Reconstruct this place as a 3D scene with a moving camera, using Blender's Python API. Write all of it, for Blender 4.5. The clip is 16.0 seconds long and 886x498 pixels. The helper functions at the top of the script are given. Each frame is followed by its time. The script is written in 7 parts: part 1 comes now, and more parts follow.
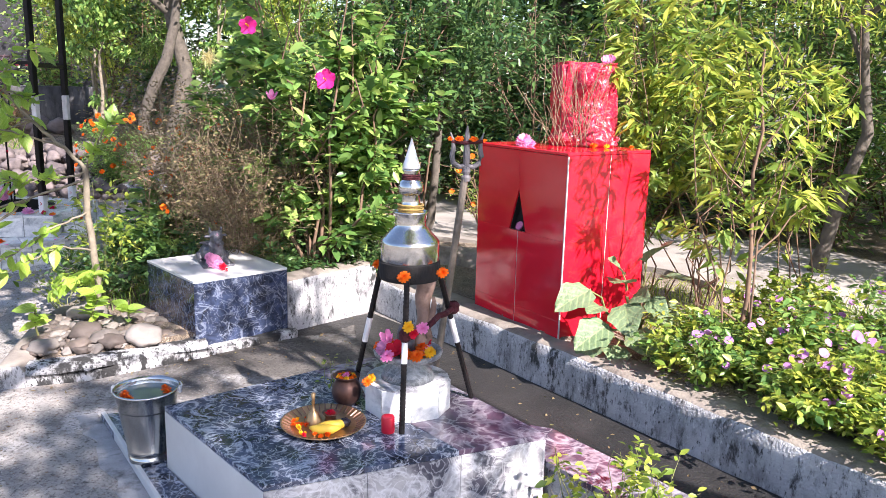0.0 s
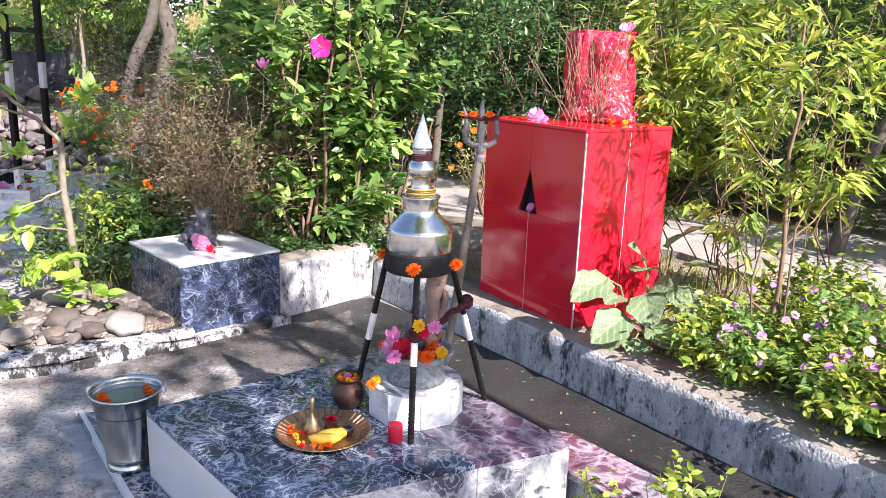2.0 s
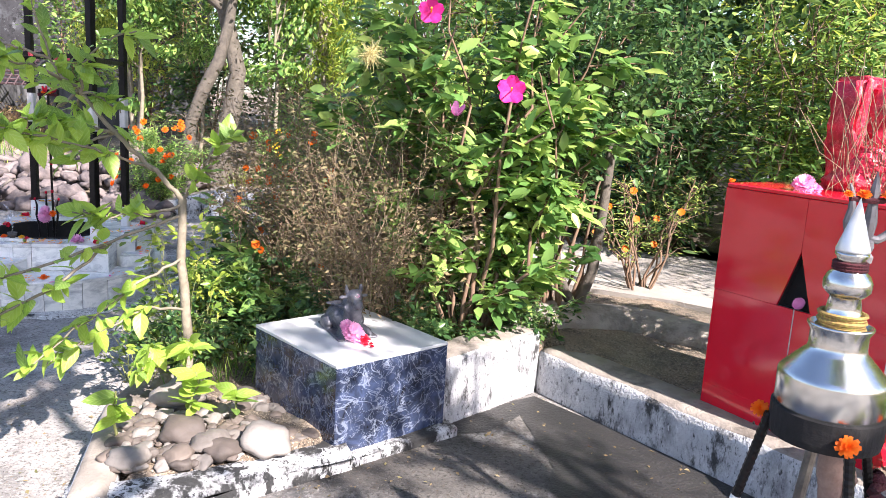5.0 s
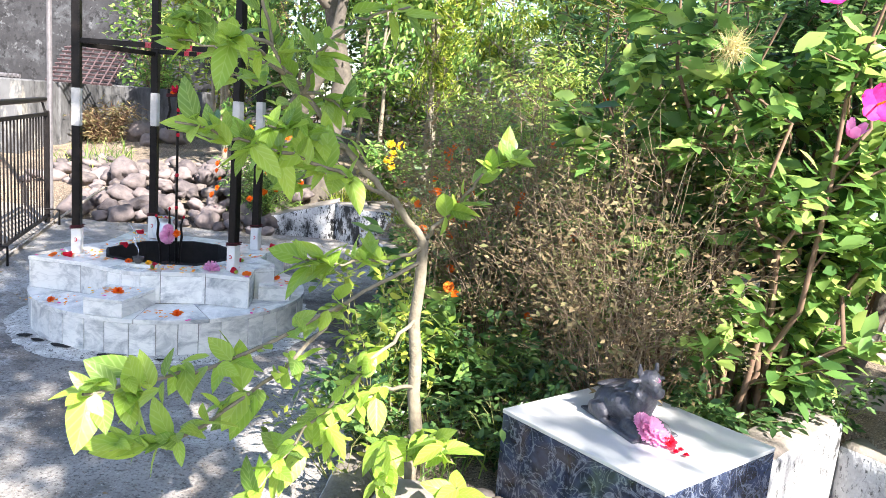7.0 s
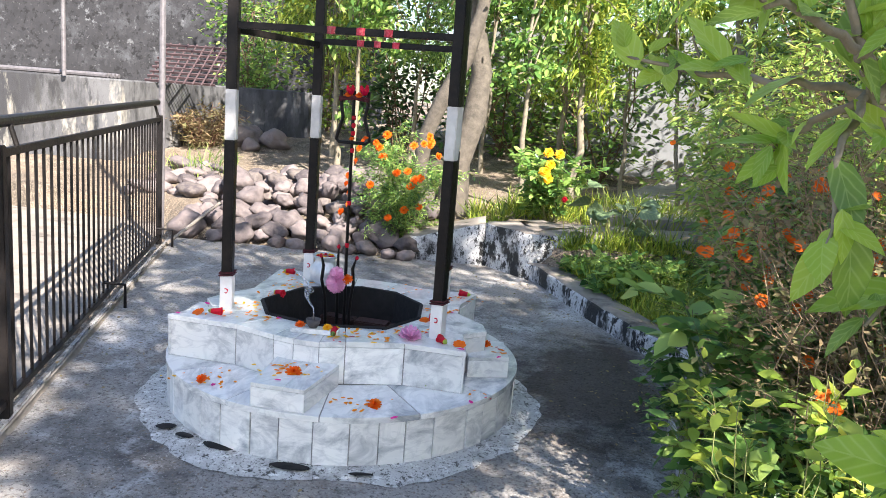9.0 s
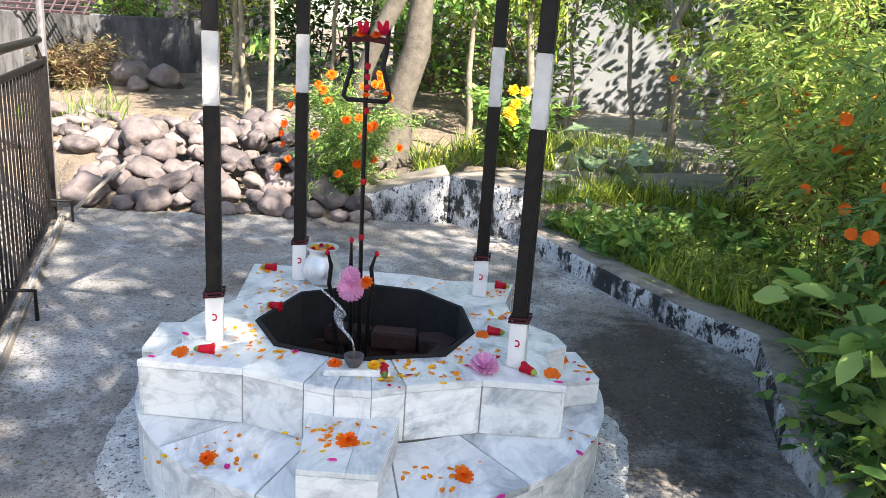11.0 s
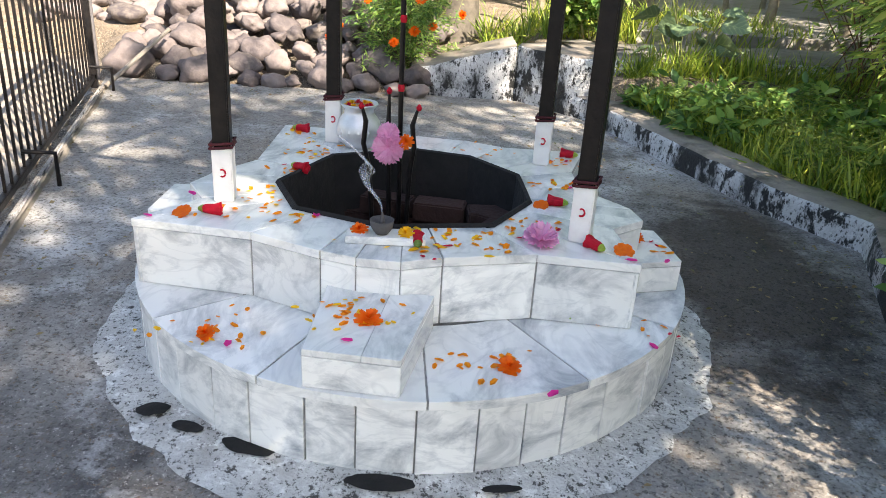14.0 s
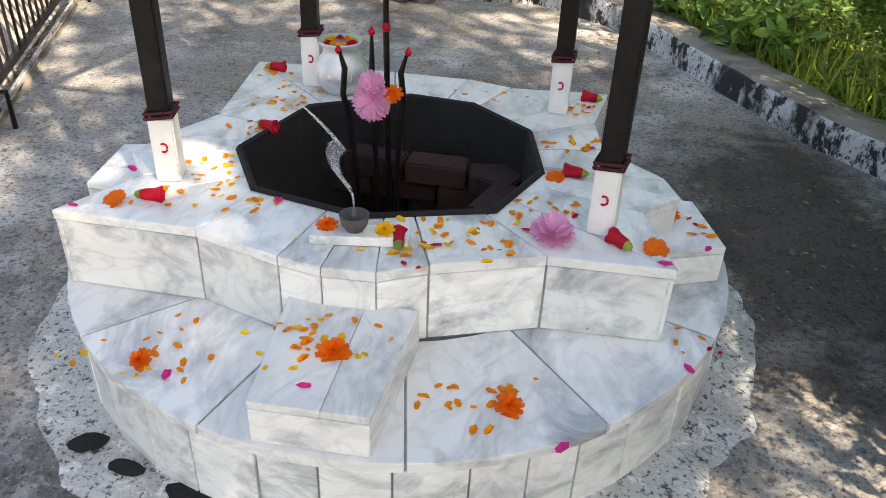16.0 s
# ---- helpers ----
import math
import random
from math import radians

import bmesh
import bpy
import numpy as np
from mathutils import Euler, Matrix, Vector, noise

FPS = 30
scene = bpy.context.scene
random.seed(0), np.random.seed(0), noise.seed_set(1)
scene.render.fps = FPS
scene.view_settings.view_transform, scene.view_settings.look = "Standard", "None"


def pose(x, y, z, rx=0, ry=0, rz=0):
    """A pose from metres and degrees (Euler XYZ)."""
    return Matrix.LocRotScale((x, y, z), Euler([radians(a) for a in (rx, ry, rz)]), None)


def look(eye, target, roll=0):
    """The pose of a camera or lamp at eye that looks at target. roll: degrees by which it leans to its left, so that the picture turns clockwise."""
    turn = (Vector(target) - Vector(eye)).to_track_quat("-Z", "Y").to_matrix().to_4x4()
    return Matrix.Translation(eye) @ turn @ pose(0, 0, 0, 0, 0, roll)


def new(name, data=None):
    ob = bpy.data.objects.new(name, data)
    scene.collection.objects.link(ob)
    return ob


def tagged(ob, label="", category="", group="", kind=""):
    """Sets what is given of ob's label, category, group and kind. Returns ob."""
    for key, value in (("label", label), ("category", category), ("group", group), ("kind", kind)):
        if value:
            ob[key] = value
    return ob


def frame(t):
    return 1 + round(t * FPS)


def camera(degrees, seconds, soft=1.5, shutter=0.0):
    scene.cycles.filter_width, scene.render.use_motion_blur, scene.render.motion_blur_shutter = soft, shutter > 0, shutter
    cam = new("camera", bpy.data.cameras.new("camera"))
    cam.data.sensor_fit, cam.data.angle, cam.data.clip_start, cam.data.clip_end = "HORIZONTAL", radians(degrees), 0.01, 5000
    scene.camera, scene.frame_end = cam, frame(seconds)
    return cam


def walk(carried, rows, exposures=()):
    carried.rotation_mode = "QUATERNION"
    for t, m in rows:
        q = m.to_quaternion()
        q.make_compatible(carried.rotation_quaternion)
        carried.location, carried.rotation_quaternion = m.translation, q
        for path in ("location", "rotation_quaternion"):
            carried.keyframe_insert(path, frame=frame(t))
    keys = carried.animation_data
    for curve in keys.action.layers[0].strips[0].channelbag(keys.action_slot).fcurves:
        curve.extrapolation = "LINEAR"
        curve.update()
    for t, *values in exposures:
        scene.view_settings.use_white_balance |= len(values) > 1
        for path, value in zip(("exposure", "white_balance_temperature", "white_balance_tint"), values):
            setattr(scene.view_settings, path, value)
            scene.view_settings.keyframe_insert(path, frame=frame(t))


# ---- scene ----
cam = camera(59.7, 16.0, soft=0.55)
PATH = [
    (0, (0.042, 0.681, 1.668), (-0.049, 2.637, 1.26), 1.5),
    (0.5, (-0.072, 0.705, 1.651), (-0.148, 2.656, 1.221), 2.0),
    (1, (-0.081, 0.797, 1.653), (-0.154, 2.747, 1.21), 2.3),
    (1.5, (-0.044, 0.916, 1.654), (-0.117, 2.862, 1.195), 2.5),
    (2, (-0.067, 1.01, 1.662), (-0.126, 2.95, 1.183), 2.0),
    (2.5, (-0.152, 1.089, 1.65), (-0.197, 3.025, 1.148), 2.8),
    (3, (-0.277, 1.246, 1.651), (-0.268, 3.183, 1.154), 2.3),
    (3.5, (-0.428, 1.388, 1.634), (-0.431, 3.333, 1.168), 2.2),
    (4, (-0.618, 1.595, 1.632), (-0.679, 3.551, 1.219), 2.7),
    (6.5, (-1.924, 2.641, 1.613), (-2.059, 4.604, 1.252), 4.1),
    (7, (-2.199, 2.923, 1.557), (-2.396, 4.881, 1.202), 4.8),
    (7.5, (-2.494, 3.235, 1.543), (-2.742, 5.187, 1.189), 4.6),
    (8, (-2.846, 3.531, 1.54), (-3.15, 5.474, 1.178), 3.4),
    (8.5, (-3.114, 3.865, 1.535), (-3.526, 5.787, 1.165), 3.8),
    (9, (-3.378, 4.169, 1.517), (-3.735, 6.102, 1.144), 4.5),
    (9.2, (-3.522, 4.293, 1.511), (-3.859, 6.223, 1.109), 3.1),
    (11.3, (-4.316, 5.118, 1.542), (-4.334, 7.045, 1.007), 4.1),
    (11.5, (-4.345, 5.142, 1.544), (-4.378, 7.074, 1.027), 4.2),
    (12, (-4.33, 5.184, 1.508), (-4.424, 7.119, 1.013), 5.1),
    (12.5, (-4.229, 5.27, 1.452), (-4.494, 7.182, 0.93), 4.8),
    (13, (-4.132, 5.344, 1.374), (-4.501, 7.229, 0.815), 4.8),
    (13.5, (-4.13, 5.372, 1.281), (-4.459, 7.233, 0.626), 3.7),
    (14, (-4.185, 5.478, 1.267), (-4.372, 7.306, 0.478), 3.6),
    (14.5, (-4.213, 5.618, 1.265), (-4.428, 7.414, 0.41), 3.5),
    (15, (-4.183, 5.797, 1.259), (-4.406, 7.542, 0.308), 3.8),
    (15.5, (-4.167, 5.898, 1.281), (-4.417, 7.607, 0.273), 2.7),
    (16, (-4.167, 5.975, 1.332), (-4.387, 7.663, 0.283), 2.5),
]
walk(cam, [(t, look(eye, target, roll)) for t, eye, target, roll in PATH], [(0, 1.87, 6250, 21), (4, 1.92, 6250, 21.5), (6.4, 2.36, 6350, 14), (7.5, 2.34, 6350, 12.5), (9, 2.2, 6500, 13), (11.3, 2.4, 6800, 11.5), (13, 2.44, 6900, 11.5), (14, 2.32, 7200, 11.5), (16, 2.32, 8000, 12)])

# ---- sky, sun ----
SUN_TO = Vector((0.58, -0.62, 0.72)).normalized()
world = bpy.data.worlds.new("world")
scene.world = world
world.use_nodes = True
wn = world.node_tree
sky = wn.nodes.new("ShaderNodeTexSky")
sky.sky_type, sky.sun_disc = "NISHITA", False
sky.sun_elevation = math.asin(SUN_TO.z)
sky.sun_rotation = math.atan2(SUN_TO.x, SUN_TO.y)
wn.links.new(sky.outputs[0], wn.nodes["Background"].inputs[0])
wn.nodes["Background"].inputs[1].default_value = 0.078
sun_data = bpy.data.lights.new("sun", "SUN")
sun_data.energy, sun_data.angle, sun_data.color = 4.2, radians(0.6), (1.0, 0.94, 0.84)
sun = new("sun", sun_data)
sun.matrix_world = look((0, 0, 0), -SUN_TO)


# ---- materials ----
def mat(name, colors, scale=8.0, rough=0.6, metal=0.0, bump=0.0, bscale=60.0, detail=6.0, stops=None, distortion=0.0, spec=0.5, island=0.0,
        translucent=0.0, object_random=0.0):
    """A noise-graded surface. colors: two or more base colours run through by noise."""
    m = bpy.data.materials.new(name)
    m.use_nodes = True
    nt = m.node_tree
    b = nt.nodes["Principled BSDF"]
    b.inputs["Roughness"].default_value = rough
    b.inputs["Metallic"].default_value = metal
    b.inputs["Specular IOR Level"].default_value = spec
    geo = nt.nodes.new("ShaderNodeNewGeometry")
    n1 = nt.nodes.new("ShaderNodeTexNoise")
    n1.inputs["Scale"].default_value = scale
    n1.inputs["Detail"].default_value = detail
    n1.inputs["Roughness"].default_value = 0.65
    n1.inputs["Distortion"].default_value = distortion
    nt.links.new(geo.outputs["Position"], n1.inputs["Vector"])
    fac = n1.outputs["Fac"]
    if island or object_random:
        src = geo.outputs["Random Per Island"]
        amount = island
        if object_random:
            oi = nt.nodes.new("ShaderNodeObjectInfo")
            src, amount = oi.outputs["Random"], object_random
        mix = nt.nodes.new("ShaderNodeMix")
        mix.inputs[0].default_value = amount
        nt.links.new(fac, mix.inputs[2])
        nt.links.new(src, mix.inputs[3])
        fac = mix.outputs[0]
    ramp = nt.nodes.new("ShaderNodeValToRGB")
    cr = ramp.color_ramp
    k = len(colors)
    if stops is None:
        stops = [0.3 + 0.4 * i / max(1, k - 1) for i in range(k)]
        if island or object_random:
            stops = [0.1 + 0.8 * i / max(1, k - 1) for i in range(k)]
    while len(cr.elements) < k:
        cr.elements.new(0.5)
    for e, c, p in zip(cr.elements, colors, stops):
        e.position, e.color = p, (*c, 1)
    nt.links.new(fac, ramp.inputs[0])
    nt.links.new(ramp.outputs[0], b.inputs["Base Color"])
    if bump:
        n2 = nt.nodes.new("ShaderNodeTexNoise")
        n2.inputs["Scale"].default_value = bscale
        n2.inputs["Detail"].default_value = 5
        nt.links.new(geo.outputs["Position"], n2.inputs["Vector"])
        bp = nt.nodes.new("ShaderNodeBump")
        bp.inputs["Strength"].default_value = bump
        bp.inputs["Distance"].default_value = 0.01
        nt.links.new(n2.outputs["Fac"], bp.inputs["Height"])
        nt.links.new(bp.outputs[0], b.inputs["Normal"])
    if translucent:
        tr = nt.nodes.new("ShaderNodeBsdfTranslucent")
        hs = nt.nodes.new("ShaderNodeHueSaturation")
        hs.inputs["Hue"].default_value = 0.485
        hs.inputs["Value"].default_value = 1.35
        nt.links.new(ramp.outputs[0], hs.inputs["Color"])
        nt.links.new(hs.outputs[0], tr.inputs["Color"])
        ms = nt.nodes.new("ShaderNodeMixShader")
        ms.inputs[0].default_value = translucent
        nt.links.new(b.outputs[0], ms.inputs[1])
        nt.links.new(tr.outputs[0], ms.inputs[2])
        nt.links.new(ms.outputs[0], nt.nodes["Material Output"].inputs["Surface"])
    return m


def veined(name, base, dark, vein, scale, vscale, width, rough, amount=1.0, spec=0.5, cloud=(0.35, 0.65), object_random=False, stretch=(1, 1, 1)):
    """Polished stone: clouds between two colours, crossed by thin veins."""
    m = mat(name, [base, dark], scale=scale, rough=rough, spec=spec, detail=8, distortion=0.8, stops=cloud)
    nt = m.node_tree
    b = nt.nodes["Principled BSDF"]
    ramp = b.inputs["Base Color"].links[0].from_socket
    geo = nt.nodes.new("ShaderNodeNewGeometry")
    pos = geo.outputs["Position"]
    mp = nt.nodes.new("ShaderNodeMapping")
    mp.inputs["Scale"].default_value = stretch
    nt.links.new(pos, mp.inputs["Vector"])
    pos = mp.outputs[0]
    if object_random:
        oi = nt.nodes.new("ShaderNodeObjectInfo")
        add = nt.nodes.new("ShaderNodeVectorMath")
        sc = nt.nodes.new("ShaderNodeVectorMath")
        sc.operation = "SCALE"
        sc.inputs[3].default_value = 40
        comb = nt.nodes.new("ShaderNodeCombineXYZ")
        for i in range(3):
            nt.links.new(oi.outputs["Random"], comb.inputs[i])
        nt.links.new(comb.outputs[0], sc.inputs[0])
        nt.links.new(pos, add.inputs[0])
        nt.links.new(sc.outputs[0], add.inputs[1])
        pos = add.outputs[0]
        for n in nt.nodes:
            if n.type == "TEX_NOISE":
                nt.links.new(pos, n.inputs["Vector"])
    out = ramp
    for k, (s, w) in enumerate(((vscale, width), (vscale * 2.3, width * 0.8))):
        n = nt.nodes.new("ShaderNodeTexNoise")
        n.inputs["Scale"].default_value = s
        n.inputs["Detail"].default_value = 5
        n.inputs["Distortion"].default_value = 1.6
        nt.links.new(pos, n.inputs["Vector"])
        r = nt.nodes.new("ShaderNodeValToRGB")
        cr = r.color_ramp
        cr.elements[0].position, cr.elements[0].color = 0.5 - w, (0, 0, 0, 1)
        cr.elements[1].position, cr.elements[1].color = 0.5 + w, (0, 0, 0, 1)
        e = cr.elements.new(0.5)
        e.color = (amount, amount, amount, 1)
        nt.links.new(n.outputs["Fac"], r.inputs[0])
        mx = nt.nodes.new("ShaderNodeMix")
        mx.data_type = "RGBA"
        nt.links.new(r.outputs[0], mx.inputs[0])
        nt.links.new(out, mx.inputs[6])
        mx.inputs[7].default_value = (*vein, 1)
        out = mx.outputs[2]
    if object_random:
        tone = nt.nodes.new("ShaderNodeMapRange")
        tone.inputs["To Min"].default_value, tone.inputs["To Max"].default_value = 0.86, 1.05
        nt.links.new(oi.outputs["Random"], tone.inputs["Value"])
        mul = nt.nodes.new("ShaderNodeVectorMath")
        mul.operation = "SCALE"
        nt.links.new(out, mul.inputs[0])
        nt.links.new(tone.outputs[0], mul.inputs[3])
        out = mul.outputs[0]
    nt.links.new(out, b.inputs["Base Color"])
    return m


def stained(name, base, stain, scale, rough, amount=(0.45, 0.6), fine=30.0, bump=0.4, light=None, stretch=(1, 1, 1), layers=None):
    """Plaster or cement: a mottled base with sharp-edged stains at two scales."""
    m = mat(name, base, scale=scale, rough=rough, bump=bump, bscale=70)
    nt = m.node_tree
    b = nt.nodes["Principled BSDF"]
    out = b.inputs["Base Color"].links[0].from_socket
    geo = nt.nodes.new("ShaderNodeNewGeometry")
    mp = nt.nodes.new("ShaderNodeMapping")
    mp.inputs["Scale"].default_value = stretch
    nt.links.new(geo.outputs["Position"], mp.inputs["Vector"])
    if layers is None:
        layers = [(scale * 0.5, stain, amount), (fine, stain, (amount[0] + 0.1, amount[1] + 0.08))]
    if light:
        layers.append((scale * 0.8, light, (0.54, 0.68)))
        layers.append((120, light, (0.535, 0.57)))
        layers.append((80, stain, (0.53, 0.57)))
    for k, (s, c, (lo, hi)) in enumerate(layers):
        n = nt.nodes.new("ShaderNodeTexNoise")
        n.inputs["Scale"].default_value = s
        n.inputs["Detail"].default_value = 9
        n.inputs["Roughness"].default_value = 0.7
        n.noise_dimensions = "4D"
        n.inputs["W"].default_value = 3.7 * k + 1
        nt.links.new(mp.outputs[0], n.inputs["Vector"])
        r = nt.nodes.new("ShaderNodeValToRGB")
        cr = r.color_ramp
        cr.elements[0].position, cr.elements[0].color = lo, (0, 0, 0, 1)
        cr.elements[1].position, cr.elements[1].color = hi, (1, 1, 1, 1)
        nt.links.new(n.outputs["Fac"], r.inputs[0])
        mx = nt.nodes.new("ShaderNodeMix")
        mx.data_type = "RGBA"
        nt.links.new(r.outputs[0], mx.inputs[0])
        nt.links.new(out, mx.inputs[6])
        mx.inputs[7].default_value = (*c, 1)
        out = mx.outputs[2]
    nt.links.new(out, b.inputs["Base Color"])
    return m


M = {}
M["cement"] = stained("cement_floor", [(0.235, 0.222, 0.208), (0.36, 0.342, 0.322)], (0.05, 0.047, 0.045), 1.6, 0.85, bump=0.9, layers=[
    (1.1, (0.23, 0.175, 0.13), (0.52, 0.70)), (0.9, (0.085, 0.08, 0.077), (0.50, 0.62)), (3.2, (0.10, 0.094, 0.09), (0.55, 0.68)),
    (2.1, (0.50, 0.49, 0.48), (0.535, 0.635)), (7.0, (0.46, 0.44, 0.42), (0.60, 0.70)), (16.0, (0.085, 0.075, 0.068), (0.56, 0.69)),
    (30.0, (0.50, 0.47, 0.44), (0.575, 0.69)), (26.0, (0.055, 0.05, 0.046), (0.55, 0.67)), (60.0, (0.06, 0.054, 0.049), (0.53, 0.61)), (85.0, (0.47, 0.445, 0.41), (0.58, 0.65)), (45.0, (0.16, 0.115, 0.08), (0.56, 0.62))])


def dark_patch(m, at, reach, colour):
    """A dark patch with a ragged edge round a place on the floor."""
    nt = m.node_tree
    b = nt.nodes["Principled BSDF"]
    col = b.inputs["Base Color"].links[0].from_socket
    geo = nt.nodes.new("ShaderNodeNewGeometry")
    off = nt.nodes.new("ShaderNodeVectorMath")
    off.operation = "SUBTRACT"
    off.inputs[1].default_value = at
    nt.links.new(geo.outputs["Position"], off.inputs[0])
    sc = nt.nodes.new("ShaderNodeVectorMath")
    sc.operation = "MULTIPLY"
    sc.inputs[1].default_value = (1 / reach[0], 1 / reach[1], 0)
    nt.links.new(off.outputs[0], sc.inputs[0])
    ln = nt.nodes.new("ShaderNodeVectorMath")
    ln.operation = "LENGTH"
    nt.links.new(sc.outputs[0], ln.inputs[0])
    ns = nt.nodes.new("ShaderNodeTexNoise")
    ns.inputs["Scale"].default_value, ns.inputs["Detail"].default_value, ns.inputs["Roughness"].default_value = 4.0, 9, 0.72
    nt.links.new(geo.outputs["Position"], ns.inputs["Vector"])
    add = nt.nodes.new("ShaderNodeMath")
    add.operation = "MULTIPLY_ADD"
    add.inputs[1].default_value = 2.2
    nt.links.new(ns.outputs["Fac"], add.inputs[0])
    nt.links.new(ln.outputs["Value"], add.inputs[2])
    mr = nt.nodes.new("ShaderNodeMapRange")
    mr.inputs["From Min"].default_value, mr.inputs["From Max"].default_value = 2.25, 1.75
    mr.inputs["To Max"].default_value = 0.95
    nt.links.new(add.outputs[0], mr.inputs["Value"])
    mx = nt.nodes.new("ShaderNodeMix")
    mx.data_type, mx.blend_type = "RGBA", "MULTIPLY"
    nt.links.new(mr.outputs[0], mx.inputs[0])
    nt.links.new(col, mx.inputs[6])
    mx.inputs[7].default_value = (*colour, 1)
    nt.links.new(mx.outputs[2], b.inputs["Base Color"])


# damp cement right of the fire altar
dark_patch(M["cement"], (-3.25, 8.5, 0), (0.5, 0.95, 1), (0.24, 0.20, 0.175))
# darker floor between the platform and the marble block
dark_patch(M["cement"], (-1.10, 5.30, 0), (0.9, 0.6, 1), (0.30, 0.29, 0.28))
M["palepath"] = stained("pale_garden_path", [(0.34, 0.315, 0.285), (0.24, 0.215, 0.19)], (0.13, 0.105, 0.08), 3, 0.9, (0.54, 0.68), 30, 0.6)
M["whitewash"] = stained("whitewashed_cement", [(0.56, 0.56, 0.57), (0.36, 0.36, 0.37)], (0.03, 0.03, 0.03), 6, 0.9, bump=1.0, stretch=(1, 1, 0.45), layers=[
    (5.0, (0.20, 0.20, 0.205), (0.50, 0.64)), (11.0, (0.045, 0.045, 0.046), (0.54, 0.62)), (28.0, (0.10, 0.10, 0.103), (0.55, 0.70)), (75.0, (0.045, 0.045, 0.045), (0.55, 0.64)), (40.0, (0.66, 0.66, 0.66), (0.57, 0.68))])
M["blackwash"] = stained("algae_black_whitewash", [(0.62, 0.62, 0.63), (0.40, 0.40, 0.405)], (0.03, 0.03, 0.03), 8, 0.9, bump=1.0, stretch=(1, 1, 0.6), layers=[
    (3.0, (0.022, 0.022, 0.022), (0.49, 0.57)), (12.0, (0.022, 0.022, 0.022), (0.52, 0.57)), (60.0, (0.03, 0.03, 0.03), (0.54, 0.59))])
M["navymarble"] = veined("navy_marble", (0.045, 0.062, 0.12), (0.010, 0.012, 0.020), (0.40, 0.45, 0.56), 11, 6.0, 0.022, 0.13, 0.34)
M["kerbtop"] = stained("worn_cement", [(0.31, 0.275, 0.235), (0.19, 0.162, 0.14)], (0.085, 0.07, 0.057), 6, 0.9, (0.52, 0.66), 40, 0.6)
M["bluemarble"] = veined("blue_black_marble", (0.085, 0.11, 0.18), (0.014, 0.017, 0.028), (0.55, 0.60, 0.70), 9, 7.0, 0.035, 0.12, 0.6)
M["purplemarble"] = veined("purple_grey_marble", (0.13, 0.08, 0.12), (0.05, 0.045, 0.07), (0.50, 0.47, 0.52), 5, 3.2, 0.07, 0.14, 0.45)
M["whitemarble"] = veined("white_marble", (0.85, 0.845, 0.82), (0.25, 0.275, 0.305), (0.20, 0.22, 0.25), 3.2, 1.4, 0.05, 0.2, 0.14, cloud=(0.48, 0.73), object_random=True, stretch=(1.6, 0.9, 2.6))
M["whiteslab"] = mat("white_tile", [(0.66, 0.66, 0.65), (0.54, 0.54, 0.535)], 3, 0.3, bump=0.05)
M["greystone"] = veined("grey_marble", (0.20, 0.22, 0.235), (0.085, 0.095, 0.105), (0.42, 0.44, 0.45), 9, 9, 0.05, 0.4, 0.4)
M["redtile"] = mat("red_glazed_tile", [(0.70, 0.012, 0.030), (0.60, 0.009, 0.022)], 2.5, 0.09, bump=0.02, bscale=6, spec=0.8)
M["grout"] = mat("pale_grout", [(0.6, 0.55, 0.53), (0.5, 0.42, 0.4)], 20, 0.9)
M["greygrout"] = mat("grey_grout", [(0.42, 0.41, 0.39), (0.15, 0.145, 0.14)], 14, 0.9)
M["redcloth"] = veined("red_tinsel_cloth", (0.62, 0.010, 0.05), (0.20, 0.003, 0.016), (0.85, 0.30, 0.28), 12, 11, 0.025, 0.38, 0.4)
M["steel"] = mat("brushed_steel", [(0.62, 0.62, 0.60), (0.50, 0.50, 0.49)], 12, 0.22, 1.0, bump=0.06, bscale=40)
M["tin"] = mat("dull_tin", [(0.74, 0.75, 0.77), (0.60, 0.61, 0.63)], 25, 0.45, 0.6, bump=0.15, bscale=30)
M["copper"] = mat("old_copper", [(0.32, 0.17, 0.12), (0.20, 0.11, 0.08)], 18, 0.4, 0.85, bump=0.1)
M["darkcopper"] = mat("tarnished_copper", [(0.12, 0.062, 0.05), (0.06, 0.035, 0.032)], 18, 0.38, 0.7, bump=0.1)
M["brass"] = mat("worn_brass", [(0.55, 0.36, 0.18), (0.35, 0.22, 0.12)], 25, 0.35, 0.9, bump=0.1)
M["blackiron"] = mat("black_painted_iron", [(0.006, 0.006, 0.007), (0.016, 0.013, 0.012)], 20, 0.38, bump=0.2, bscale=60, spec=0.15)
M["soot"] = mat("sooty_iron", [(0.005, 0.005, 0.005), (0.016, 0.014, 0.014)], 12, 0.95, bump=0.5, bscale=40)
M["sootbrick"] = mat("sooty_brick", [(0.022, 0.010, 0.008), (0.04, 0.016, 0.012), (0.008, 0.007, 0.007)], 9, 0.9, bump=0.6, object_random=0.5)
M["whitepaint"] = mat("white_gloss_paint", [(0.78, 0.77, 0.76), (0.68, 0.66, 0.65)], 15, 0.4, bump=0.1)
M["oldwhite"] = mat("dusty_white_paint", [(0.60, 0.58, 0.56), (0.44, 0.42, 0.405)], 15, 0.55, bump=0.15)
M["rustpole"] = mat("weathered_iron_pipe", [(0.20, 0.17, 0.14), (0.10, 0.085, 0.07)], 25, 0.55, 0.4, bump=0.3)
M["leadgrey"] = mat("grey_iron", [(0.19, 0.175, 0.185), (0.10, 0.095, 0.10)], 20, 0.6, 0.2, bump=0.2)
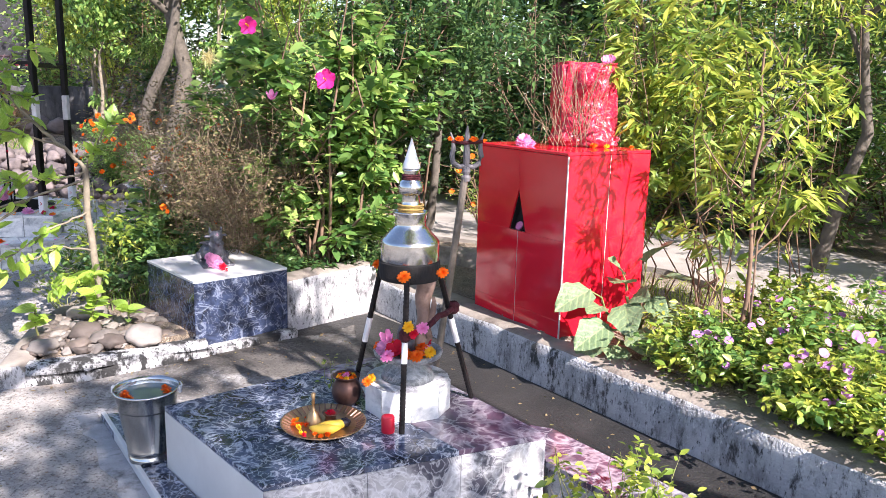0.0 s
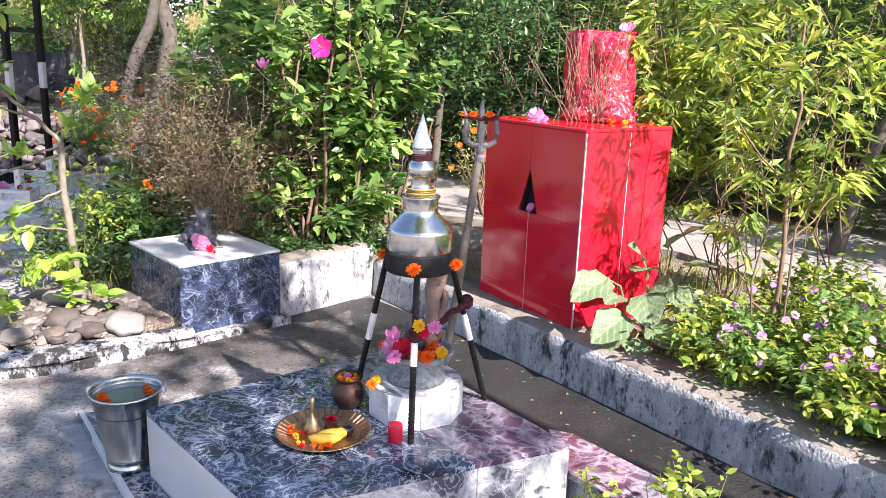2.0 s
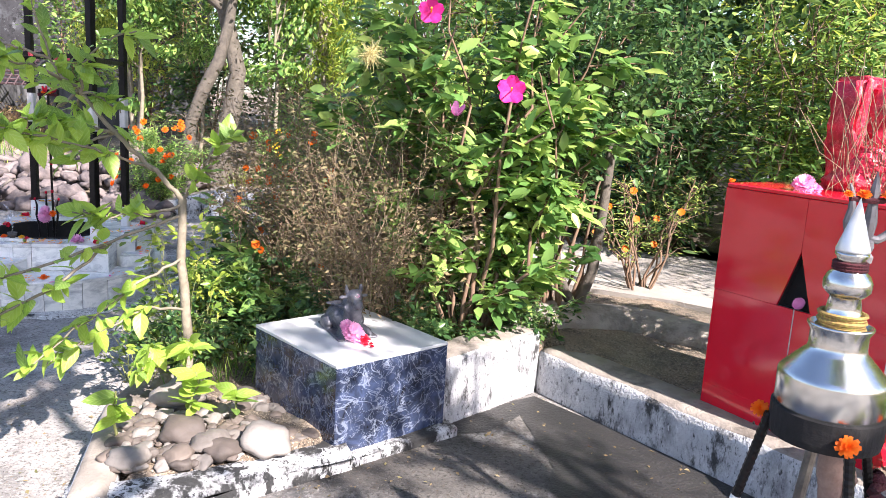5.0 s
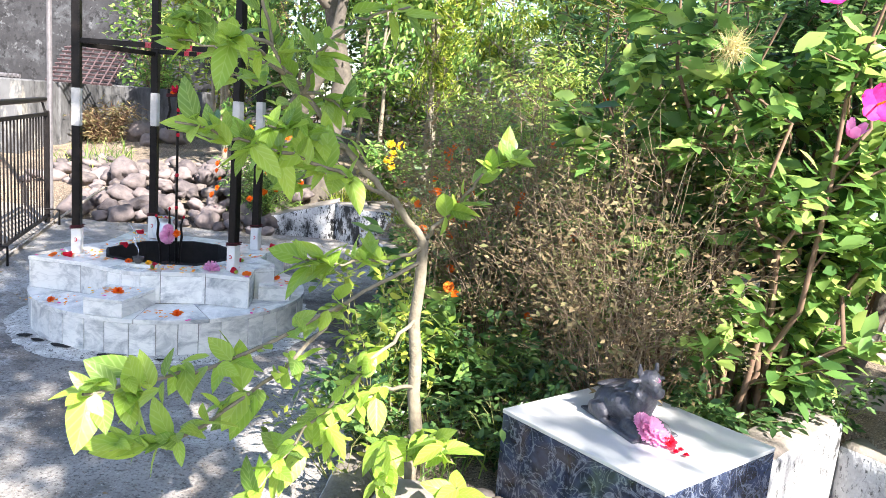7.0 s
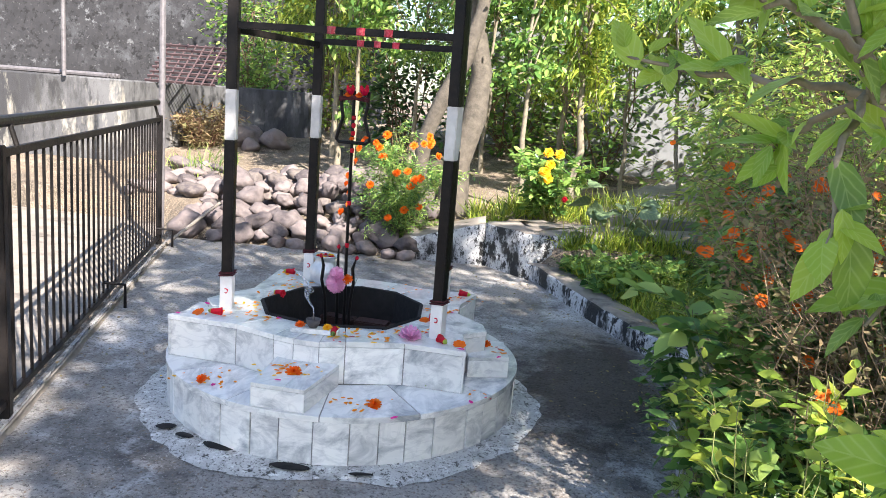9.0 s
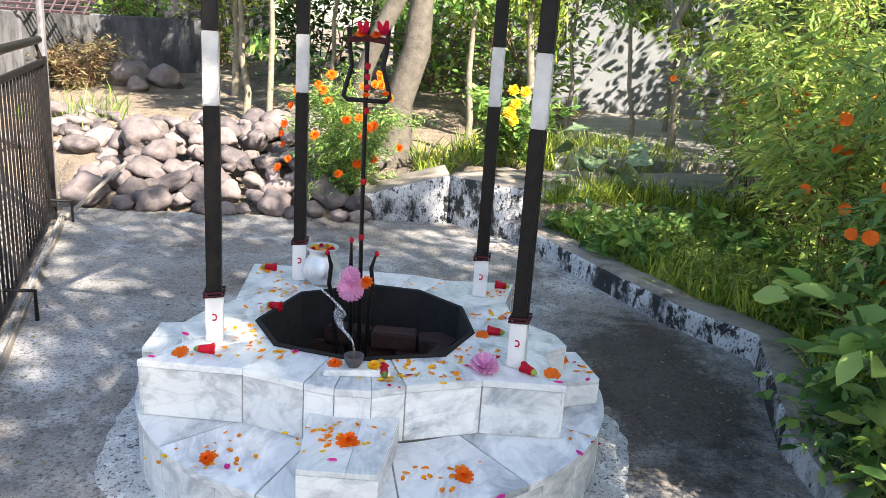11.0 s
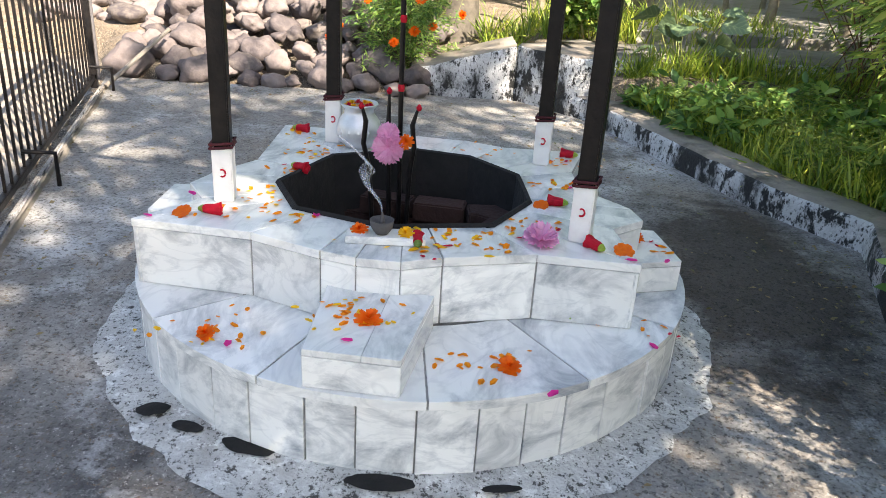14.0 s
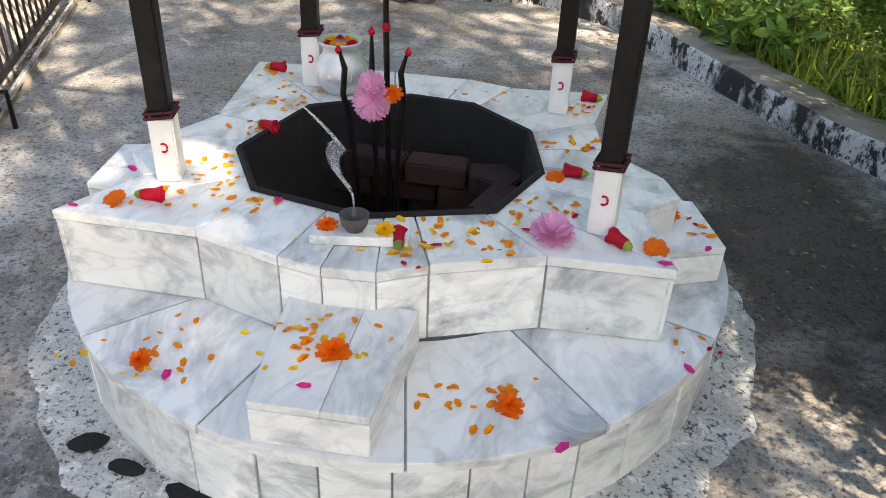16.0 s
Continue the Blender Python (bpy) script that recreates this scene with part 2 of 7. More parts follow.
M["darkstatue"] = mat("dark_granite", [(0.10, 0.10, 0.12), (0.04, 0.04, 0.05)], 30, 0.4, bump=0.5, bscale=70)
M["woodlog"] = mat("driftwood", [(0.35, 0.24, 0.19), (0.20, 0.12, 0.09)], 20, 0.8, bump=0.6)
M["goldthread"] = mat("dull_gold_thread", [(0.42, 0.34, 0.07), (0.22, 0.12, 0.04), (0.30, 0.30, 0.06)], 90, 0.8)
M["thread"] = mat("dark_red_thread", [(0.075, 0.008, 0.014), (0.035, 0.004, 0.007)], 60, 0.9, bump=0.5, bscale=200)
M["soil"] = stained("garden_soil", [(0.24, 0.185, 0.13), (0.14, 0.10, 0.07)], (0.05, 0.04, 0.03), 3.5, 0.95, (0.48, 0.62), 30, 1.0, (0.36, 0.30, 0.23))
M["pebble"] = mat("river_pebble", [(0.155, 0.122, 0.10), (0.075, 0.06, 0.052), (0.28, 0.255, 0.23)], 9, 0.75, bump=0.3, object_random=0.6)
M["boulder"] = mat("grey_boulder", [(0.10, 0.08, 0.082), (0.19, 0.155, 0.148), (0.065, 0.053, 0.056), (0.26, 0.215, 0.18)], 9, 0.8, bump=0.9, bscale=26, object_random=0.45)
M["oldwall"] = stained("mouldy_cement", [(0.15, 0.15, 0.155), (0.08, 0.08, 0.085)], (0.018, 0.018, 0.02), 1.2, 0.9, bump=0.4, stretch=(1, 1, 0.35), layers=[
    (0.8, (0.04, 0.04, 0.044), (0.46, 0.58)), (3.0, (0.03, 0.03, 0.032), (0.50, 0.62)), (1.6, (0.46, 0.43, 0.36), (0.55, 0.66)), (5.0, (0.05, 0.05, 0.05), (0.54, 0.64)), (12.0, (0.03, 0.03, 0.033), (0.56, 0.70))])
M["farwall"] = stained("black_mouldy_cement", [(0.042, 0.042, 0.047), (0.02, 0.02, 0.023)], (0.014, 0.014, 0.016), 2.0, 0.9, bump=0.4, layers=[
    (1.1, (0.075, 0.078, 0.086), (0.52, 0.62)), (4.0, (0.15, 0.154, 0.165), (0.58, 0.66)), (7.0, (0.012, 0.012, 0.014), (0.52, 0.60)), (14.0, (0.13, 0.13, 0.138), (0.60, 0.68))])
M["housewall"] = mat("pale_distemper", [(0.22, 0.227, 0.236), (0.165, 0.172, 0.18)], 1.5, 0.9, bump=0.1)
M["bark"] = mat("grey_bark", [(0.13, 0.11, 0.088), (0.055, 0.047, 0.038)], 14, 0.9, bump=0.7, bscale=40)
M["palebark"] = mat("pale_bark", [(0.27, 0.23, 0.17), (0.14, 0.12, 0.085)], 20, 0.85, bump=0.5)
M["twig"] = mat("brown_twigs", [(0.22, 0.14, 0.09), (0.12, 0.075, 0.05)], 20, 0.9)
M["redtwig"] = mat("reddish_dry_stems", [(0.15, 0.065, 0.04), (0.07, 0.035, 0.024), (0.26, 0.16, 0.08)], 12, 0.85, island=0.7)
M["straw"] = mat("dry_twigs", [(0.28, 0.205, 0.13), (0.16, 0.11, 0.07), (0.39, 0.30, 0.20)], 12, 0.9, island=0.7)
M["stem"] = mat("green_stem", [(0.14, 0.18, 0.05), (0.22, 0.20, 0.08)], 20, 0.7)


def leafmat(name, a, b, c, trans=0.4, rough=0.42):
    return mat(name, [a, b, c], 1.6, rough, island=0.75, translucent=trans, bump=0.1, bscale=80, spec=0.4)


M["leaf_mid"] = leafmat("mid_green_leaf", (0.036, 0.10, 0.028), (0.16, 0.305, 0.075), (0.42, 0.55, 0.15), 0.42, 0.3)
M["leaf_dark"] = leafmat("dark_green_leaf", (0.016, 0.048, 0.018), (0.055, 0.125, 0.038), (0.16, 0.26, 0.08), 0.32, 0.3)
M["leaf_yellow"] = leafmat("yellow_green_leaf", (0.06, 0.12, 0.02), (0.23, 0.335, 0.048), (0.54, 0.56, 0.10), 0.42, 0.36)
M["leaf_bright"] = mat("fresh_bright_leaf", [(0.19, 0.36, 0.045), (0.36, 0.51, 0.072), (0.055, 0.15, 0.045)], 9, 0.38, object_random=0.6, translucent=0.45, bump=0.15, bscale=90, spec=0.4)


def add_veins(m, freq, slant, strength):
    """Pale side veins and a midrib over a leaf that lies along its own x."""
    nt = m.node_tree
    b = nt.nodes["Principled BSDF"]
    col = b.inputs["Base Color"].links[0].from_socket
    tc = nt.nodes.new("ShaderNodeTexCoord")
    sep = nt.nodes.new("ShaderNodeSeparateXYZ")
    nt.links.new(tc.outputs["Generated"], sep.inputs[0])

    def op(kind, a, c):
        n = nt.nodes.new("ShaderNodeMath")
        n.operation = kind
        for k, v in enumerate((a, c)):
            if isinstance(v, float):
                n.inputs[k].default_value = v
            elif v is not None:
                nt.links.new(v, n.inputs[k])
        return n.outputs[0]

    off = op("ABSOLUTE", op("SUBTRACT", sep.outputs[1], 0.5), None)
    phase = op("MULTIPLY", op("SUBTRACT", sep.outputs[0], op("MULTIPLY", off, slant)), freq)
    side = op("POWER", op("ABSOLUTE", op("COSINE", phase, None), None), 14.0)
    rib = op("LESS_THAN", off, 0.018)
    fac = op("MULTIPLY", op("MAXIMUM", side, rib), strength)
    mx = nt.nodes.new("ShaderNodeMix")
    mx.data_type = "RGBA"
    nt.links.new(fac, mx.inputs[0])
    nt.links.new(col, mx.inputs[6])
    mx.inputs[7].default_value = (0.60, 0.70, 0.30, 1)
    for l in list(col.links):
        if l.to_node != mx:
            nt.links.new(mx.outputs[2], l.to_socket)


add_veins(M["leaf_bright"], 16.0, 0.8, 0.2)
M["leaf_big"] = mat("big_dusty_leaf", [(0.19, 0.25, 0.14), (0.085, 0.15, 0.065)], 14, 0.5, object_random=0.55, translucent=0.14, bump=0.8, bscale=45)
add_veins(M["leaf_big"], 17.0, 0.9, 0.18)
M["leaf_feather"] = leafmat("feathery_leaf", (0.10, 0.19, 0.04), (0.25, 0.37, 0.08), (0.48, 0.52, 0.13), 0.42)
M["grass"] = leafmat("grass_blade", (0.05, 0.115, 0.026), (0.15, 0.26, 0.052), (0.37, 0.43, 0.10), 0.38, 0.5)
M["leaf_brown"] = leafmat("dry_leaf", (0.20, 0.14, 0.075), (0.27, 0.21, 0.11), (0.11, 0.13, 0.045), 0.3, 0.8)
M["seedfibre"] = mat("seed_fibre", [(0.62, 0.56, 0.28), (0.48, 0.42, 0.18)], 20, 0.7, translucent=0.3)
M["mortar"] = stained("pale_mortar", [(0.40, 0.40, 0.41), (0.26, 0.26, 0.265)], (0.08, 0.078, 0.075), 8, 0.9, (0.52, 0.64), 45, 0.8)
M["aloe"] = mat("aloe_leaf", [(0.22, 0.36, 0.12), (0.34, 0.46, 0.20)], 8, 0.4, bump=0.1)


def petalmat(name, a, b, trans=0.3):
    return mat(name, [a, b], 40, 0.6, translucent=trans, spec=0.3)


M["orange"] = petalmat("orange_petal", (0.85, 0.20, 0.005), (0.75, 0.12, 0.004))
M["yellow"] = petalmat("yellow_petal", (0.85, 0.55, 0.02), (0.8, 0.42, 0.01))
M["pink"] = petalmat("pink_petal", (0.80, 0.32, 0.55), (0.70, 0.18, 0.42))
M["magenta"] = petalmat("magenta_petal", (0.78, 0.04, 0.30), (0.60, 0.015, 0.18))
M["red"] = petalmat("red_petal", (0.62, 0.008, 0.03), (0.45, 0.005, 0.02))
M["lilac"] = petalmat("lilac_petal", (0.58, 0.20, 0.62), (0.66, 0.32, 0.70))
M["banana"] = mat("banana_peel", [(0.72, 0.50, 0.05), (0.60, 0.38, 0.04)], 20, 0.5)
M["black"] = mat("black_aubergine", [(0.01, 0.008, 0.015), (0.02, 0.015, 0.02)], 10, 0.2)
M["water"] = mat("still_water", [(0.10, 0.14, 0.13), (0.16, 0.20, 0.19)], 4, 0.04, spec=0.8)
M["blueplastic"] = mat("blue_plastic", [(0.03, 0.22, 0.45), (0.05, 0.30, 0.55)], 10, 0.4)
M["redplastic"] = mat("red_tin", [(0.55, 0.01, 0.03), (0.45, 0.01, 0.03)], 10, 0.35)
M["smoke"] = mat("incense_smoke", [(0.75, 0.76, 0.80), (0.6, 0.62, 0.66)], 30, 0.9)
M["smoke"].node_tree.nodes["Principled BSDF"].inputs["Alpha"].default_value = 0.13
M["rustgrate"] = mat("rusty_grate", [(0.10, 0.06, 0.065), (0.05, 0.032, 0.036)], 20, 0.8, bump=0.3)
# damp cement, its near-black colour also carrying the shade of the kerb channel
M["damp_shade"] = stained("damp_shaded_cement", [(0.020, 0.019, 0.019), (0.036, 0.034, 0.033)], (0.015, 0.015, 0.015), 3, 0.55, (0.48, 0.6), 40, 0.8)
M["clay"] = mat("grey_clay", [(0.10, 0.09, 0.09), (0.06, 0.055, 0.055)], 30, 0.8, bump=0.3)


# ---- building helpers ----
def finish(bm, name):
    bmesh.ops.recalc_face_normals(bm, faces=bm.faces)
    me = bpy.data.meshes.new(name)
    bm.to_mesh(me)
    bm.free()
    return me


def part(name, bm, material, parent=None, label="", smooth=False):
    """A mesh object from a bmesh or a mesh, as a part of its thing."""
    me = bm if isinstance(bm, bpy.types.Mesh) else finish(bm, name)
    if not me.materials:
        me.materials.append(material)
    if smooth:
        me.polygons.foreach_set("use_smooth", [True] * len(me.polygons))
    ob = new(name, me)
    if parent is not None:
        ob.parent = parent
        ob.matrix_parent_inverse = parent.matrix_basis.inverted() if parent.parent is None else Matrix()
    if label:
        ob["label"] = label
    return ob


def thing(name, at, label, category, group="", kind=""):
    ob = new(name)
    ob.empty_display_size = 0.05
    ob.location = at
    return tagged(ob, label, category, group, kind)


def prism(bm, poly, z0, z1, gap=0.0, bevel=0.0):
    """An upright prism on a plan polygon, shrunk by gap towards its middle."""
    cx = sum(p[0] for p in poly) / len(poly)
    cy = sum(p[1] for p in poly) / len(poly)
    pts = []
    for x, y in poly:
        d = math.hypot(x - cx, y - cy) or 1
        k = max(0.0, 1 - gap / d)
        pts.append((cx + (x - cx) * k, cy + (y - cy) * k))
    lo = [bm.verts.new((x, y, z0)) for x, y in pts]
    hi = [bm.verts.new((x, y, z1)) for x, y in pts]
    n = len(pts)
    faces = [bm.faces.new(lo[::-1]), bm.faces.new(hi)]
    for i in range(n):
        faces.append(bm.faces.new((lo[i], lo[(i + 1) % n], hi[(i + 1) % n], hi[i])))
    if bevel:
        edges = {e for f in faces for e in f.edges}
        bmesh.ops.bevel(bm, geom=list(edges), offset=bevel, segments=1, affect="EDGES")


def box(bm, m, sx, sy, sz, bevel=0.0):
    r = bmesh.ops.create_cube(bm, size=1, matrix=m @ Matrix.Diagonal((sx, sy, sz, 1)))
    if bevel:
        edges = {e for v in r["verts"] for e in v.link_edges}
        bmesh.ops.bevel(bm, geom=list(edges), offset=bevel, segments=2, affect="EDGES")


def lathe(bm, profile, at=(0, 0, 0), n=32, squash=1.0):
    """A turned body from (radius, z) pairs."""
    rings = []
    for r, z in profile:
        if r < 1e-5:
            rings.append([bm.verts.new((at[0], at[1], at[2] + z))])
        else:
            rings.append([bm.verts.new((at[0] + r * math.cos(a), at[1] + squash * r * math.sin(a), at[2] + z)) for a in (2 * math.pi * i / n for i in range(n))])
    for a, b in zip(rings, rings[1:]):
        for i in range(n):
            j = (i + 1) % n
            q = [a[i % len(a)], a[j % len(a)], b[j % len(b)], b[i % len(b)]]
            q = list(dict.fromkeys(q))
            if len(q) > 2:
                bm.faces.new(q)


def tube_arrays(pts, radii, sides=5):
    """Vertices and quads of a pipe along a line."""
    pts = np.asarray(pts, float)
    n = len(pts)
    tan = np.gradient(pts, axis=0)
    tan /= np.linalg.norm(tan, axis=1)[:, None] + 1e-9
    ref = np.array([0.31, 0.17, 0.93]) if abs(tan[0][2]) < 0.9 else np.array([0.9, 0.3, 0.1])
    u = np.cross(tan, ref)
    u /= np.linalg.norm(u, axis=1)[:, None] + 1e-9
    v = np.cross(tan, u)
    a = np.arange(sides) * 2 * np.pi / sides
    ring = (np.cos(a)[None, :, None] * u[:, None] + np.sin(a)[None, :, None] * v[:, None]) * np.asarray(radii, float)[:, None, None]
    V = (pts[:, None] + ring).reshape(-1, 3)
    i = np.arange(n - 1)[:, None] * sides
    j = np.arange(sides)[None]
    k = (j + 1) % sides
    F = np.stack([i + j, i + k, i + sides + k, i + sides + j], -1).reshape(-1, 4)
    return V, F


def soup(name, chunks, material, smooth=False):
    """One mesh out of arrays of vertices and equal faces."""
    VS, FS, off = [], [], 0
    for V, F in chunks:
        VS.append(V)
        FS.append(F + off)
        off += len(V)
    V = np.concatenate(VS)
    k = FS[0].shape[1]
    F = np.concatenate(FS)
    me = bpy.data.meshes.new(name)
    me.vertices.add(len(V))
    me.vertices.foreach_set("co", V.astype(np.float32).ravel())
    me.loops.add(F.size)
    me.loops.foreach_set("vertex_index", F.astype(np.int32).ravel())
    me.polygons.add(len(F))
    me.polygons.foreach_set("loop_start", np.arange(len(F), dtype=np.int32) * k)
    if smooth:
        me.polygons.foreach_set("use_smooth", np.ones(len(F), bool))
    me.update(calc_edges=True)
    me.materials.append(material)
    return me


def pipe(bm, pts, r, sides=8):
    V, F = tube_arrays(pts, [r] * len(pts) if np.isscalar(r) else r, sides)
    vs = [bm.verts.new(p) for p in V]
    for f in F:
        bm.faces.new([vs[i] for i in f])
    for ring in (vs[:sides][::-1], vs[-sides:]):
        bm.faces.new(ring)


LEAF = {
    "oval": (np.array([(0, 0, 0), (0.35, 0.24, 0.05), (0.7, 0.19, 0.03), (1, 0, -0.08), (0.7, -0.19, 0.03), (0.35, -0.24, 0.05), (0.5, 0, -0.02)]),
             np.array([(0, 1, 6), (1, 2, 6), (2, 3, 6), (3, 4, 6), (4, 5, 6), (5, 0, 6)])),
    "lance": (np.array([(0, 0, 0), (0.4, 0.13, 0.03), (1, 0, -0.12), (0.4, -0.13, 0.03)]), np.array([(0, 1, 2), (0, 2, 3)])),
    "small": (np.array([(0, 0, 0), (0.45, 0.25, 0.06), (1, 0, -0.05), (0.45, -0.25, 0.06)]), np.array([(0, 1, 2), (0, 2, 3)])),
    "blade": (np.array([(0, 0.02, 0), (0, -0.02, 0), (0.55, 0.018, 0.0), (0.55, -0.018, 0.0), (1, 0, -0.22)]), np.array([(0, 1, 3), (0, 3, 2), (2, 3, 4)])),
}


def leaves(P, D, S, shape, rng, droop=0.0):
    """Vertex and face arrays of leaves at P, pointing along D, of length S."""
    T, F = LEAF[shape]
    n = len(P)
    x = D + rng.normal(0, 0.05, (n, 3))
    x[:, 2] -= droop
    x /= np.linalg.norm(x, axis=1)[:, None] + 1e-9
    up = rng.normal(0, 0.45, (n, 3)) + np.array([0, 0, 1.0])
    y = np.cross(up, x)
    y /= np.linalg.norm(y, axis=1)[:, None] + 1e-9
    z = np.cross(x, y)
    s = S[:, None, None]
    V = P[:, None] + s * (T[None, :, 0:1] * x[:, None] + T[None, :, 1:2] * y[:, None] + T[None, :, 2:3] * z[:, None])
    FF = (F[None] + (np.arange(n) * len(T))[:, None, None]).reshape(-1, 3)
    return V.reshape(-1, 3), FF


def bend(a, b, rng, wob, n=6, rise=0.0):
    """A crooked line from a to b."""
    a, b = np.asarray(a, float), np.asarray(b, float)
    t = np.linspace(0, 1, n)[:, None]
    p = a + (b - a) * t
    w = rng.normal(0, wob, (n, 3))
    w[0] = w[-1] = 0
    p += w + np.array([0, 0, rise]) * np.sin(np.pi * t)
    return p


def shrub(name, at, height, radius, stems, n, size, shape, leaf, seed, label, category="shrub", wood="twig", low=0.15, thick=0.012, squash=1.0,
          lean=(0, 0), droop=0.15, twigs=5, group="", jitter=0.12, sides=4, clear=()):
    """A bush: stems that fork into twigs, and leaves along the twigs."""
    rng = np.random.default_rng(seed)
    th = thing(name, at, label, category, group)
    base = np.array(at, float)
    wood_arr, P, D = [], [], []
    for i in range(stems):
        a = rng.uniform(0, 2 * np.pi)
        r = radius * math.sqrt(rng.uniform(0.02, 1))
        h = height * rng.uniform(0.6, 1.0) * (1.05 - 0.25 * (r / radius) ** 2)
        top = base + np.array([lean[0] + r * math.cos(a), lean[1] + squash * r * math.sin(a), h])
        root = base + np.array([0.12 * radius * math.cos(a), 0.12 * radius * math.sin(a), -0.03])
        line = bend(root, top, rng, 0.03 * height, 7, 0.04 * height)
        wood_arr.append(tube_arrays(line, np.linspace(thick, thick * 0.3, 7), sides))
        for k in range(twigs):
            t = rng.uniform(low, 1.0)
            p = line[min(5, int(t * 6))] + (line[min(6, int(t * 6) + 1)] - line[min(5, int(t * 6))]) * (t * 6 % 1)
            d = rng.normal(0, 1, 3)
            d[2] = abs(d[2]) * 0.6 + 0.1
            d[:2] += 0.6 * np.array([math.cos(a), math.sin(a)])
            d /= np.linalg.norm(d)
            L = radius * rng.uniform(0.25, 0.6)
            tw = bend(p, p + d * L, rng, 0.03 * L, 4, 0)
            wood_arr.append(tube_arrays(tw, np.linspace(thick * 0.45, thick * 0.15, 4), 3 if sides < 5 else 4))
            q = max(1, n // (stems * twigs))
            u = rng.uniform(0.1, 1, q)
            P.append(p + d * L * u[:, None] + rng.normal(0, jitter * radius * 0.5, (q, 3)))
            dd = rng.normal(0, 0.9, (q, 3)) + d
            dd[:, 2] *= 0.5
            D.append(dd / np.linalg.norm(dd, axis=1)[:, None])
    P, D = np.concatenate(P), np.concatenate(D)
    P[:, 2] = np.maximum(P[:, 2], at[2] + 0.02)
    S = size * rng.uniform(0.55, 1.2, len(P))
    for c in clear:
        keep = np.linalg.norm((P - np.array(c) - (0, -0.14, 0.03)) / (1, 1.8, 1), axis=1) > 0.14
        P, D, S = P[keep], D[keep], S[keep]
    part("twiggery", soup("twiggery", wood_arr, M[wood]), M[wood], th)
    if n:
        part("foliage", soup("foliage", [leaves(P, D, S, shape, rng, droop)], M[leaf]), M[leaf], th)
    return th, P


def tree(name, at, height, trunk_r, crown_at, crown_r, n, size, shape, leaf, seed, label, bark="bark", limbs=9, clumps=40, lean=(0, 0), droop=0.3):
    """A tree: tapered trunk, limbs and a ragged crown of leaf clumps."""
    rng = np.random.default_rng(seed)
    th = thing(name, at, label, "tree")
    base = np.array(at, float)
    crown_at, crown_r = np.array(crown_at, float), np.array(crown_r, float)
    top = np.array([crown_at[0], crown_at[1], crown_at[2] + crown_r[2] * 0.4])
    line = bend(base - (0, 0, 0.05), top, rng, trunk_r * 0.6, 9)
    line[1:-1, 0] += lean[0] * np.sin(np.pi * np.linspace(0, 1, 9))[1:-1]
    line[1:-1, 1] += lean[1] * np.sin(np.pi * np.linspace(0, 1, 9))[1:-1]
    rad = np.linspace(trunk_r, trunk_r * 0.25, 9)
    rad[0] *= 1.25
    part("trunk", soup("trunk", [tube_arrays(line, rad, 10)], M[bark], True), M[bark], th)
    arr, P, D = [], [], []
    ends = []
    for i in range(limbs):
        t = rng.integers(4, 9)
        q = rng.normal(0, 1, 3)
        q /= np.linalg.norm(q)
        e = crown_at + q * crown_r * rng.uniform(0.6, 0.95)
        ln = bend(line[t], e, rng, 0.06 * np.linalg.norm(crown_r), 6, 0.1)
        arr.append(tube_arrays(ln, np.linspace(trunk_r * 0.4, trunk_r * 0.06, 6), 5))
        ends += [ln[3], ln[4], ln[5]]
    part("limbwork", soup("limbwork", arr, M[bark], True), M[bark], th)
    for i in range(clumps):
        q = rng.normal(0, 1, 3)
        q /= np.linalg.norm(q)
        c = crown_at + q * crown_r * rng.uniform(0.35, 1.05)
        if i < len(ends):
            c = ends[i]
        m = max(1, int(n / clumps * rng.uniform(0.5, 1.5)))
        s = rng.uniform(0.14, 0.32) * crown_r.mean()
        P.append(c + rng.normal(0, 0.5, (m, 3)) * s * np.array([1, 1, 0.7]))
        dd = rng.normal(0, 0.8, (m, 3)) + q
        D.append(dd / np.linalg.norm(dd, axis=1)[:, None])
    P, D = np.concatenate(P), np.concatenate(D)
    S = size * rng.uniform(0.6, 1.2, len(P))
    part("crown", soup("crown", [leaves(P, D, S, shape, rng, droop)], M[leaf]), M[leaf], th)
    return th


def rock(name, rng, material):
    """A rounded stone, about one metre across."""
    bm = bmesh.new()
    bmesh.ops.create_icosphere(bm, subdivisions=3, radius=0.5)
    o = Vector(rng.uniform(-50, 50, 3))
    for v in bm.verts:
        v.co *= 1 + 0.46 * noise.noise(v.co * 2.2 + o) + 0.2 * noise.noise(v.co * 4.5 + o)
        v.co.z *= 0.72
    me = finish(bm, name)
    me.polygons.foreach_set("use_smooth", [True] * len(me.polygons))
    me.materials.append(material)
    return me


# ---- ground and paving ----
K0 = (-0.72, 6.30)
PAVED = [(4.2, 0.3), K0, (-1.24, 5.69), (-1.69, 5.10), (-2.13, 4.68), (-2.56, 4.50), (-2.85, 5.40), (-2.88, 7.90), (-2.66, 8.85), (-2.99, 9.28),
         (-3.38, 10.08), (-3.76, 10.94), (-4.30, 11.42), (-5.10, 11.35), (-7.42, 11.05), (-7.28, 10.70), (-5.80, 6.95), (-4.05, 2.6), (-3.6, -4), (4.2, -4)]


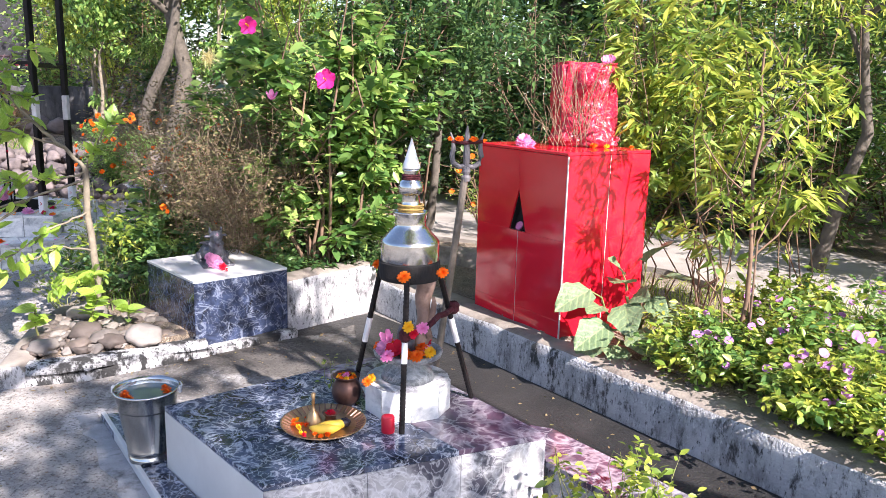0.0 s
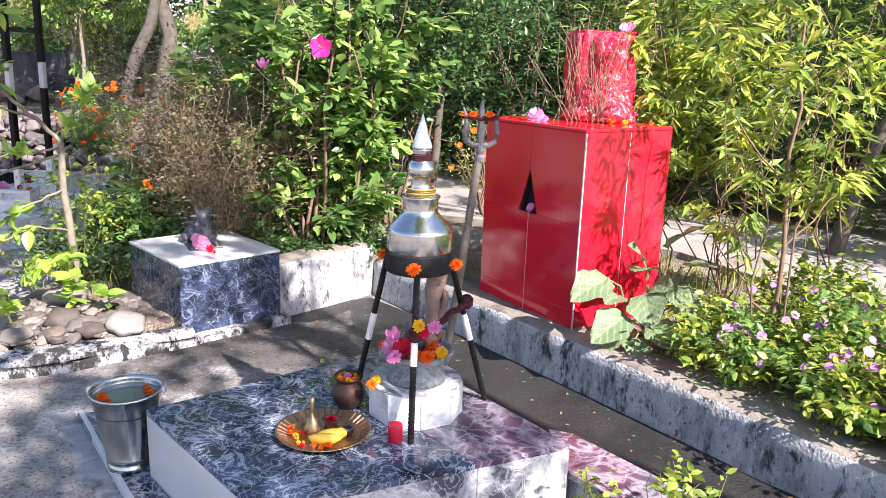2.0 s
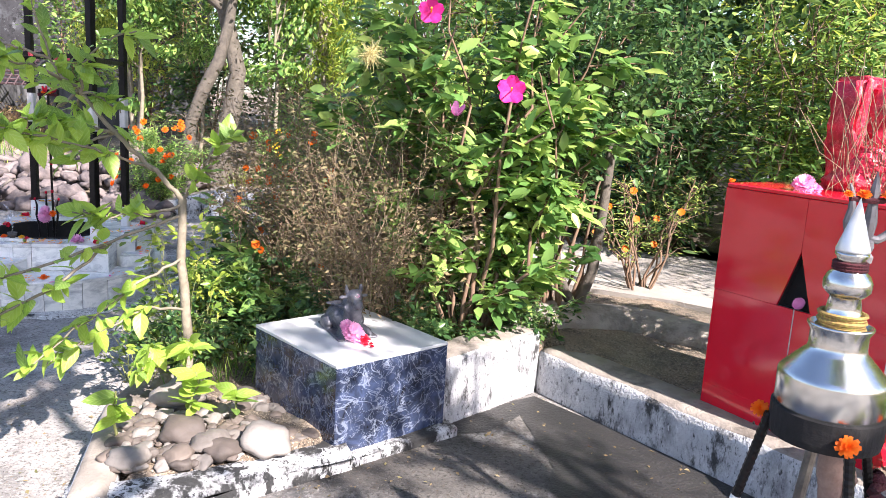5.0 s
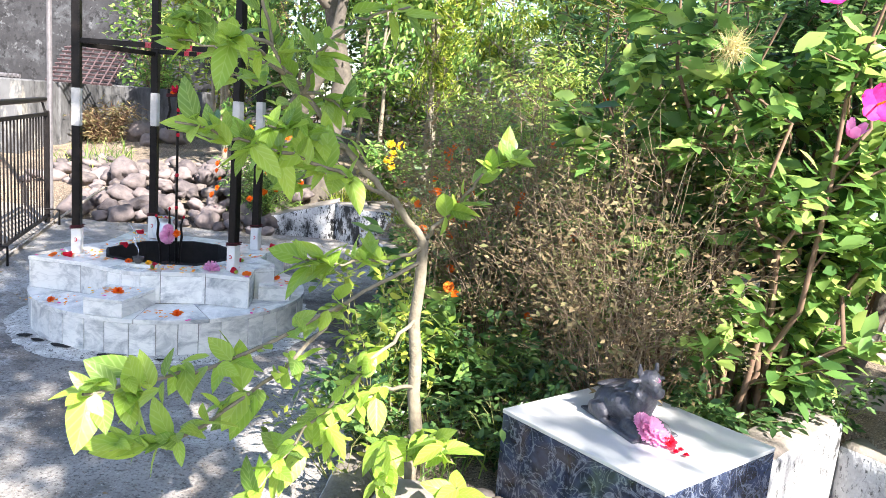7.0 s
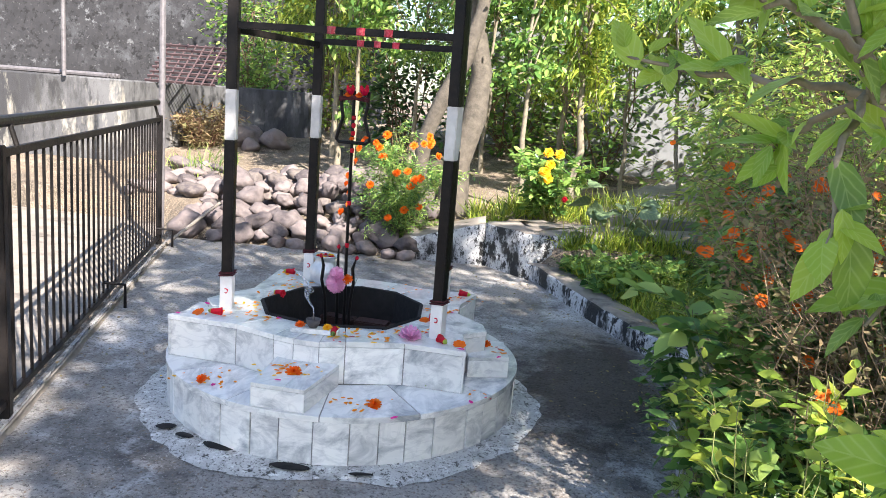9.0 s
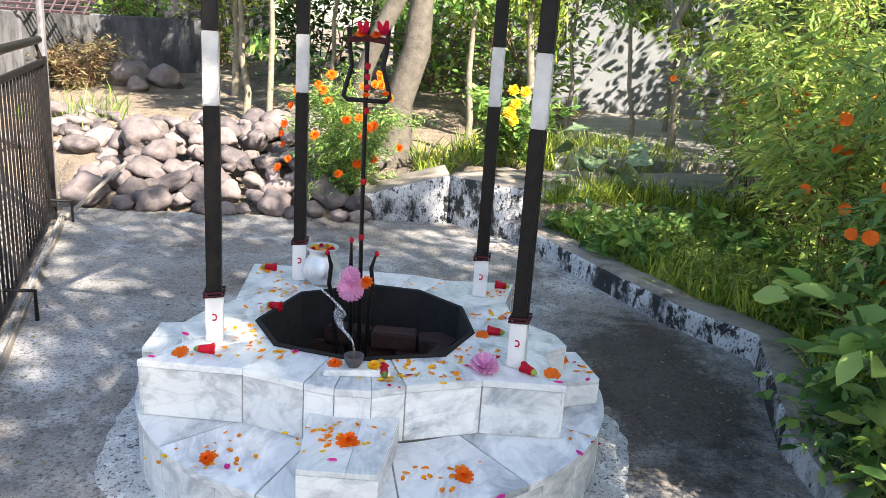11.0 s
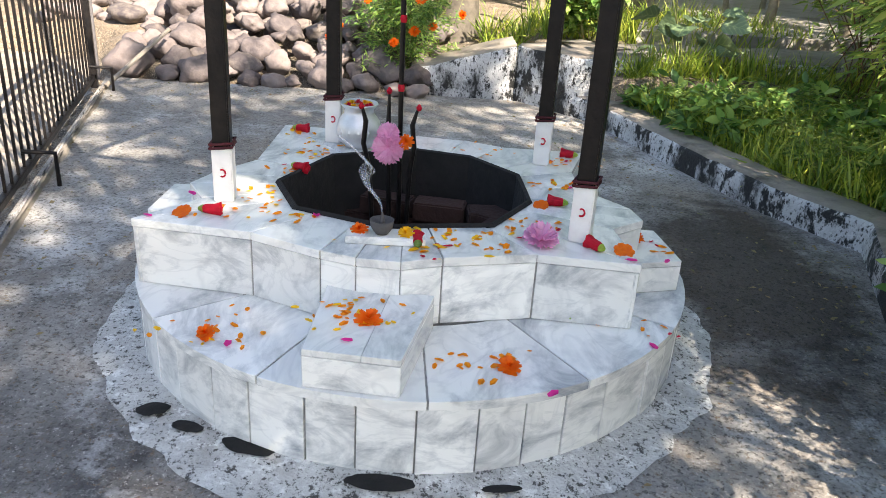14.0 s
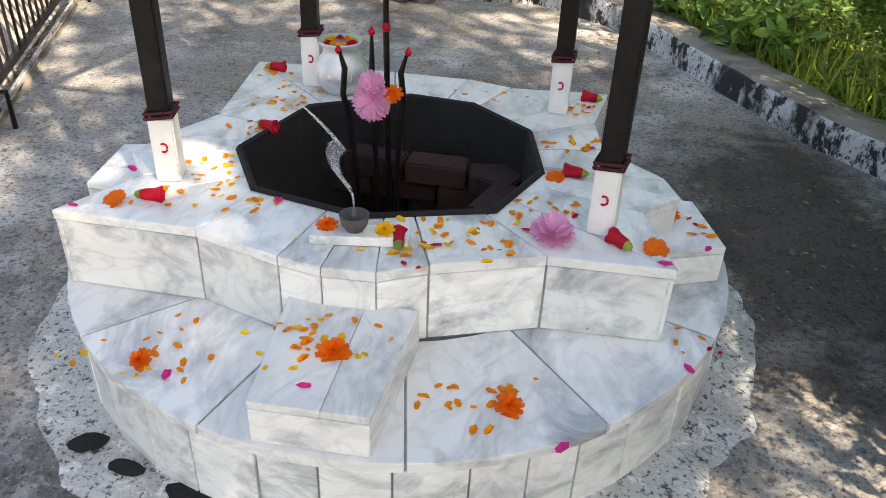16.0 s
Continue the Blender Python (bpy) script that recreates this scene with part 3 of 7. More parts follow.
def polygon_distance(X, Y, poly):
    """Distance to the polygon's edge, negative inside."""
    inside = np.zeros(X.shape, bool)
    best = np.full(X.shape, 1e9)
    n = len(poly)
    for i in range(n):
        (x0, y0), (x1, y1) = poly[i], poly[(i + 1) % n]
        dx, dy = x1 - x0, y1 - y0
        t = np.clip(((X - x0) * dx + (Y - y0) * dy) / (dx * dx + dy * dy), 0, 1)
        best = np.minimum(best, np.hypot(X - x0 - t * dx, Y - y0 - t * dy))
        cross = ((y0 > Y) != (y1 > Y)) & (X < (x1 - x0) * (Y - y0) / (y1 - y0 + 1e-12) + x0)
        inside ^= cross
    return np.where(inside, -best, best)


def ground_height(X, Y):
    s = np.clip((X + 1.75) / 0.6, 0, 1)
    h = 0.10 + 0.15 * s
    north = np.clip((Y - 11.0) / 5.0, 0, 1.6)
    h = np.where(Y > 11.0, np.where(X < -4.3, 0.02 + 0.55 * north, np.maximum(h, 0.32 + 0.10 * north)), h)
    h = h + 0.025 * np.sin(X * 3.1 + 1) * np.sin(Y * 2.7) + 0.012 * np.sin(X * 9) * np.sin(Y * 11)
    west = X < -5.80 - 0.394 * (Y - 6.95) - 0.12
    h = np.where(west & (Y < 12.2), -0.12, h)
    d = polygon_distance(X, Y, PAVED)
    return np.where(d < 0.12, -0.07, h)


def axis(lo, hi, step, far):
    near = np.arange(lo, hi + step / 2, step)
    out = np.geomspace(1, far, 14)[1:]
    return np.concatenate([lo - out[::-1], near, hi + out])


gx, gy = axis(-12, 5.5, 0.11, 190), axis(-2.5, 19, 0.11, 190)
GX, GY = np.meshgrid(gx, gy, indexing="ij")
GZ = ground_height(GX, GY)
nx, ny = GX.shape
I, J = np.meshgrid(np.arange(nx - 1), np.arange(ny - 1), indexing="ij")
quads = np.stack([I * ny + J, (I + 1) * ny + J, (I + 1) * ny + J + 1, I * ny + J + 1], -1).reshape(-1, 4)
ground = part("ground", soup("ground", [(np.stack([GX, GY, GZ], -1).reshape(-1, 3), quads)], M["soil"], True), M["soil"])
tagged(ground, "brown garden soil with dry patches and litter", "ground", kind="structure")

bm = bmesh.new()
prism(bm, PAVED, -0.1, 0.0)
bmesh.ops.triangulate(bm, faces=[f for f in bm.faces if len(f.verts) > 4])
floor = part("floor", bm, M["cement"])
tagged(floor, "grey stained cement paving of the shrine court", "floor", kind="structure")


bm = bmesh.new()
prism(bm, [(-7.5, 11.6), (-7.42, 10.75), (-5.93, 6.97), (-4.25, 2.8), (-3.9, -3), (-12, -3), (-14, 13.2), (-9, 13.2)], -0.2, -0.085)
bmesh.ops.triangulate(bm, faces=[f for f in bm.faces if len(f.verts) > 4])
tagged(part("road", bm, M["kerbtop"]), "pale cement lane beyond the iron fence", "road", kind="structure")


for nm, poly, z in (("path_1", [(-0.95, 8.05), (0.35, 7.55), (1.55, 6.75), (2.25, 5.55), (3.6, 3.9), (4.8, 4.6), (3.3, 7.7), (1.5, 9.0), (0.3, 9.9), (0.1, 13.0), (-1.0, 13.0)], 0.30),
                    ("path_2", [(-3.35, 12.45), (-1.2, 12.9), (3.0, 12.9), (3.0, 17.9), (-2.2, 17.9), (-2.95, 15.2)], 0.47)):
    bm = bmesh.new()
    prism(bm, poly, z - 0.3, z)
    bmesh.ops.triangulate(bm, faces=[f for f in bm.faces if len(f.verts) > 4])
    tagged(part(nm, bm, M["palepath"]), "pale sunlit cement garden path", "path", kind="structure")


def kerb(name, line, height, thick, label, side=1.0, seed=0, round_=0.03, top="kerbtop", face="whitewash"):
    """A cement kerb along a plan line, its face on the line and its body to one side, with worn uneven edges."""
    pts = [Vector(p) for p in line]
    fine = []
    for a, b in zip(pts, pts[1:]):
        k = max(1, int((b - a).length / 0.08))
        fine += [a.lerp(b, i / k) for i in range(k)]
    fine.append(pts[-1])
    hs = height if isinstance(height, (tuple, list)) else (height, height)
    prof = [(0, -0.05), (0, 0.25), (0, 0.5), (0, 0.75), (0, 1.0), (1, 1.0), (0.5, 1.0), (1, 1.0), (1, 0.5), (1, -0.05)]
    bm = bmesh.new()
    rows = []
    n = len(fine)
    for i, p in enumerate(fine):
        d = (fine[min(i + 1, n - 1)] - fine[max(i - 1, 0)]).normalized()
        nrm = Vector((-d.y, d.x)) * side
        h = hs[0] + (hs[1] - hs[0]) * i / (n - 1)
        row = []
        sect = [(0, -0.06), (0, h * 0.3), (0, h * 0.65), (0, h - round_), (round_ * 0.4, h - round_ * 0.4), (round_ * 1.2, h), (thick * 0.5, h), (thick - round_, h), (thick, h - round_), (thick, -0.1)]
        for k, (o, z) in enumerate(sect):
            w = 0.006 * noise.noise(Vector((p.x * 9 + k * 1.7, p.y * 9, z * 9 + seed)))
            w2 = 0.010 * noise.noise(Vector((p.x * 3, p.y * 3, k * 0.8 + seed)))
            if k in (0, 9):
                w = w2 = 0
            q = p + nrm * (o + w + w2 * 0.5)
            row.append(bm.verts.new((q.x, q.y, z + (w + w2 if 2 < k < 9 else 0))))
        rows.append(row)
    for a, b in zip(rows, rows[1:]):
        for k in range(9):
            f = bm.faces.new((a[k], b[k], b[k + 1], a[k + 1]))
            f.material_index = 1 if 4 <= k <= 7 else 0
            f.smooth = True
    bm.faces.new(rows[0])
    bm.faces.new(rows[-1][::-1])
    me = finish(bm, name)
    me.materials.append(M[face])
    me.materials.append(M[top])
    return tagged(part(name, me, None), label, "kerb", kind="structure")


kerb("kerb_1", [K0, (0.30, 5.055), (1.31, 3.82), (4.2, 0.3)], 0.26, 0.26, "whitewashed cement kerb, blackened with algae, of a flower bed", 1, 1)
kerb("kerb_2", [K0, (-1.24, 5.69)], 0.37, 0.22, "low whitewashed retaining wall stained black at its foot", -1, 2)
kerb("kerb_3", [(-1.60, 5.16), (-1.69, 5.08), (-2.13, 4.68), (-2.56, 4.50)], 0.10, 0.20, "worn whitewashed ledge beside a pebble bed", -1, 3, 0.045, top="blackwash", face="blackwash")
kerb("kerb_10", [(-1.15, 5.60), (-1.30, 5.47), (-1.68, 5.10)], 0.05, 0.10, "low cement ledge at the marble block's foot, black with algae", -1, 12, 0.015, top="blackwash", face="blackwash")
kerb("kerb_4", [(-2.56, 4.50), (-2.85, 5.40), (-2.88, 7.90)], 0.12, 0.16, "low cement kerb of a planted bed", -1, 4)
kerb("kerb_5", [(-2.88, 7.90), (-2.66, 8.85), (-2.99, 9.28), (-3.38, 10.08), (-3.76, 10.94), (-4.30, 11.42)], 0.15, 0.24, "whitewashed kerb with flaking paint along a grassy bed", -1, 5, face="blackwash")
kerb("kerb_6", [(-5.12, 11.36), (-4.33, 11.46)], (0.20, 0.41), 0.5, "sloping end of a whitewashed garden wall", 1, 6, face="blackwash")
kerb("kerb_7", [(-4.33, 11.46), (-3.90, 11.05), (-2.9, 11.35), (-1.0, 12.0)], 0.42, 0.75, "whitewashed garden wall topped by a pale cement path", 1, 7, face="blackwash")
kerb("kerb_8", [(-7.265, 10.72), (-5.77, 6.97), (-4.25, 3.2)], 0.022, 0.05, "thin cement strip below an iron fence", 1, 8)
kerb("kerb_9", [(-0.80, 6.58), (-0.52, 6.80), (-0.15, 6.86), (0.35, 6.62)], (0.40, 0.34), 0.30, "rough rounded cement ledge behind the kerb corner", 1, 9, 0.09, face="kerbtop")

def damp_shade(line, w0, w1, seed, label):
    """A thin dark strip along a plan line, damp and painted shade in one, its edge ragged; w0 and w1 are its reach to
    the two sides.
    """
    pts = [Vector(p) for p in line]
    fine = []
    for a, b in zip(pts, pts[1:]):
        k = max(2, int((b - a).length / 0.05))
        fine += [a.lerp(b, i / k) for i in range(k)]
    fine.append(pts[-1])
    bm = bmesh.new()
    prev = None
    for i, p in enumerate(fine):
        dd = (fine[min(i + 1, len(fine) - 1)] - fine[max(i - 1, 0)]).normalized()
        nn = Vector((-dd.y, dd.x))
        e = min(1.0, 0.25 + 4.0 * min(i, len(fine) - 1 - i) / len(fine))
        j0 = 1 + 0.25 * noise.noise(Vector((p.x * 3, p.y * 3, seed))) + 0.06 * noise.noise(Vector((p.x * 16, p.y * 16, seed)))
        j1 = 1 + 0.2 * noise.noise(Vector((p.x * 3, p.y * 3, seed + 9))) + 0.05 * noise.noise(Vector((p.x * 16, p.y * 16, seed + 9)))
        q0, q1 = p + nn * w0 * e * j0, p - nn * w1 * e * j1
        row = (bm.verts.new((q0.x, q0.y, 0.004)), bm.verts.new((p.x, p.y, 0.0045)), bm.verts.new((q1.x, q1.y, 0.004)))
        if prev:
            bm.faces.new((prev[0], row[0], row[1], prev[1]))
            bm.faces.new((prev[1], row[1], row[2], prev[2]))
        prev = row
    return tagged(part("damp_stain", bm, M["damp_shade"]), label, "stain", kind="structure")


# wet floor between kerb and platform, with the shade there painted in
damp_shade([(-0.75, 6.20), (0.02, 5.25), (0.55, 4.60), (1.25, 3.74), (2.4, 2.3)], 0.10, 0.62, 1, "dark strip along the kerb foot, damp with painted shade")
damp_shade([(-1.22, 5.62), (-0.95, 5.92), (-0.78, 6.15)], 0.05, 0.10, 2, "dark strip at the wall foot, damp with painted shade")

# ---- the shrine platform ----
W_, S_, E_, N_ = (-1.262, 3.682), (-0.665, 3.065), (0.342, 3.578), (-0.396, 4.47)
platform = thing("shrine_platform", (-0.45, 3.7, 0), "low shrine platform clad in veined blue-black and pale marble", "platform")
bm = bmesh.new()
prism(bm, [W_, S_, E_, N_], -0.02, 0.296, 0.016)
part("core", bm, M["greygrout"], platform)


def mix2(a, b, t):
    return (a[0] + (b[0] - a[0]) * t, a[1] + (b[1] - a[1]) * t)


def quad_slab(name, q, z0, z1, m, parent, bevel=0.002, label="", gap=0.0012):
    bm = bmesh.new()
    prism(bm, q, z0, z1, gap, bevel)
    return part(name, bm, M[m], parent, label)


cut_s, cut_n = mix2(S_, E_, 0.66), mix2(W_, N_, 0.62)
mid_w, mid_c = mix2(W_, S_, 0.5), mix2(cut_n, cut_s, 0.5)
quad_slab("top_slab", [W_, mid_w, mid_c, cut_n], 0.297, 0.32, "bluemarble", platform)
quad_slab("top_slab", [mid_w, S_, cut_s, mid_c], 0.297, 0.32, "bluemarble", platform)
quad_slab("top_slab", [cut_n, cut_s, E_, N_], 0.297, 0.32, "purplemarble", platform, label="purple-veined marble slab")


def facing(name, a, b, z0, z1, t, m, parent, bevel=0.002, label="", gap=0.0012):
    """An upright tile of thickness t, its outer face along the plan line a-b; outside is to the right of a-b."""
    d = Vector((b[0] - a[0], b[1] - a[1])).normalized()
    nrm = Vector((d.y, -d.x))
    o = -nrm * t
    return quad_slab(name, [a, b, (b[0] + o.x, b[1] + o.y), (a[0] + o.x, a[1] + o.y)], z0, z1, m, parent, bevel, label, gap)


M["greywhite"] = veined("stained_white_marble", (0.48, 0.47, 0.47), (0.07, 0.07, 0.095), (0.80, 0.80, 0.82), 6, 6, 0.06, 0.3, 0.5, cloud=(0.40, 0.62))
facing("side_slab", W_, S_, 0.0, 0.296, 0.014, "whiteslab", platform, label="plain white side slab")
for i in range(3):
    facing("side_slab", mix2(S_, E_, i / 3), mix2(S_, E_, (i + 1) / 3), 0.0, 0.296, 0.014, "greywhite", platform, label="grey-veined white side slab")
for i in range(2):
    facing("side_slab", mix2(E_, N_, i / 2), mix2(E_, N_, (i + 1) / 2), 0.0, 0.296, 0.014, "greywhite", platform)
    facing("side_slab", mix2(N_, W_, i / 2), mix2(N_, W_, (i + 1) / 2), 0.0, 0.296, 0.014, "bluemarble", platform)

step = thing("marble_step", (-1.3, 3.7, 0), "low marble step with a white edge beside the platform", "step")
quad_slab("tread", [(-1.80, 4.18), (-1.13, 3.34), (-0.70, 2.92), (-0.68, 3.05), (-1.27, 3.685), (-1.45, 4.25)], 0.0, 0.042, "bluemarble", step)
facing("edge", (-1.805, 4.19), (-1.13, 3.33), 0.0, 0.046, 0.02, "whiteslab", step)
facing("edge", (-1.13, 3.33), (-0.70, 2.905), 0.0, 0.046, 0.02, "whiteslab", step)

sm = random.Random(44)
outer, inner = [], []
for k in range(25):
    t = k / 24
    c = mix2((-1.86, 4.26), (-1.10, 3.30), t)
    w = 0.10 + 0.05 * noise.noise(Vector((t * 9, 2, 0))) + sm.uniform(-0.012, 0.012)
    inner.append((c[0] - 0.002, c[1] - 0.002))
    outer.append((c[0] - w * 0.79, c[1] - w * 0.61))
bm = bmesh.new()
prism(bm, inner + outer[::-1], 0.0005, 0.008)
part("mortar_strip", bm, M["mortar"], step, "rough pale mortar along the edge")

drain = thing("drain_wall", (0.9, 3.2, 0), "low strip wall capped with pink-white marble beside a drain", "low wall")
quad_slab("cap", [(0.30, 3.93), (0.345, 3.59), (1.35, 2.45), (1.52, 2.62), (0.40, 3.90)], 0.172, 0.20, "purplemarble", drain, label="pink-veined marble cap")
quad_slab("body", [(0.31, 3.91), (0.36, 3.62), (1.36, 2.48), (1.50, 2.62), (0.40, 3.88)], -0.02, 0.171, "whitewash", drain)

# ---- lingam, tripod and dripping pot ----
CX, CY = -0.24, 3.80
ped = thing("lingam_pedestal", (CX, CY, 0.32), "white marble drum pedestal with a grey stone basin", "pedestal")
for i in range(9):
    a0, a1 = 2 * math.pi * i / 9, 2 * math.pi * (i + 1) / 9
    quad_slab("drum_tile", [(CX + 0.185 * math.cos(a0), CY + 0.185 * math.sin(a0)), (CX + 0.185 * math.cos(a1), CY + 0.185 * math.sin(a1)),
                            (CX + 0.15 * math.cos(a1), CY + 0.15 * math.sin(a1)), (CX + 0.15 * math.cos(a0), CY + 0.15 * math.sin(a0))], 0.321, 0.448, "whitemarble", ped, 0.001)
bm = bmesh.new()
lathe(bm, [(0, 0), (0.165, 0), (0.165, 0.125), (0.178, 0.126), (0.178, 0.131), (0, 0.133)], (CX, CY, 0.322), 36)
part("drum_top", bm, M["greywhite"], ped)
bm = bmesh.new()
lathe(bm, [(0, 0.0), (0.115, 0.0), (0.105, 0.03), (0.075, 0.06), (0.072, 0.075), (0.10, 0.085), (0.142, 0.10), (0.148, 0.118), (0.14, 0.125), (0.125, 0.122), (0.12, 0.105), (0, 0.10)], (CX, CY, 0.455), 40)
part("basin", bm, M["greystone"], ped, "carved grey stone basin", True)
bm = bmesh.new()
lathe(bm, [(0.001, 0), (0.038, 0), (0.04, 0.05), (0.038, 0.10), (0.028, 0.13), (0, 0.142)], (CX - 0.01, CY - 0.01, 0.555), 24)
part("lingam", bm, M["darkstatue"], ped, "smooth dark stone lingam", True)

tripod = thing("tripod_stand", (CX, CY, 0.32), "black and white painted three-legged iron stand holding the pot", "stand")
bm = bmesh.new()
lathe(bm, [(0.112, 0.0), (0.124, 0.004), (0.127, 0.02), (0.127, 0.076), (0.119, 0.08), (0.119, 0.02), (0.112, 0.0)], (CX, CY, 0.888), 40)
part("collar", bm, M["soot"], tripod)
feet = [(-0.49, 3.86), (-0.235, 3.52), (0.035, 3.92)]
for fx, fy in feet:
    d = Vector((fx - CX, fy - CY)).normalized()
    a = Vector((CX + d.x * 0.125, CY + d.y * 0.125, 0.93))
    b = Vector((fx, fy, 0.321))
    cuts = [0.0, 0.38, 0.56, 1.0]
    for k in range(3):
        p, q = a.lerp(b, cuts[k]), a.lerp(b, cuts[k + 1])
        bm = bmesh.new()
        if k == 1:
            pipe(bm, [p, p.lerp(q, 0.5), q], 0.0125, 10)
            part("band", bm, M["whitepaint"], upper, "white painted band")
        else:
            n = int((q - p).length / 0.008)
            pipe(bm, [p.lerp(q, i / n) for i in range(n + 1)], [0.0112 + 0.0014 * (i % 2) for i in range(n + 1)], 8)
            if k == 0:
                upper = part("leg", bm, M["blackiron"], tripod)
            else:
                part("lower_leg", bm, M["blackiron"], upper)
bm = bmesh.new()
pipe(bm, bend((CX + 0.01, CY - 0.20, 0.69), (CX + 0.20, CY + 0.09, 0.76), np.random.default_rng(4), 0.006, 12), 0.013, 7)
for p in ((CX + 0.005, CY - 0.195, 0.70), (CX + 0.185, CY + 0.08, 0.745)):
    lathe(bm, [(0.014, -0.025), (0.026, -0.012), (0.024, 0.0), (0.027, 0.012), (0.015, 0.028)], p, 10)
part("thread_wrap", bm, M["thread"], tripod, "dark red votive thread wound round the legs")

pot = thing("water_pot", (CX, CY, 0.93), "bright steel water pot tapering to a pointed steel cone", "pot")
bm = bmesh.new()
lathe(bm, [(0, 0.0), (0.10, 0.0), (0.121, 0.02), (0.1225, 0.112), (0.1215, 0.120), (0.116, 0.127), (0.074, 0.172), (0.066, 0.181), (0.064, 0.19), (0.064, 0.222), (0.072, 0.236), (0.073, 0.242), (0.066, 0.243), (0.058, 0.225), (0, 0.222)], (CX, CY, 0.93), 48)
part("body", bm, M["steel"], pot, "", True)
bm = bmesh.new()
lathe(bm, [(0.0, 0.225), (0.046, 0.226), (0.045, 0.262), (0.04, 0.27), (0.034, 0.308), (0.04, 0.312), (0.052, 0.325), (0.053, 0.345), (0.046, 0.362), (0.032, 0.375), (0.031, 0.40), (0.037, 0.408), (0.036, 0.414), (0, 0.416)], (CX, CY, 0.93), 36)
part("upper_pot", bm, M["steel"], pot, "small round steel pot", True)
bm = bmesh.new()
lathe(bm, [(0, 0.0), (0.036, 0.0), (0.037, 0.006), (0.0, 0.126)], (CX, CY, 1.345), 36)
part("cone", bm, M["tin"], pot, "pale metal cone", True)
bm = bmesh.new()
for k in range(6):
    z = 1.158 + k * 0.008
    pipe(bm, [(CX + (0.047 + 0.004 * (k % 2)) * math.cos(a), CY + (0.047 + 0.004 * (k % 2)) * math.sin(a), z) for a in np.linspace(0, 2 * math.pi, 25)], 0.005, 5)
part("thread", bm, M["goldthread"], pot, "dull gold thread wound round the neck")
bm = bmesh.new()
for k in range(3):
    pipe(bm, [(CX + 0.036 * math.cos(a), CY + 0.036 * math.sin(a), 1.305 + 0.007 * k) for a in np.linspace(0, 2 * math.pi, 21)], 0.004, 5)
part("thread", bm, M["thread"], pot)

log = thing("driftwood", (-0.17, 3.84, 0.56), "gnarled pinkish driftwood piece standing in the basin", "driftwood")
bm = bmesh.new()
rng = np.random.default_rng(11)
pipe(bm, bend((-0.205, 3.82, 0.545), (-0.16, 3.86, 0.90), rng, 0.006, 12), [0.024, 0.03, 0.032, 0.03, 0.028, 0.026, 0.028, 0.032, 0.036, 0.038, 0.03, 0.012], 9)
pipe(bm, bend((-0.17, 3.85, 0.56), (-0.14, 3.84, 0.80), rng, 0.008, 8), [0.014, 0.016, 0.014, 0.016, 0.014, 0.014, 0.012, 0.006], 7)
part("wood", bm, M["woodlog"], log, "", True)


# ---- flowers ----
def marigold_mesh(name, material, seed, r=0.5):
    rng = np.random.default_rng(seed)
    P, D, S = [], [], []
    for ring, (k, tilt, s) in enumerate(((11, 0.15, 0.5), (10, 0.55, 0.42), (8, 0.95, 0.33), (5, 1.3, 0.22))):
        for i in range(k):
            a = 2 * math.pi * (i + 0.5 * ring) / k + rng.normal(0, 0.08)
            P.append((0, 0, 0.04 * ring))
            D.append((math.cos(a) * math.cos(tilt), math.sin(a) * math.cos(tilt), math.sin(tilt)))
            S.append(s * rng.uniform(0.85, 1.1))
    T = np.array([(0, 0, 0), (0.6, 0.22, 0.05), (1, 0.15, 0), (1, -0.15, 0), (0.6, -0.22, 0.05)])
    Fc = np.array([(0, 1, 4), (1, 2, 3), (1, 3, 4)])
    D = np.array(D)
    up = np.tile(np.array([0, 0, 1.0]), (len(D), 1))
    y = np.cross(up, D)
    y /= np.linalg.norm(y, axis=1)[:, None]
    z = np.cross(D, y)
    V = np.array(P)[:, None] + np.array(S)[:, None, None] * (T[None, :, 0:1] * D[:, None] + T[None, :, 1:2] * y[:, None] + T[None, :, 2:3] * z[:, None])
    F = (Fc[None] + (np.arange(len(D)) * 5)[:, None, None]).reshape(-1, 3)
    return soup(name, [(V.reshape(-1, 3), F)], material)


def petal_flower_mesh(name, material, petals, seed, cup=0.25, width=0.42, ruffle=0.05):
    """A flower of broad petals, about one metre across."""
    rng = np.random.default_rng(seed)
    chunks = []
    for i in range(petals):
        a = 2 * math.pi * i / petals + rng.normal(0, 0.06)
        us, vs = np.linspace(0, 1, 6), np.linspace(-1, 1, 5)
        U, Vv = np.meshgrid(us, vs, indexing="ij")
        wd = width * np.sin(np.pi * np.clip(U * 0.82 + 0.08, 0, 1)) ** 0.7
        x = 0.5 * U
        y = 0.5 * wd * Vv
        z = 0.5 * cup * U ** 1.5 + ruffle * np.sin(Vv * 5 + i) * U + rng.normal(0, 0.006, U.shape)
        V = np.stack([x * math.cos(a) - y * math.sin(a), x * math.sin(a) + y * math.cos(a), z], -1).reshape(-1, 3)
        q = []
        for r in range(5):
            for c in range(4):
                q.append((r * 5 + c, r * 5 + c + 1, (r + 1) * 5 + c + 1, (r + 1) * 5 + c))
        chunks.append((V, np.array(q)))
    return soup(name, chunks, material, True)


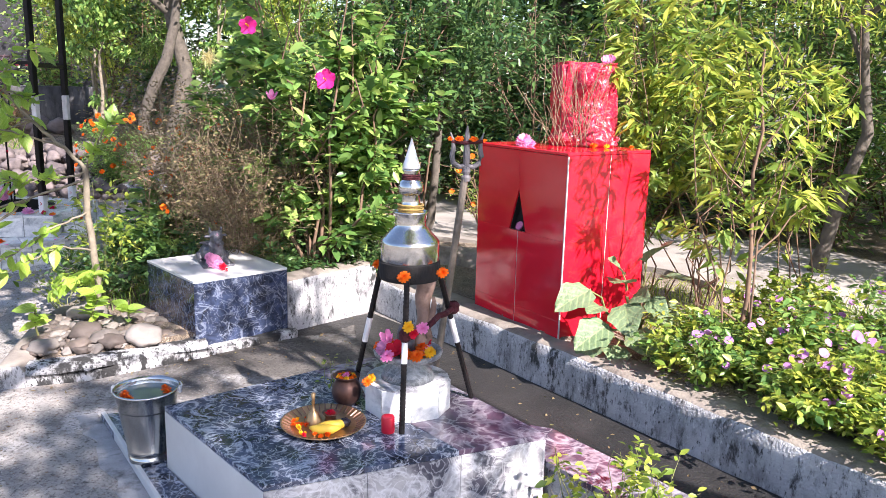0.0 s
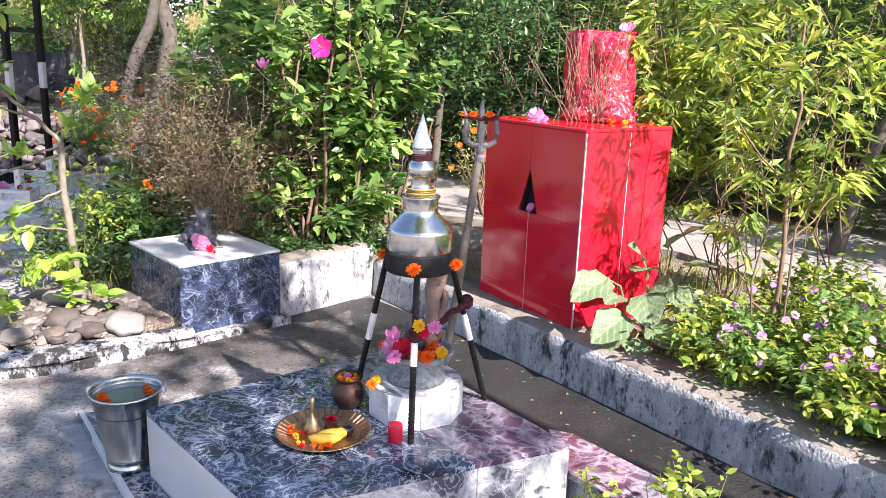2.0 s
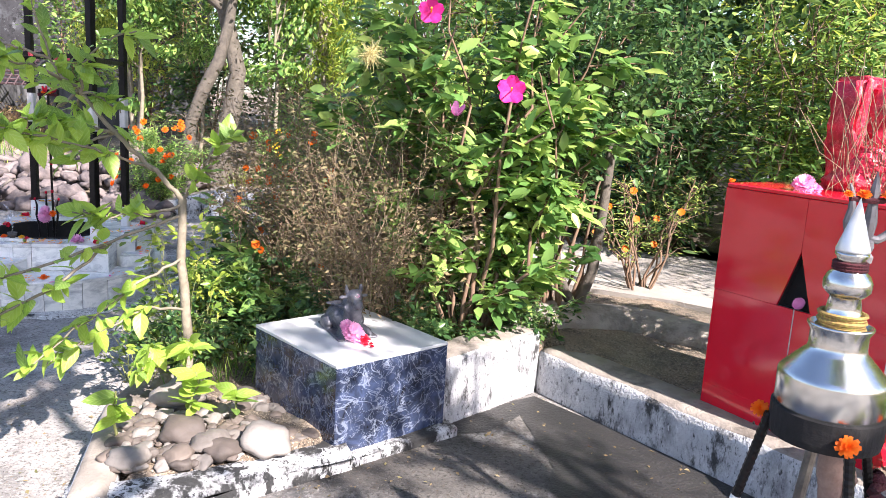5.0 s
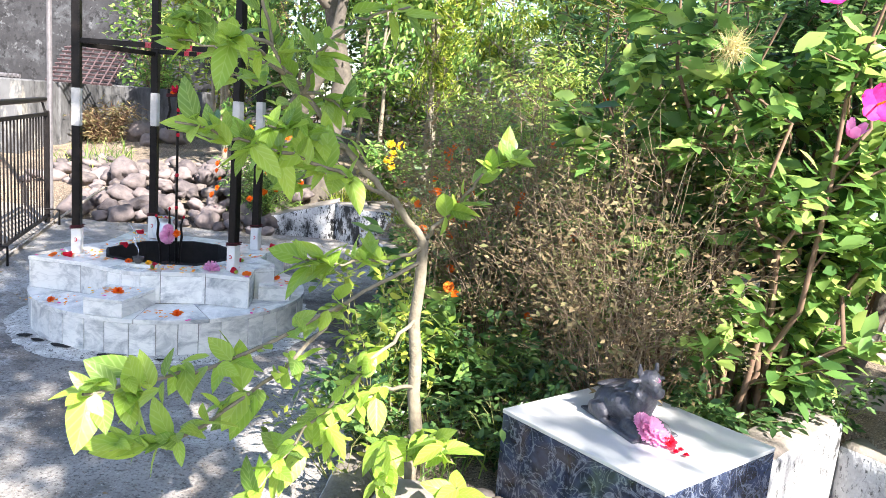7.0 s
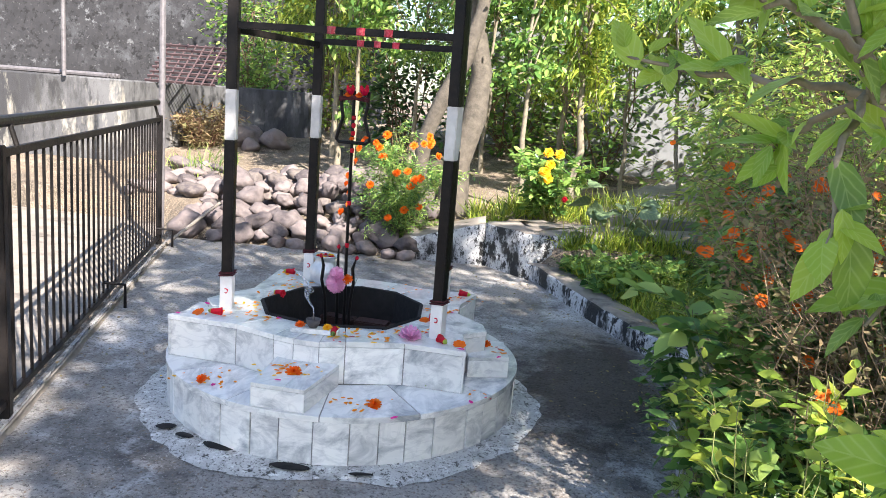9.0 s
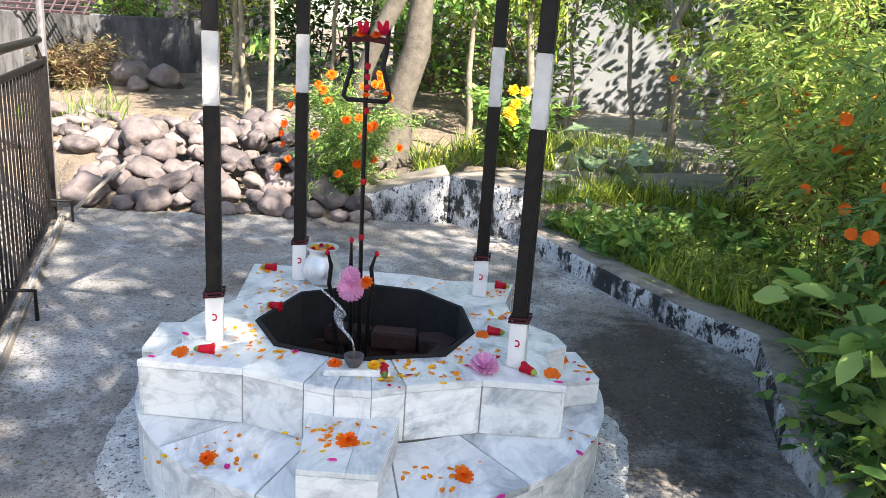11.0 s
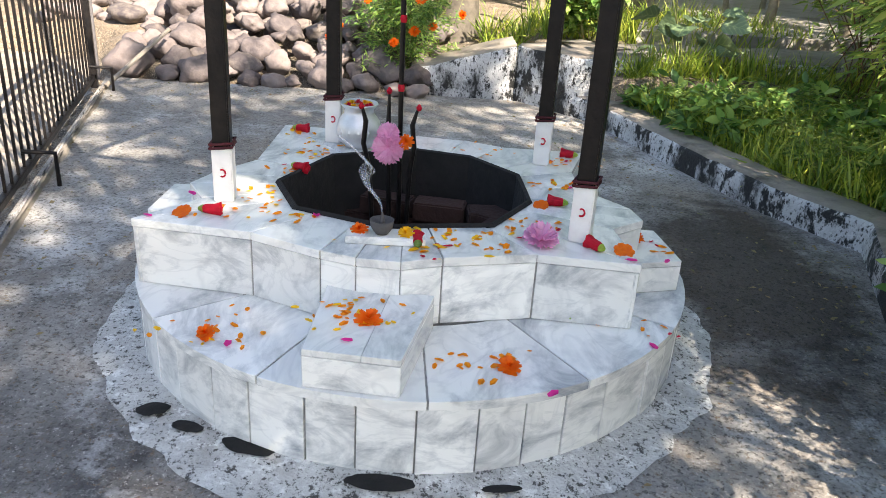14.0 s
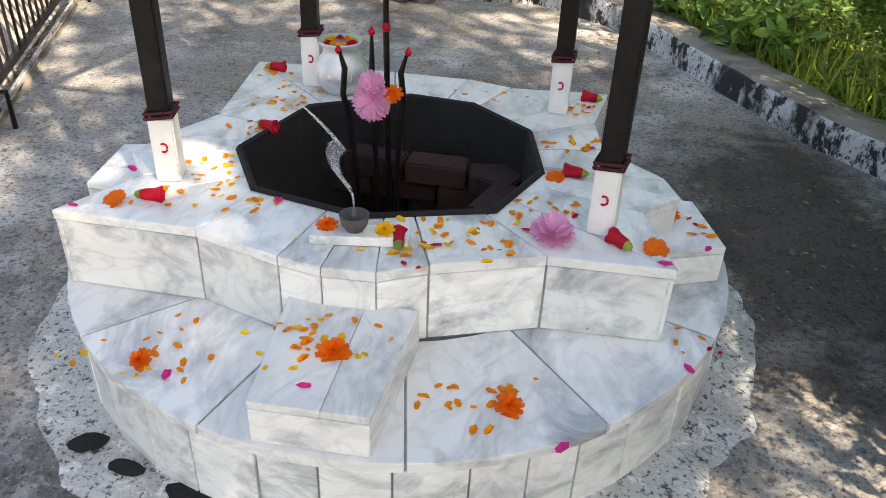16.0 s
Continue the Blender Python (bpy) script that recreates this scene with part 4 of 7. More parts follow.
def carnation_mesh(name, material, seed):
    """A full ruffled flower of three whorls of crinkled petals, about one metre across."""
    rng = np.random.default_rng(seed)
    chunks = []
    for ring, (count, reach, lift) in enumerate(((9, 0.5, 0.16), (8, 0.42, 0.32), (7, 0.28, 0.44))):
        for i in range(count):
            a = 2 * math.pi * (i + 0.5 * (ring % 2)) / count + rng.normal(0, 0.1)
            U, W = np.meshgrid(np.linspace(0, 1, 6), np.linspace(-1, 1, 7), indexing="ij")
            half = 0.34 * reach * (0.25 + U) * (1.25 - 0.4 * U)
            x = reach * U * (1 + 0.10 * np.sin(W * 9 + i) * U)
            y = half * W
            z = lift * U + 0.17 * reach * np.sin(W * 7 + 2 * i + ring) * U ** 2 + 0.05 * ring + rng.normal(0, 0.006, U.shape)
            V = np.stack([x * math.cos(a) - y * math.sin(a), x * math.sin(a) + y * math.cos(a), z], -1).reshape(-1, 3)
            q = np.array([(r * 7 + c, r * 7 + c + 1, (r + 1) * 7 + c + 1, (r + 1) * 7 + c) for r in range(5) for c in range(6)])
            chunks.append((V, q))
    return soup(name, chunks, material, True)


FM = {
    "tulip": petal_flower_mesh("tulip", M["red"], 5, 18, 1.5, 0.45, 0.03),
    "carnation": carnation_mesh("carnation", petalmat("pale_pink_petal", (0.86, 0.50, 0.68), (0.78, 0.34, 0.56)), 16),
    "marigold": marigold_mesh("marigold", M["orange"], 1), "marigold_yellow": marigold_mesh("marigold_yellow", M["yellow"], 2),
    "hibiscus": petal_flower_mesh("hibiscus", M["magenta"], 5, 3, 0.4, 0.5, 0.05), "bud": petal_flower_mesh("bud", M["pink"], 5, 4, 1.4, 0.5, 0.02),
    "periwinkle": petal_flower_mesh("periwinkle", M["lilac"], 5, 5, 0.08, 0.62, 0.01), "rose": marigold_mesh("rose", M["pink"], 6),
    "rose_red": marigold_mesh("rose_red", M["red"], 7), "hibiscus_red": petal_flower_mesh("hibiscus_red", M["red"], 5, 8, 0.9, 0.6, 0.05),
    "peony": petal_flower_mesh("peony", M["pink"], 9, 9, 0.7, 0.6, 0.09), "cosmos": petal_flower_mesh("cosmos", M["orange"], 7, 10, 0.15, 0.5, 0.02),
}


def set_flower(kind, at, size, toward=(0, -0.5, 1), parent=None, spin=0.0, name="flower"):
    q = Vector(toward).to_track_quat("Z", "Y").to_matrix().to_4x4()
    ob = new(name, FM[kind])
    m = Matrix.Translation(at) @ q @ pose(0, 0, 0, 0, 0, spin) @ Matrix.Scale(size, 4)
    if parent is not None:
        ob.parent = parent
        ob.matrix_parent_inverse = parent.matrix_basis.inverted() if parent.parent is None else Matrix()
    ob.matrix_basis = m
    return ob


def loose_flower(kind, at, size, toward, label, spin=0.0, group="offered flowers", category="flower"):
    return tagged(set_flower(kind, at, size, toward, None, spin, "offered_flower"), label, category, group)


rf = random.Random(5)
for k in range(34):
    a, r = rf.uniform(0, 6.28), 0.105 * math.sqrt(rf.uniform(0.2, 1))
    x, y = CX + r * math.cos(a), CY + r * math.sin(a)
    if math.hypot(x - CX + 0.01, y - CY + 0.01) < 0.05:
        continue
    kind = rf.choice(["marigold", "marigold", "marigold_yellow", "rose", "rose_red", "marigold"])
    loose_flower(kind, (x, y, 0.572 + rf.uniform(0, 0.02)), rf.uniform(0.035, 0.055), (rf.uniform(-0.6, 0.6), rf.uniform(-0.9, 0.3), 1), "fresh blossom heaped in the stone basin", rf.uniform(0, 360), "blossoms in the basin")
for at, kind, s in (((-0.33, 3.74, 0.592), "carnation", 0.075), ((-0.28, 3.70, 0.60), "hibiscus_red", 0.075), ((-0.36, 3.77, 0.595), "marigold", 0.05), ((-0.235, 3.68, 0.59), "marigold", 0.05),
                    ((-0.32, 3.75, 0.63), "bud", 0.06), ((-0.19, 3.66, 0.595), "marigold", 0.06), ((-0.14, 3.70, 0.60), "marigold_yellow", 0.055), ((-0.31, 3.66, 0.59), "rose", 0.06)):
    loose_flower(kind, at, s, (-0.2, -0.8, 0.9), "large blossom leaning on the lingam", 20, "blossoms in the basin")
for at, kind, s in (((-0.25, 3.662, 0.925), "marigold", 0.055), ((-0.10, 3.74, 0.93), "marigold", 0.05), ((-0.38, 3.85, 0.93), "marigold", 0.045), ((-0.22, 3.58, 0.745), "marigold_yellow", 0.05),
                    ((-0.165, 3.60, 0.735), "rose", 0.055), ((-0.20, 3.585, 0.715), "rose_red", 0.04), ((-0.40, 3.70, 0.462), "marigold", 0.045), ((-0.385, 3.725, 0.47), "marigold_yellow", 0.04)):
    loose_flower(kind, at, s, (-0.1, -1, 0.5), "marigold tucked into the tripod", 0, "flowers on the tripod")

# ---- offerings on the platform ----
plate = thing("offering_plate", (-0.555, 3.555, 0.32), "round brass plate with fluted rim set on the platform", "plate")
bm = bmesh.new()
lathe(bm, [(0, 0.004), (0.13, 0.004), (0.165, 0.022), (0.172, 0.024), (0.168, 0.019), (0.132, 0.0), (0, 0.0)], (-0.555, 3.555, 0.322), 48)
part("dish", bm, M["brass"], plate, "", True)
for i in range(40):
    a = 2 * math.pi * i / 40
    bm = bmesh.new()
    pipe(bm, [(-0.555 + r * math.cos(a), 3.555 + r * math.sin(a), 0.322 + z) for r, z in ((0.132, 0.0065), (0.15, 0.0165), (0.166, 0.0245))], 0.0028, 4)
    part("flute", bm, M["copper"], plate)
bell = thing("hand_bell", (-0.60, 3.575, 0.326), "small brass hand bell with a slim handle", "bell")
bm = bmesh.new()
lathe(bm, [(0.036, 0.0), (0.034, 0.012), (0.024, 0.03), (0.02, 0.045), (0.008, 0.052), (0.006, 0.075), (0.008, 0.085), (0.006, 0.10), (0.010, 0.125), (0, 0.13)], (-0.60, 3.575, 0.327), 20)
part("bell_body", bm, M["brass"], bell, "", True)
lampb = thing("oil_lamp", (-0.535, 3.60, 0.326), "little copper oil lamp holding red petals", "lamp")
bm = bmesh.new()
lathe(bm, [(0, 0), (0.028, 0), (0.02, 0.015), (0.03, 0.03), (0.036, 0.036), (0.03, 0.034), (0, 0.028)], (-0.535, 3.60, 0.327), 20)
part("cup", bm, M["copper"], lampb, "", True)
set_flower("rose_red", (-0.535, 3.60, 0.358), 0.045, (0, 0, 1), lampb)
for k, (x, y, rz) in enumerate(((-0.505, 3.52, 20), (-0.535, 3.475, 5), (-0.47, 3.545, 35))):
    fruit = thing("banana" if k < 2 else "dark_fruit", (x, y, 0.33), "ripe yellow banana lying on the plate" if k < 2 else "dark purple fruit lying on the plate", "fruit")
    bm = bmesh.new()
    a = radians(rz)
    pts = [(x + (t - 0.5) * 0.12 * math.cos(a) - 0.06 * (t - 0.5) ** 2 * math.sin(a), y + (t - 0.5) * 0.12 * math.sin(a) + 0.07 * (t - 0.5) ** 2 * math.cos(a), 0.345) for t in np.linspace(0, 1, 9)]
    if k == 2:
        pts = [(x + (t - 0.5) * 0.06 * math.cos(a), y + (t - 0.5) * 0.06 * math.sin(a), 0.345) for t in np.linspace(0, 1, 9)]
    pipe(bm, pts, [0.005, 0.013, 0.018, 0.02, 0.02, 0.02, 0.018, 0.012, 0.005], 10)
    part("peel", bm, M["banana"] if k < 2 else M["black"], fruit, "", True)
for k in range(26):
    a, r = rf.uniform(2.2, 5.2), rf.uniform(0.04, 0.13)
    loose_flower(rf.choice(["marigold", "marigold_yellow", "rose_red"]), (-0.555 + r * math.cos(a), 3.555 + r * math.sin(a), 0.332 + 0.002), rf.uniform(0.016, 0.03), (rf.uniform(-1, 1), rf.uniform(-1, 0.5), 1), "small torn petals scattered on the plate", 0, "petals on the plate")
lota = thing("copper_pot", (-0.505, 3.80, 0.32), "brown copper pot filled with petals and water", "pot")
bm = bmesh.new()
lathe(bm, [(0, 0), (0.038, 0), (0.058, 0.022), (0.064, 0.055), (0.058, 0.088), (0.046, 0.108), (0.048, 0.116), (0.060, 0.126), (0.058, 0.13), (0.045, 0.12), (0, 0.112)], (-0.505, 3.80, 0.3205), 32)
part("vessel", bm, M["darkcopper"], lota, "", True)
for k in range(10):
    a = k * 0.7
    set_flower("marigold_yellow" if k % 2 else "marigold", (-0.505 + 0.033 * math.cos(a), 3.80 + 0.033 * math.sin(a), 0.443), 0.026, (0.3 * math.cos(a), 0.3 * math.sin(a), 1), lota, 0, "petal")
set_flower("rose", (-0.505, 3.80, 0.447), 0.035, (0, -0.3, 1), lota, 0, "petal")
can = thing("red_tin", (-0.292, 3.535, 0.32), "small red tin with a pale worn top", "tin")
bm = bmesh.new()
lathe(bm, [(0, 0), (0.026, 0), (0.027, 0.003), (0.027, 0.062), (0.025, 0.066), (0.02, 0.062), (0, 0.062)], (-0.292, 3.535, 0.3205), 24)
part("tin_body", bm, M["redplastic"], can, "", True)
card = thing("paper_slip", (-0.40, 3.90, 0.32), "folded white paper slip lying on the marble", "paper")
bm = bmesh.new()
box(bm, pose(-0.40, 3.92, 0.330, 12, 8, 25), 0.10, 0.06, 0.004, 0.001)
part("sheet", bm, M["whiteslab"], card)

bucket = thing("steel_bucket", (-1.37, 3.76, 0.042), "galvanised steel bucket of water with floating marigolds", "bucket")
bm = bmesh.new()
lathe(bm, [(0, 0.0), (0.086, 0.0), (0.089, 0.022), (0.083, 0.026), (0.085, 0.04), (0.091, 0.044), (0.092, 0.056), (0.090, 0.06), (0.132, 0.315), (0.138, 0.318), (0.138, 0.326), (0.131, 0.327), (0.128, 0.312), (0.120, 0.24), (0, 0.24)], (-1.37, 3.76, 0.043), 44)
part("pail", bm, M["steel"], bucket, "", True)
bm = bmesh.new()
lathe(bm, [(0, 0.0), (0.1275, 0.0)], (-1.37, 3.76, 0.34), 36)
part("water", bm, M["water"], bucket, "clear greenish water")
bm = bmesh.new()
pipe(bm, [(-1.37 + 0.145 * math.cos(a), 3.76 + 0.145 * math.sin(a) , 0.362 + 0.004 * math.sin(5 * a)) for a in np.linspace(0.15, math.pi + 0.1, 24)], 0.0035, 6)
part("handle", bm, M["tin"], bucket)
for s in (0.15, math.pi + 0.1):
    bm = bmesh.new()
    box(bm, pose(-1.37 + 0.142 * math.cos(s), 3.76 + 0.142 * math.sin(s), 0.36, 0, 0, math.degrees(s)), 0.012, 0.024, 0.03, 0.003)
    part("lug", bm, M["tin"], bucket)
for x, y, s in ((-1.44, 3.70, 0.05), (-1.30, 3.80, 0.045), (-1.415, 3.68, 0.045), (-1.28, 3.77, 0.035), (-1.455, 3.735, 0.04), (-1.43, 3.675, 0.03), (-1.32, 3.83, 0.03)):
    set_flower("marigold", (x, y, 0.345), s, (0, 0, 1), bucket, 30, "floating_flower")

trident = thing("trident", (-0.125, 4.14, 0.32), "grey iron trident on a weathered pole leaning outward", "trident")
bm = bmesh.new()
pipe(bm, [(-0.145, 4.135, 0.321), (-0.09, 4.16, 0.75), (-0.03, 4.18, 1.27)], 0.0165, 10)
part("pole", bm, M["rustpole"], trident)
bm = bmesh.new()
hx, hy = -0.025, 4.182
lathe(bm, [(0.0, 0.0), (0.02, 0.002), (0.022, 0.02), (0.014, 0.03), (0.02, 0.045), (0.018, 0.06), (0.01, 0.07), (0, 0.075)], (hx, hy, 1.255), 14)
part("socket", bm, M["leadgrey"], trident, "knobbed grey socket")
for sx in (-1, 0, 1):
    bm = bmesh.new()
    if sx:
        pts = [(hx + sx * o, hy + 0.2 * sx * o, 1.325 + z) for o, z in ((0.0, 0.0), (0.03, -0.004), (0.058, 0.012), (0.066, 0.045), (0.06, 0.08), (0.062, 0.115), (0.075, 0.15))]
        pipe(bm, pts, [0.011, 0.012, 0.013, 0.013, 0.011, 0.008, 0.003], 8)
    else:
        pipe(bm, [(hx, hy, 1.32), (hx, hy, 1.37), (hx, hy, 1.42), (hx, hy, 1.455), (hx, hy, 1.51)], [0.012, 0.018, 0.013, 0.014, 0.002], 8)
    part("prong", bm, M["leadgrey"], trident)
bm = bmesh.new()
pipe(bm, [(hx - 0.07, hy - 0.015, 1.435), (hx, hy - 0.012, 1.43), (hx + 0.07, hy + 0.01, 1.437)], 0.009, 6)
part("thread", bm, M["thread"], trident, "dark thread wound across the prongs")
for dx, s in ((-0.035, 0.04), (0.03, 0.04), (-0.075, 0.03)):
    set_flower("marigold", (hx + dx, hy - 0.015, 1.445), s, (0, -0.6, 1), trident, 0, "marigold")

# ---- red pedestal and veiled idol ----
RF, RL, RR = (0.524, 4.991), (0.03, 5.67), (1.06, 5.395)
RB = (RL[0] + RR[0] - RF[0], RL[1] + RR[1] - RF[1])
red = thing("red_pedestal", (0.55, 5.53, 0.24), "tall pedestal clad in glossy red glazed tiles", "pedestal")
bm = bmesh.new()
prism(bm, [RF, RR, RB, RL], 0.22, 1.314, 0.08)
part("core", bm, M["grout"], red)
ZR = [0.245, 0.36, 0.83, 1.315]
for a, b in ((RL, RF), (RF, RR), (RR, RB), (RB, RL)):
    dd = Vector((b[0] - a[0], b[1] - a[1])).normalized()
    back = Vector((-dd.y, dd.x)) * 0.0035
    facing("grout_bed", (a[0] + back.x + dd.x * 0.006, a[1] + back.y + dd.y * 0.006), (b[0] + back.x - dd.x * 0.006, b[1] + back.y - dd.y * 0.006), 0.242, 0.829 if a == RL else 1.313, 0.007, "grout", red, 0)
for (a, b), cols in (((RL, RF), 2), ((RF, RR), 2), ((RR, RB), 2), ((RB, RL), 2)):
    for i in range(cols):
        for k in range(3):
            p, q = mix2(a, b, i / cols), mix2(a, b, (i + 1) / cols)
            if a == RL and k == 2:
                continue
            facing("tile", p, q, ZR[k], ZR[k + 1], 0.011, "redtile", red, 0.0015, "", 0.0034)
d = Vector((RF[0] - RL[0], RF[1] - RL[1])).normalized()
nrm = Vector((d.y, -d.x))
L = math.hypot(RF[0] - RL[0], RF[1] - RL[1])


def on_face(u, z, o=0.0):
    return (RL[0] + d.x * u + nrm.x * o, RL[1] + d.y * u + nrm.y * o, z)


ta, tb, tc_ = 0.335, 0.495, 0.415
for u0, u1, poly in ((0, 0, [(0.001, 0.831), (ta, 0.831), (tc_, 1.085), (tc_, 1.314), (0.001, 1.314)]), (0, 0, [(tb, 0.831), (L - 0.001, 0.831), (L - 0.001, 1.314), (tc_ + 0.002, 1.314), (tc_ + 0.002, 1.085)])):
    bm = bmesh.new()
    f = [bm.verts.new(on_face(u, z, 0.0)) for u, z in poly]
    g = [bm.verts.new(on_face(u, z, -0.011)) for u, z in poly]
    bm.faces.new(f)
    bm.faces.new(g[::-1])
    for i in range(len(f)):
        bm.faces.new((f[i], f[i - 1], g[i - 1], g[i]))
    part("tile", bm, M["redtile"], red)
bm = bmesh.new()
tri_ = [(ta, 0.831), (tb, 0.831), (tc_, 1.085)]
f = [bm.verts.new(on_face(u, z, -0.048)) for u, z in tri_]
g = [bm.verts.new(on_face(u, z, -0.0115)) for u, z in tri_]
bm.faces.new(f)
for i in range(3):
    bm.faces.new((f[i], f[i - 1], g[i - 1], g[i]))
part("niche_back", bm, M["soot"], red, "dark triangular lamp niche")
set_flower("peony", on_face(0.44, 0.855, -0.012), 0.055, (nrm.x, nrm.y, 0.6), red, 0, "petal")
bm = bmesh.new()
box(bm, pose(RF[0], RF[1], 0.78, 0, 0, 37), 0.008, 0.008, 1.068, 0.001)
part("corner_joint", bm, M["grout"], red, "pale grout line along the corner")
quad_slab("top_tile", [RF, RR, RB, RL], 1.3155, 1.336, "redtile", red, 0.004)

idol = thing("veiled_idol", (0.70, 5.66, 1.336), "idol wholly wrapped in crumpled red tinsel cloth", "idol")
bm = bmesh.new()
box(bm, pose(0.68, 5.74, 1.59, 0, 0, 22), 0.40, 0.16, 0.51, 0.02)
lathe(bm, [(0, 0), (0.20, 0.0), (0.215, 0.04), (0.18, 0.10), (0.15, 0.17), (0.13, 0.20), (0, 0.21)], (0.68, 5.64, 1.337), 26, 0.75)
lathe(bm, [(0, 0), (0.10, 0.0), (0.11, 0.06), (0.10, 0.14), (0.12, 0.22), (0.11, 0.31), (0.06, 0.36), (0, 0.37)], (0.70, 5.66, 1.48), 22, 0.9)
bmesh.ops.subdivide_edges(bm, edges=list(bm.edges), cuts=4, use_grid_fill=True)
for v in bm.verts:
    w = noise.noise(v.co * 12) * 0.030 + noise.noise(v.co * 30) * 0.016 + abs(noise.noise(v.co * 48)) * 0.02
    v.co += Vector((w, -w, w * 0.3))
part("cloth", bm, M["redcloth"], idol, "", True)
stalks = thing("dry_stalks", (0.60, 5.55, 1.336), "bundle of thin dry straw stalks before the idol", "stalks")
rng = np.random.default_rng(21)
for i in range(44):
    b = np.array([0.60 + rng.normal(0, 0.09), 5.50 + rng.normal(0, 0.04), 1.338])
    t = b + np.array([rng.normal(0, 0.13), rng.normal(0, 0.06), rng.uniform(0.22, 0.66)])
    part("straw", soup("straw", [tube_arrays(bend(b, t, rng, 0.014, 5), [0.0022] * 5, 4)], M["straw"]), M["straw"], stalks)
for at, kind, s in (((0.30, 5.47, 1.35), "carnation", 0.10), ((0.345, 5.45, 1.345), "rose", 0.06), ((0.82, 5.72, 1.85), "peony", 0.09), ((0.72, 5.45, 1.345), "marigold", 0.05), ((0.80, 5.44, 1.345), "marigold_yellow", 0.04), ((0.95, 5.45, 1.345), "marigold", 0.03), ((0.06, 5.70, 1.343), "marigold", 0.03)):
    loose_flower(kind, at, s, (-0.2, -0.6, 1), "blossom resting on the red pedestal", 0, "flowers on the pedestal")

# ---- bull on its marble block ----
BF, BL, BR = (-1.685, 5.17), (-2.20, 5.69), (-1.225, 5.635)
BB = (BL[0] + BR[0] - BF[0], BL[1] + BR[1] - BF[1])
bull_block = thing("marble_block", (-1.71, 5.66, 0), "square block clad in veined blue-black marble with a white top", "pedestal")
bm = bmesh.new()
prism(bm, [BF, BR, BB, BL], -0.02, 0.452, 0.016)
part("core", bm, M["greygrout"], bull_block)
for a, b in ((BL, BF), (BF, BR), (BR, BB), (BB, BL)):
    facing("side_slab", a, b, 0.02, 0.455, 0.014, "navymarble", bull_block, 0.002)
quad_slab("top_slab", [(x * 1.006 - 0.006 * -1.71, y * 1.0 + 0.0) for x, y in (BF, BR, BB, BL)], 0.456, 0.472, "whiteslab", bull_block, 0.002, "white top slab")
bm = bmesh.new()


def blob(bm, at, r, rot=(0, 0, 0), k=3):
    bmesh.ops.create_icosphere(bm, subdivisions=k, radius=1, matrix=Matrix.Translation(at) @ pose(0, 0, 0, *rot) @ Matrix.Diagonal((*r, 1)))


bx, by, bz = -1.74, 5.70, 0.472
hd = Vector((0.50, -0.866, 0))
sd = Vector((0.866, 0.50, 0))


def bp(f, s, z):
    q = Vector((bx, by, bz)) + hd * f + sd * s
    return (q.x, q.y, bz + z)


ang = math.degrees(math.atan2(hd.y, hd.x))
blob(bm, bp(-0.02, 0, 0.065), (0.115, 0.08, 0.068), (0, 0, ang))
blob(bm, bp(-0.085, 0, 0.06), (0.07, 0.085, 0.062), (0, 0, ang))
blob(bm, bp(0.02, 0, 0.135), (0.042, 0.036, 0.045), (0, 0, ang))
blob(bm, bp(0.075, 0, 0.115), (0.045, 0.048, 0.085), (0, 12, ang))
blob(bm, bp(0.098, 0, 0.195), (0.046, 0.038, 0.044), (0, 20, ang))
blob(bm, bp(0.135, 0, 0.175), (0.034, 0.026, 0.024), (0, 25, ang))
for s in (-1, 1):
    blob(bm, bp(0.078, 0.036 * s, 0.236), (0.009, 0.010, 0.026), (0, 0, ang), 2)
    blob(bm, bp(0.085, 0.052 * s, 0.20), (0.012, 0.024, 0.009), (0, 0, ang), 2)
    blob(bm, bp(0.09, 0.055 * s, 0.025), (0.075, 0.022, 0.026), (0, 0, ang + 10 * s), 2)
    blob(bm, bp(-0.07, 0.085 * s, 0.034), (0.06, 0.028, 0.034), (0, 0, ang), 2)
for k in range(9):
    w = -0.6 + 0.15 * k
    blob(bm, bp(0.105 - 0.03 * abs(w), 0.055 * math.sin(w * 1.6), 0.115 + 0.05 * abs(w)), (0.010, 0.010, 0.010), (0, 0, 0), 2)
for k in range(4):
    blob(bm, bp(-0.10 + 0.045 * k, 0.0, 0.122 + 0.006 * k), (0.024, 0.086 - 0.008 * k, 0.010), (0, 0, ang), 2)
box(bm, pose(*bp(0, 0, 0.006), 0, 0, ang), 0.33, 0.20, 0.012, 0.003)
for v in bm.verts:
    v.co += Vector((1, 1, 1)) * (0.004 * noise.noise(v.co * 60) + 0.004 * noise.noise(v.co * 25))
statue = part("bull_statue", bm, M["darkstatue"], None, "", True)
rm = statue.modifiers.new("merge", "REMESH")
rm.mode, rm.voxel_size, rm.use_smooth_shade = "VOXEL", 0.0045, True
tagged(statue, "small dark carved stone statue of a seated bull", "statue")
for f, s, z, kind, sz in ((0.155, -0.03, 0.035, "carnation", 0.10), (0.19, -0.01, 0.02, "carnation", 0.075), (0.225, 0.01, 0.02, "rose_red", 0.055), (0.14, -0.055, 0.065, "carnation", 0.065), (0.13, 0, 0.21, "rose", 0.03)):
    loose_flower(kind, bp(f, s, z), sz, (0.4, -0.8, 0.8), "pink and red blossom laid before the bull", 0, "flowers by the bull")
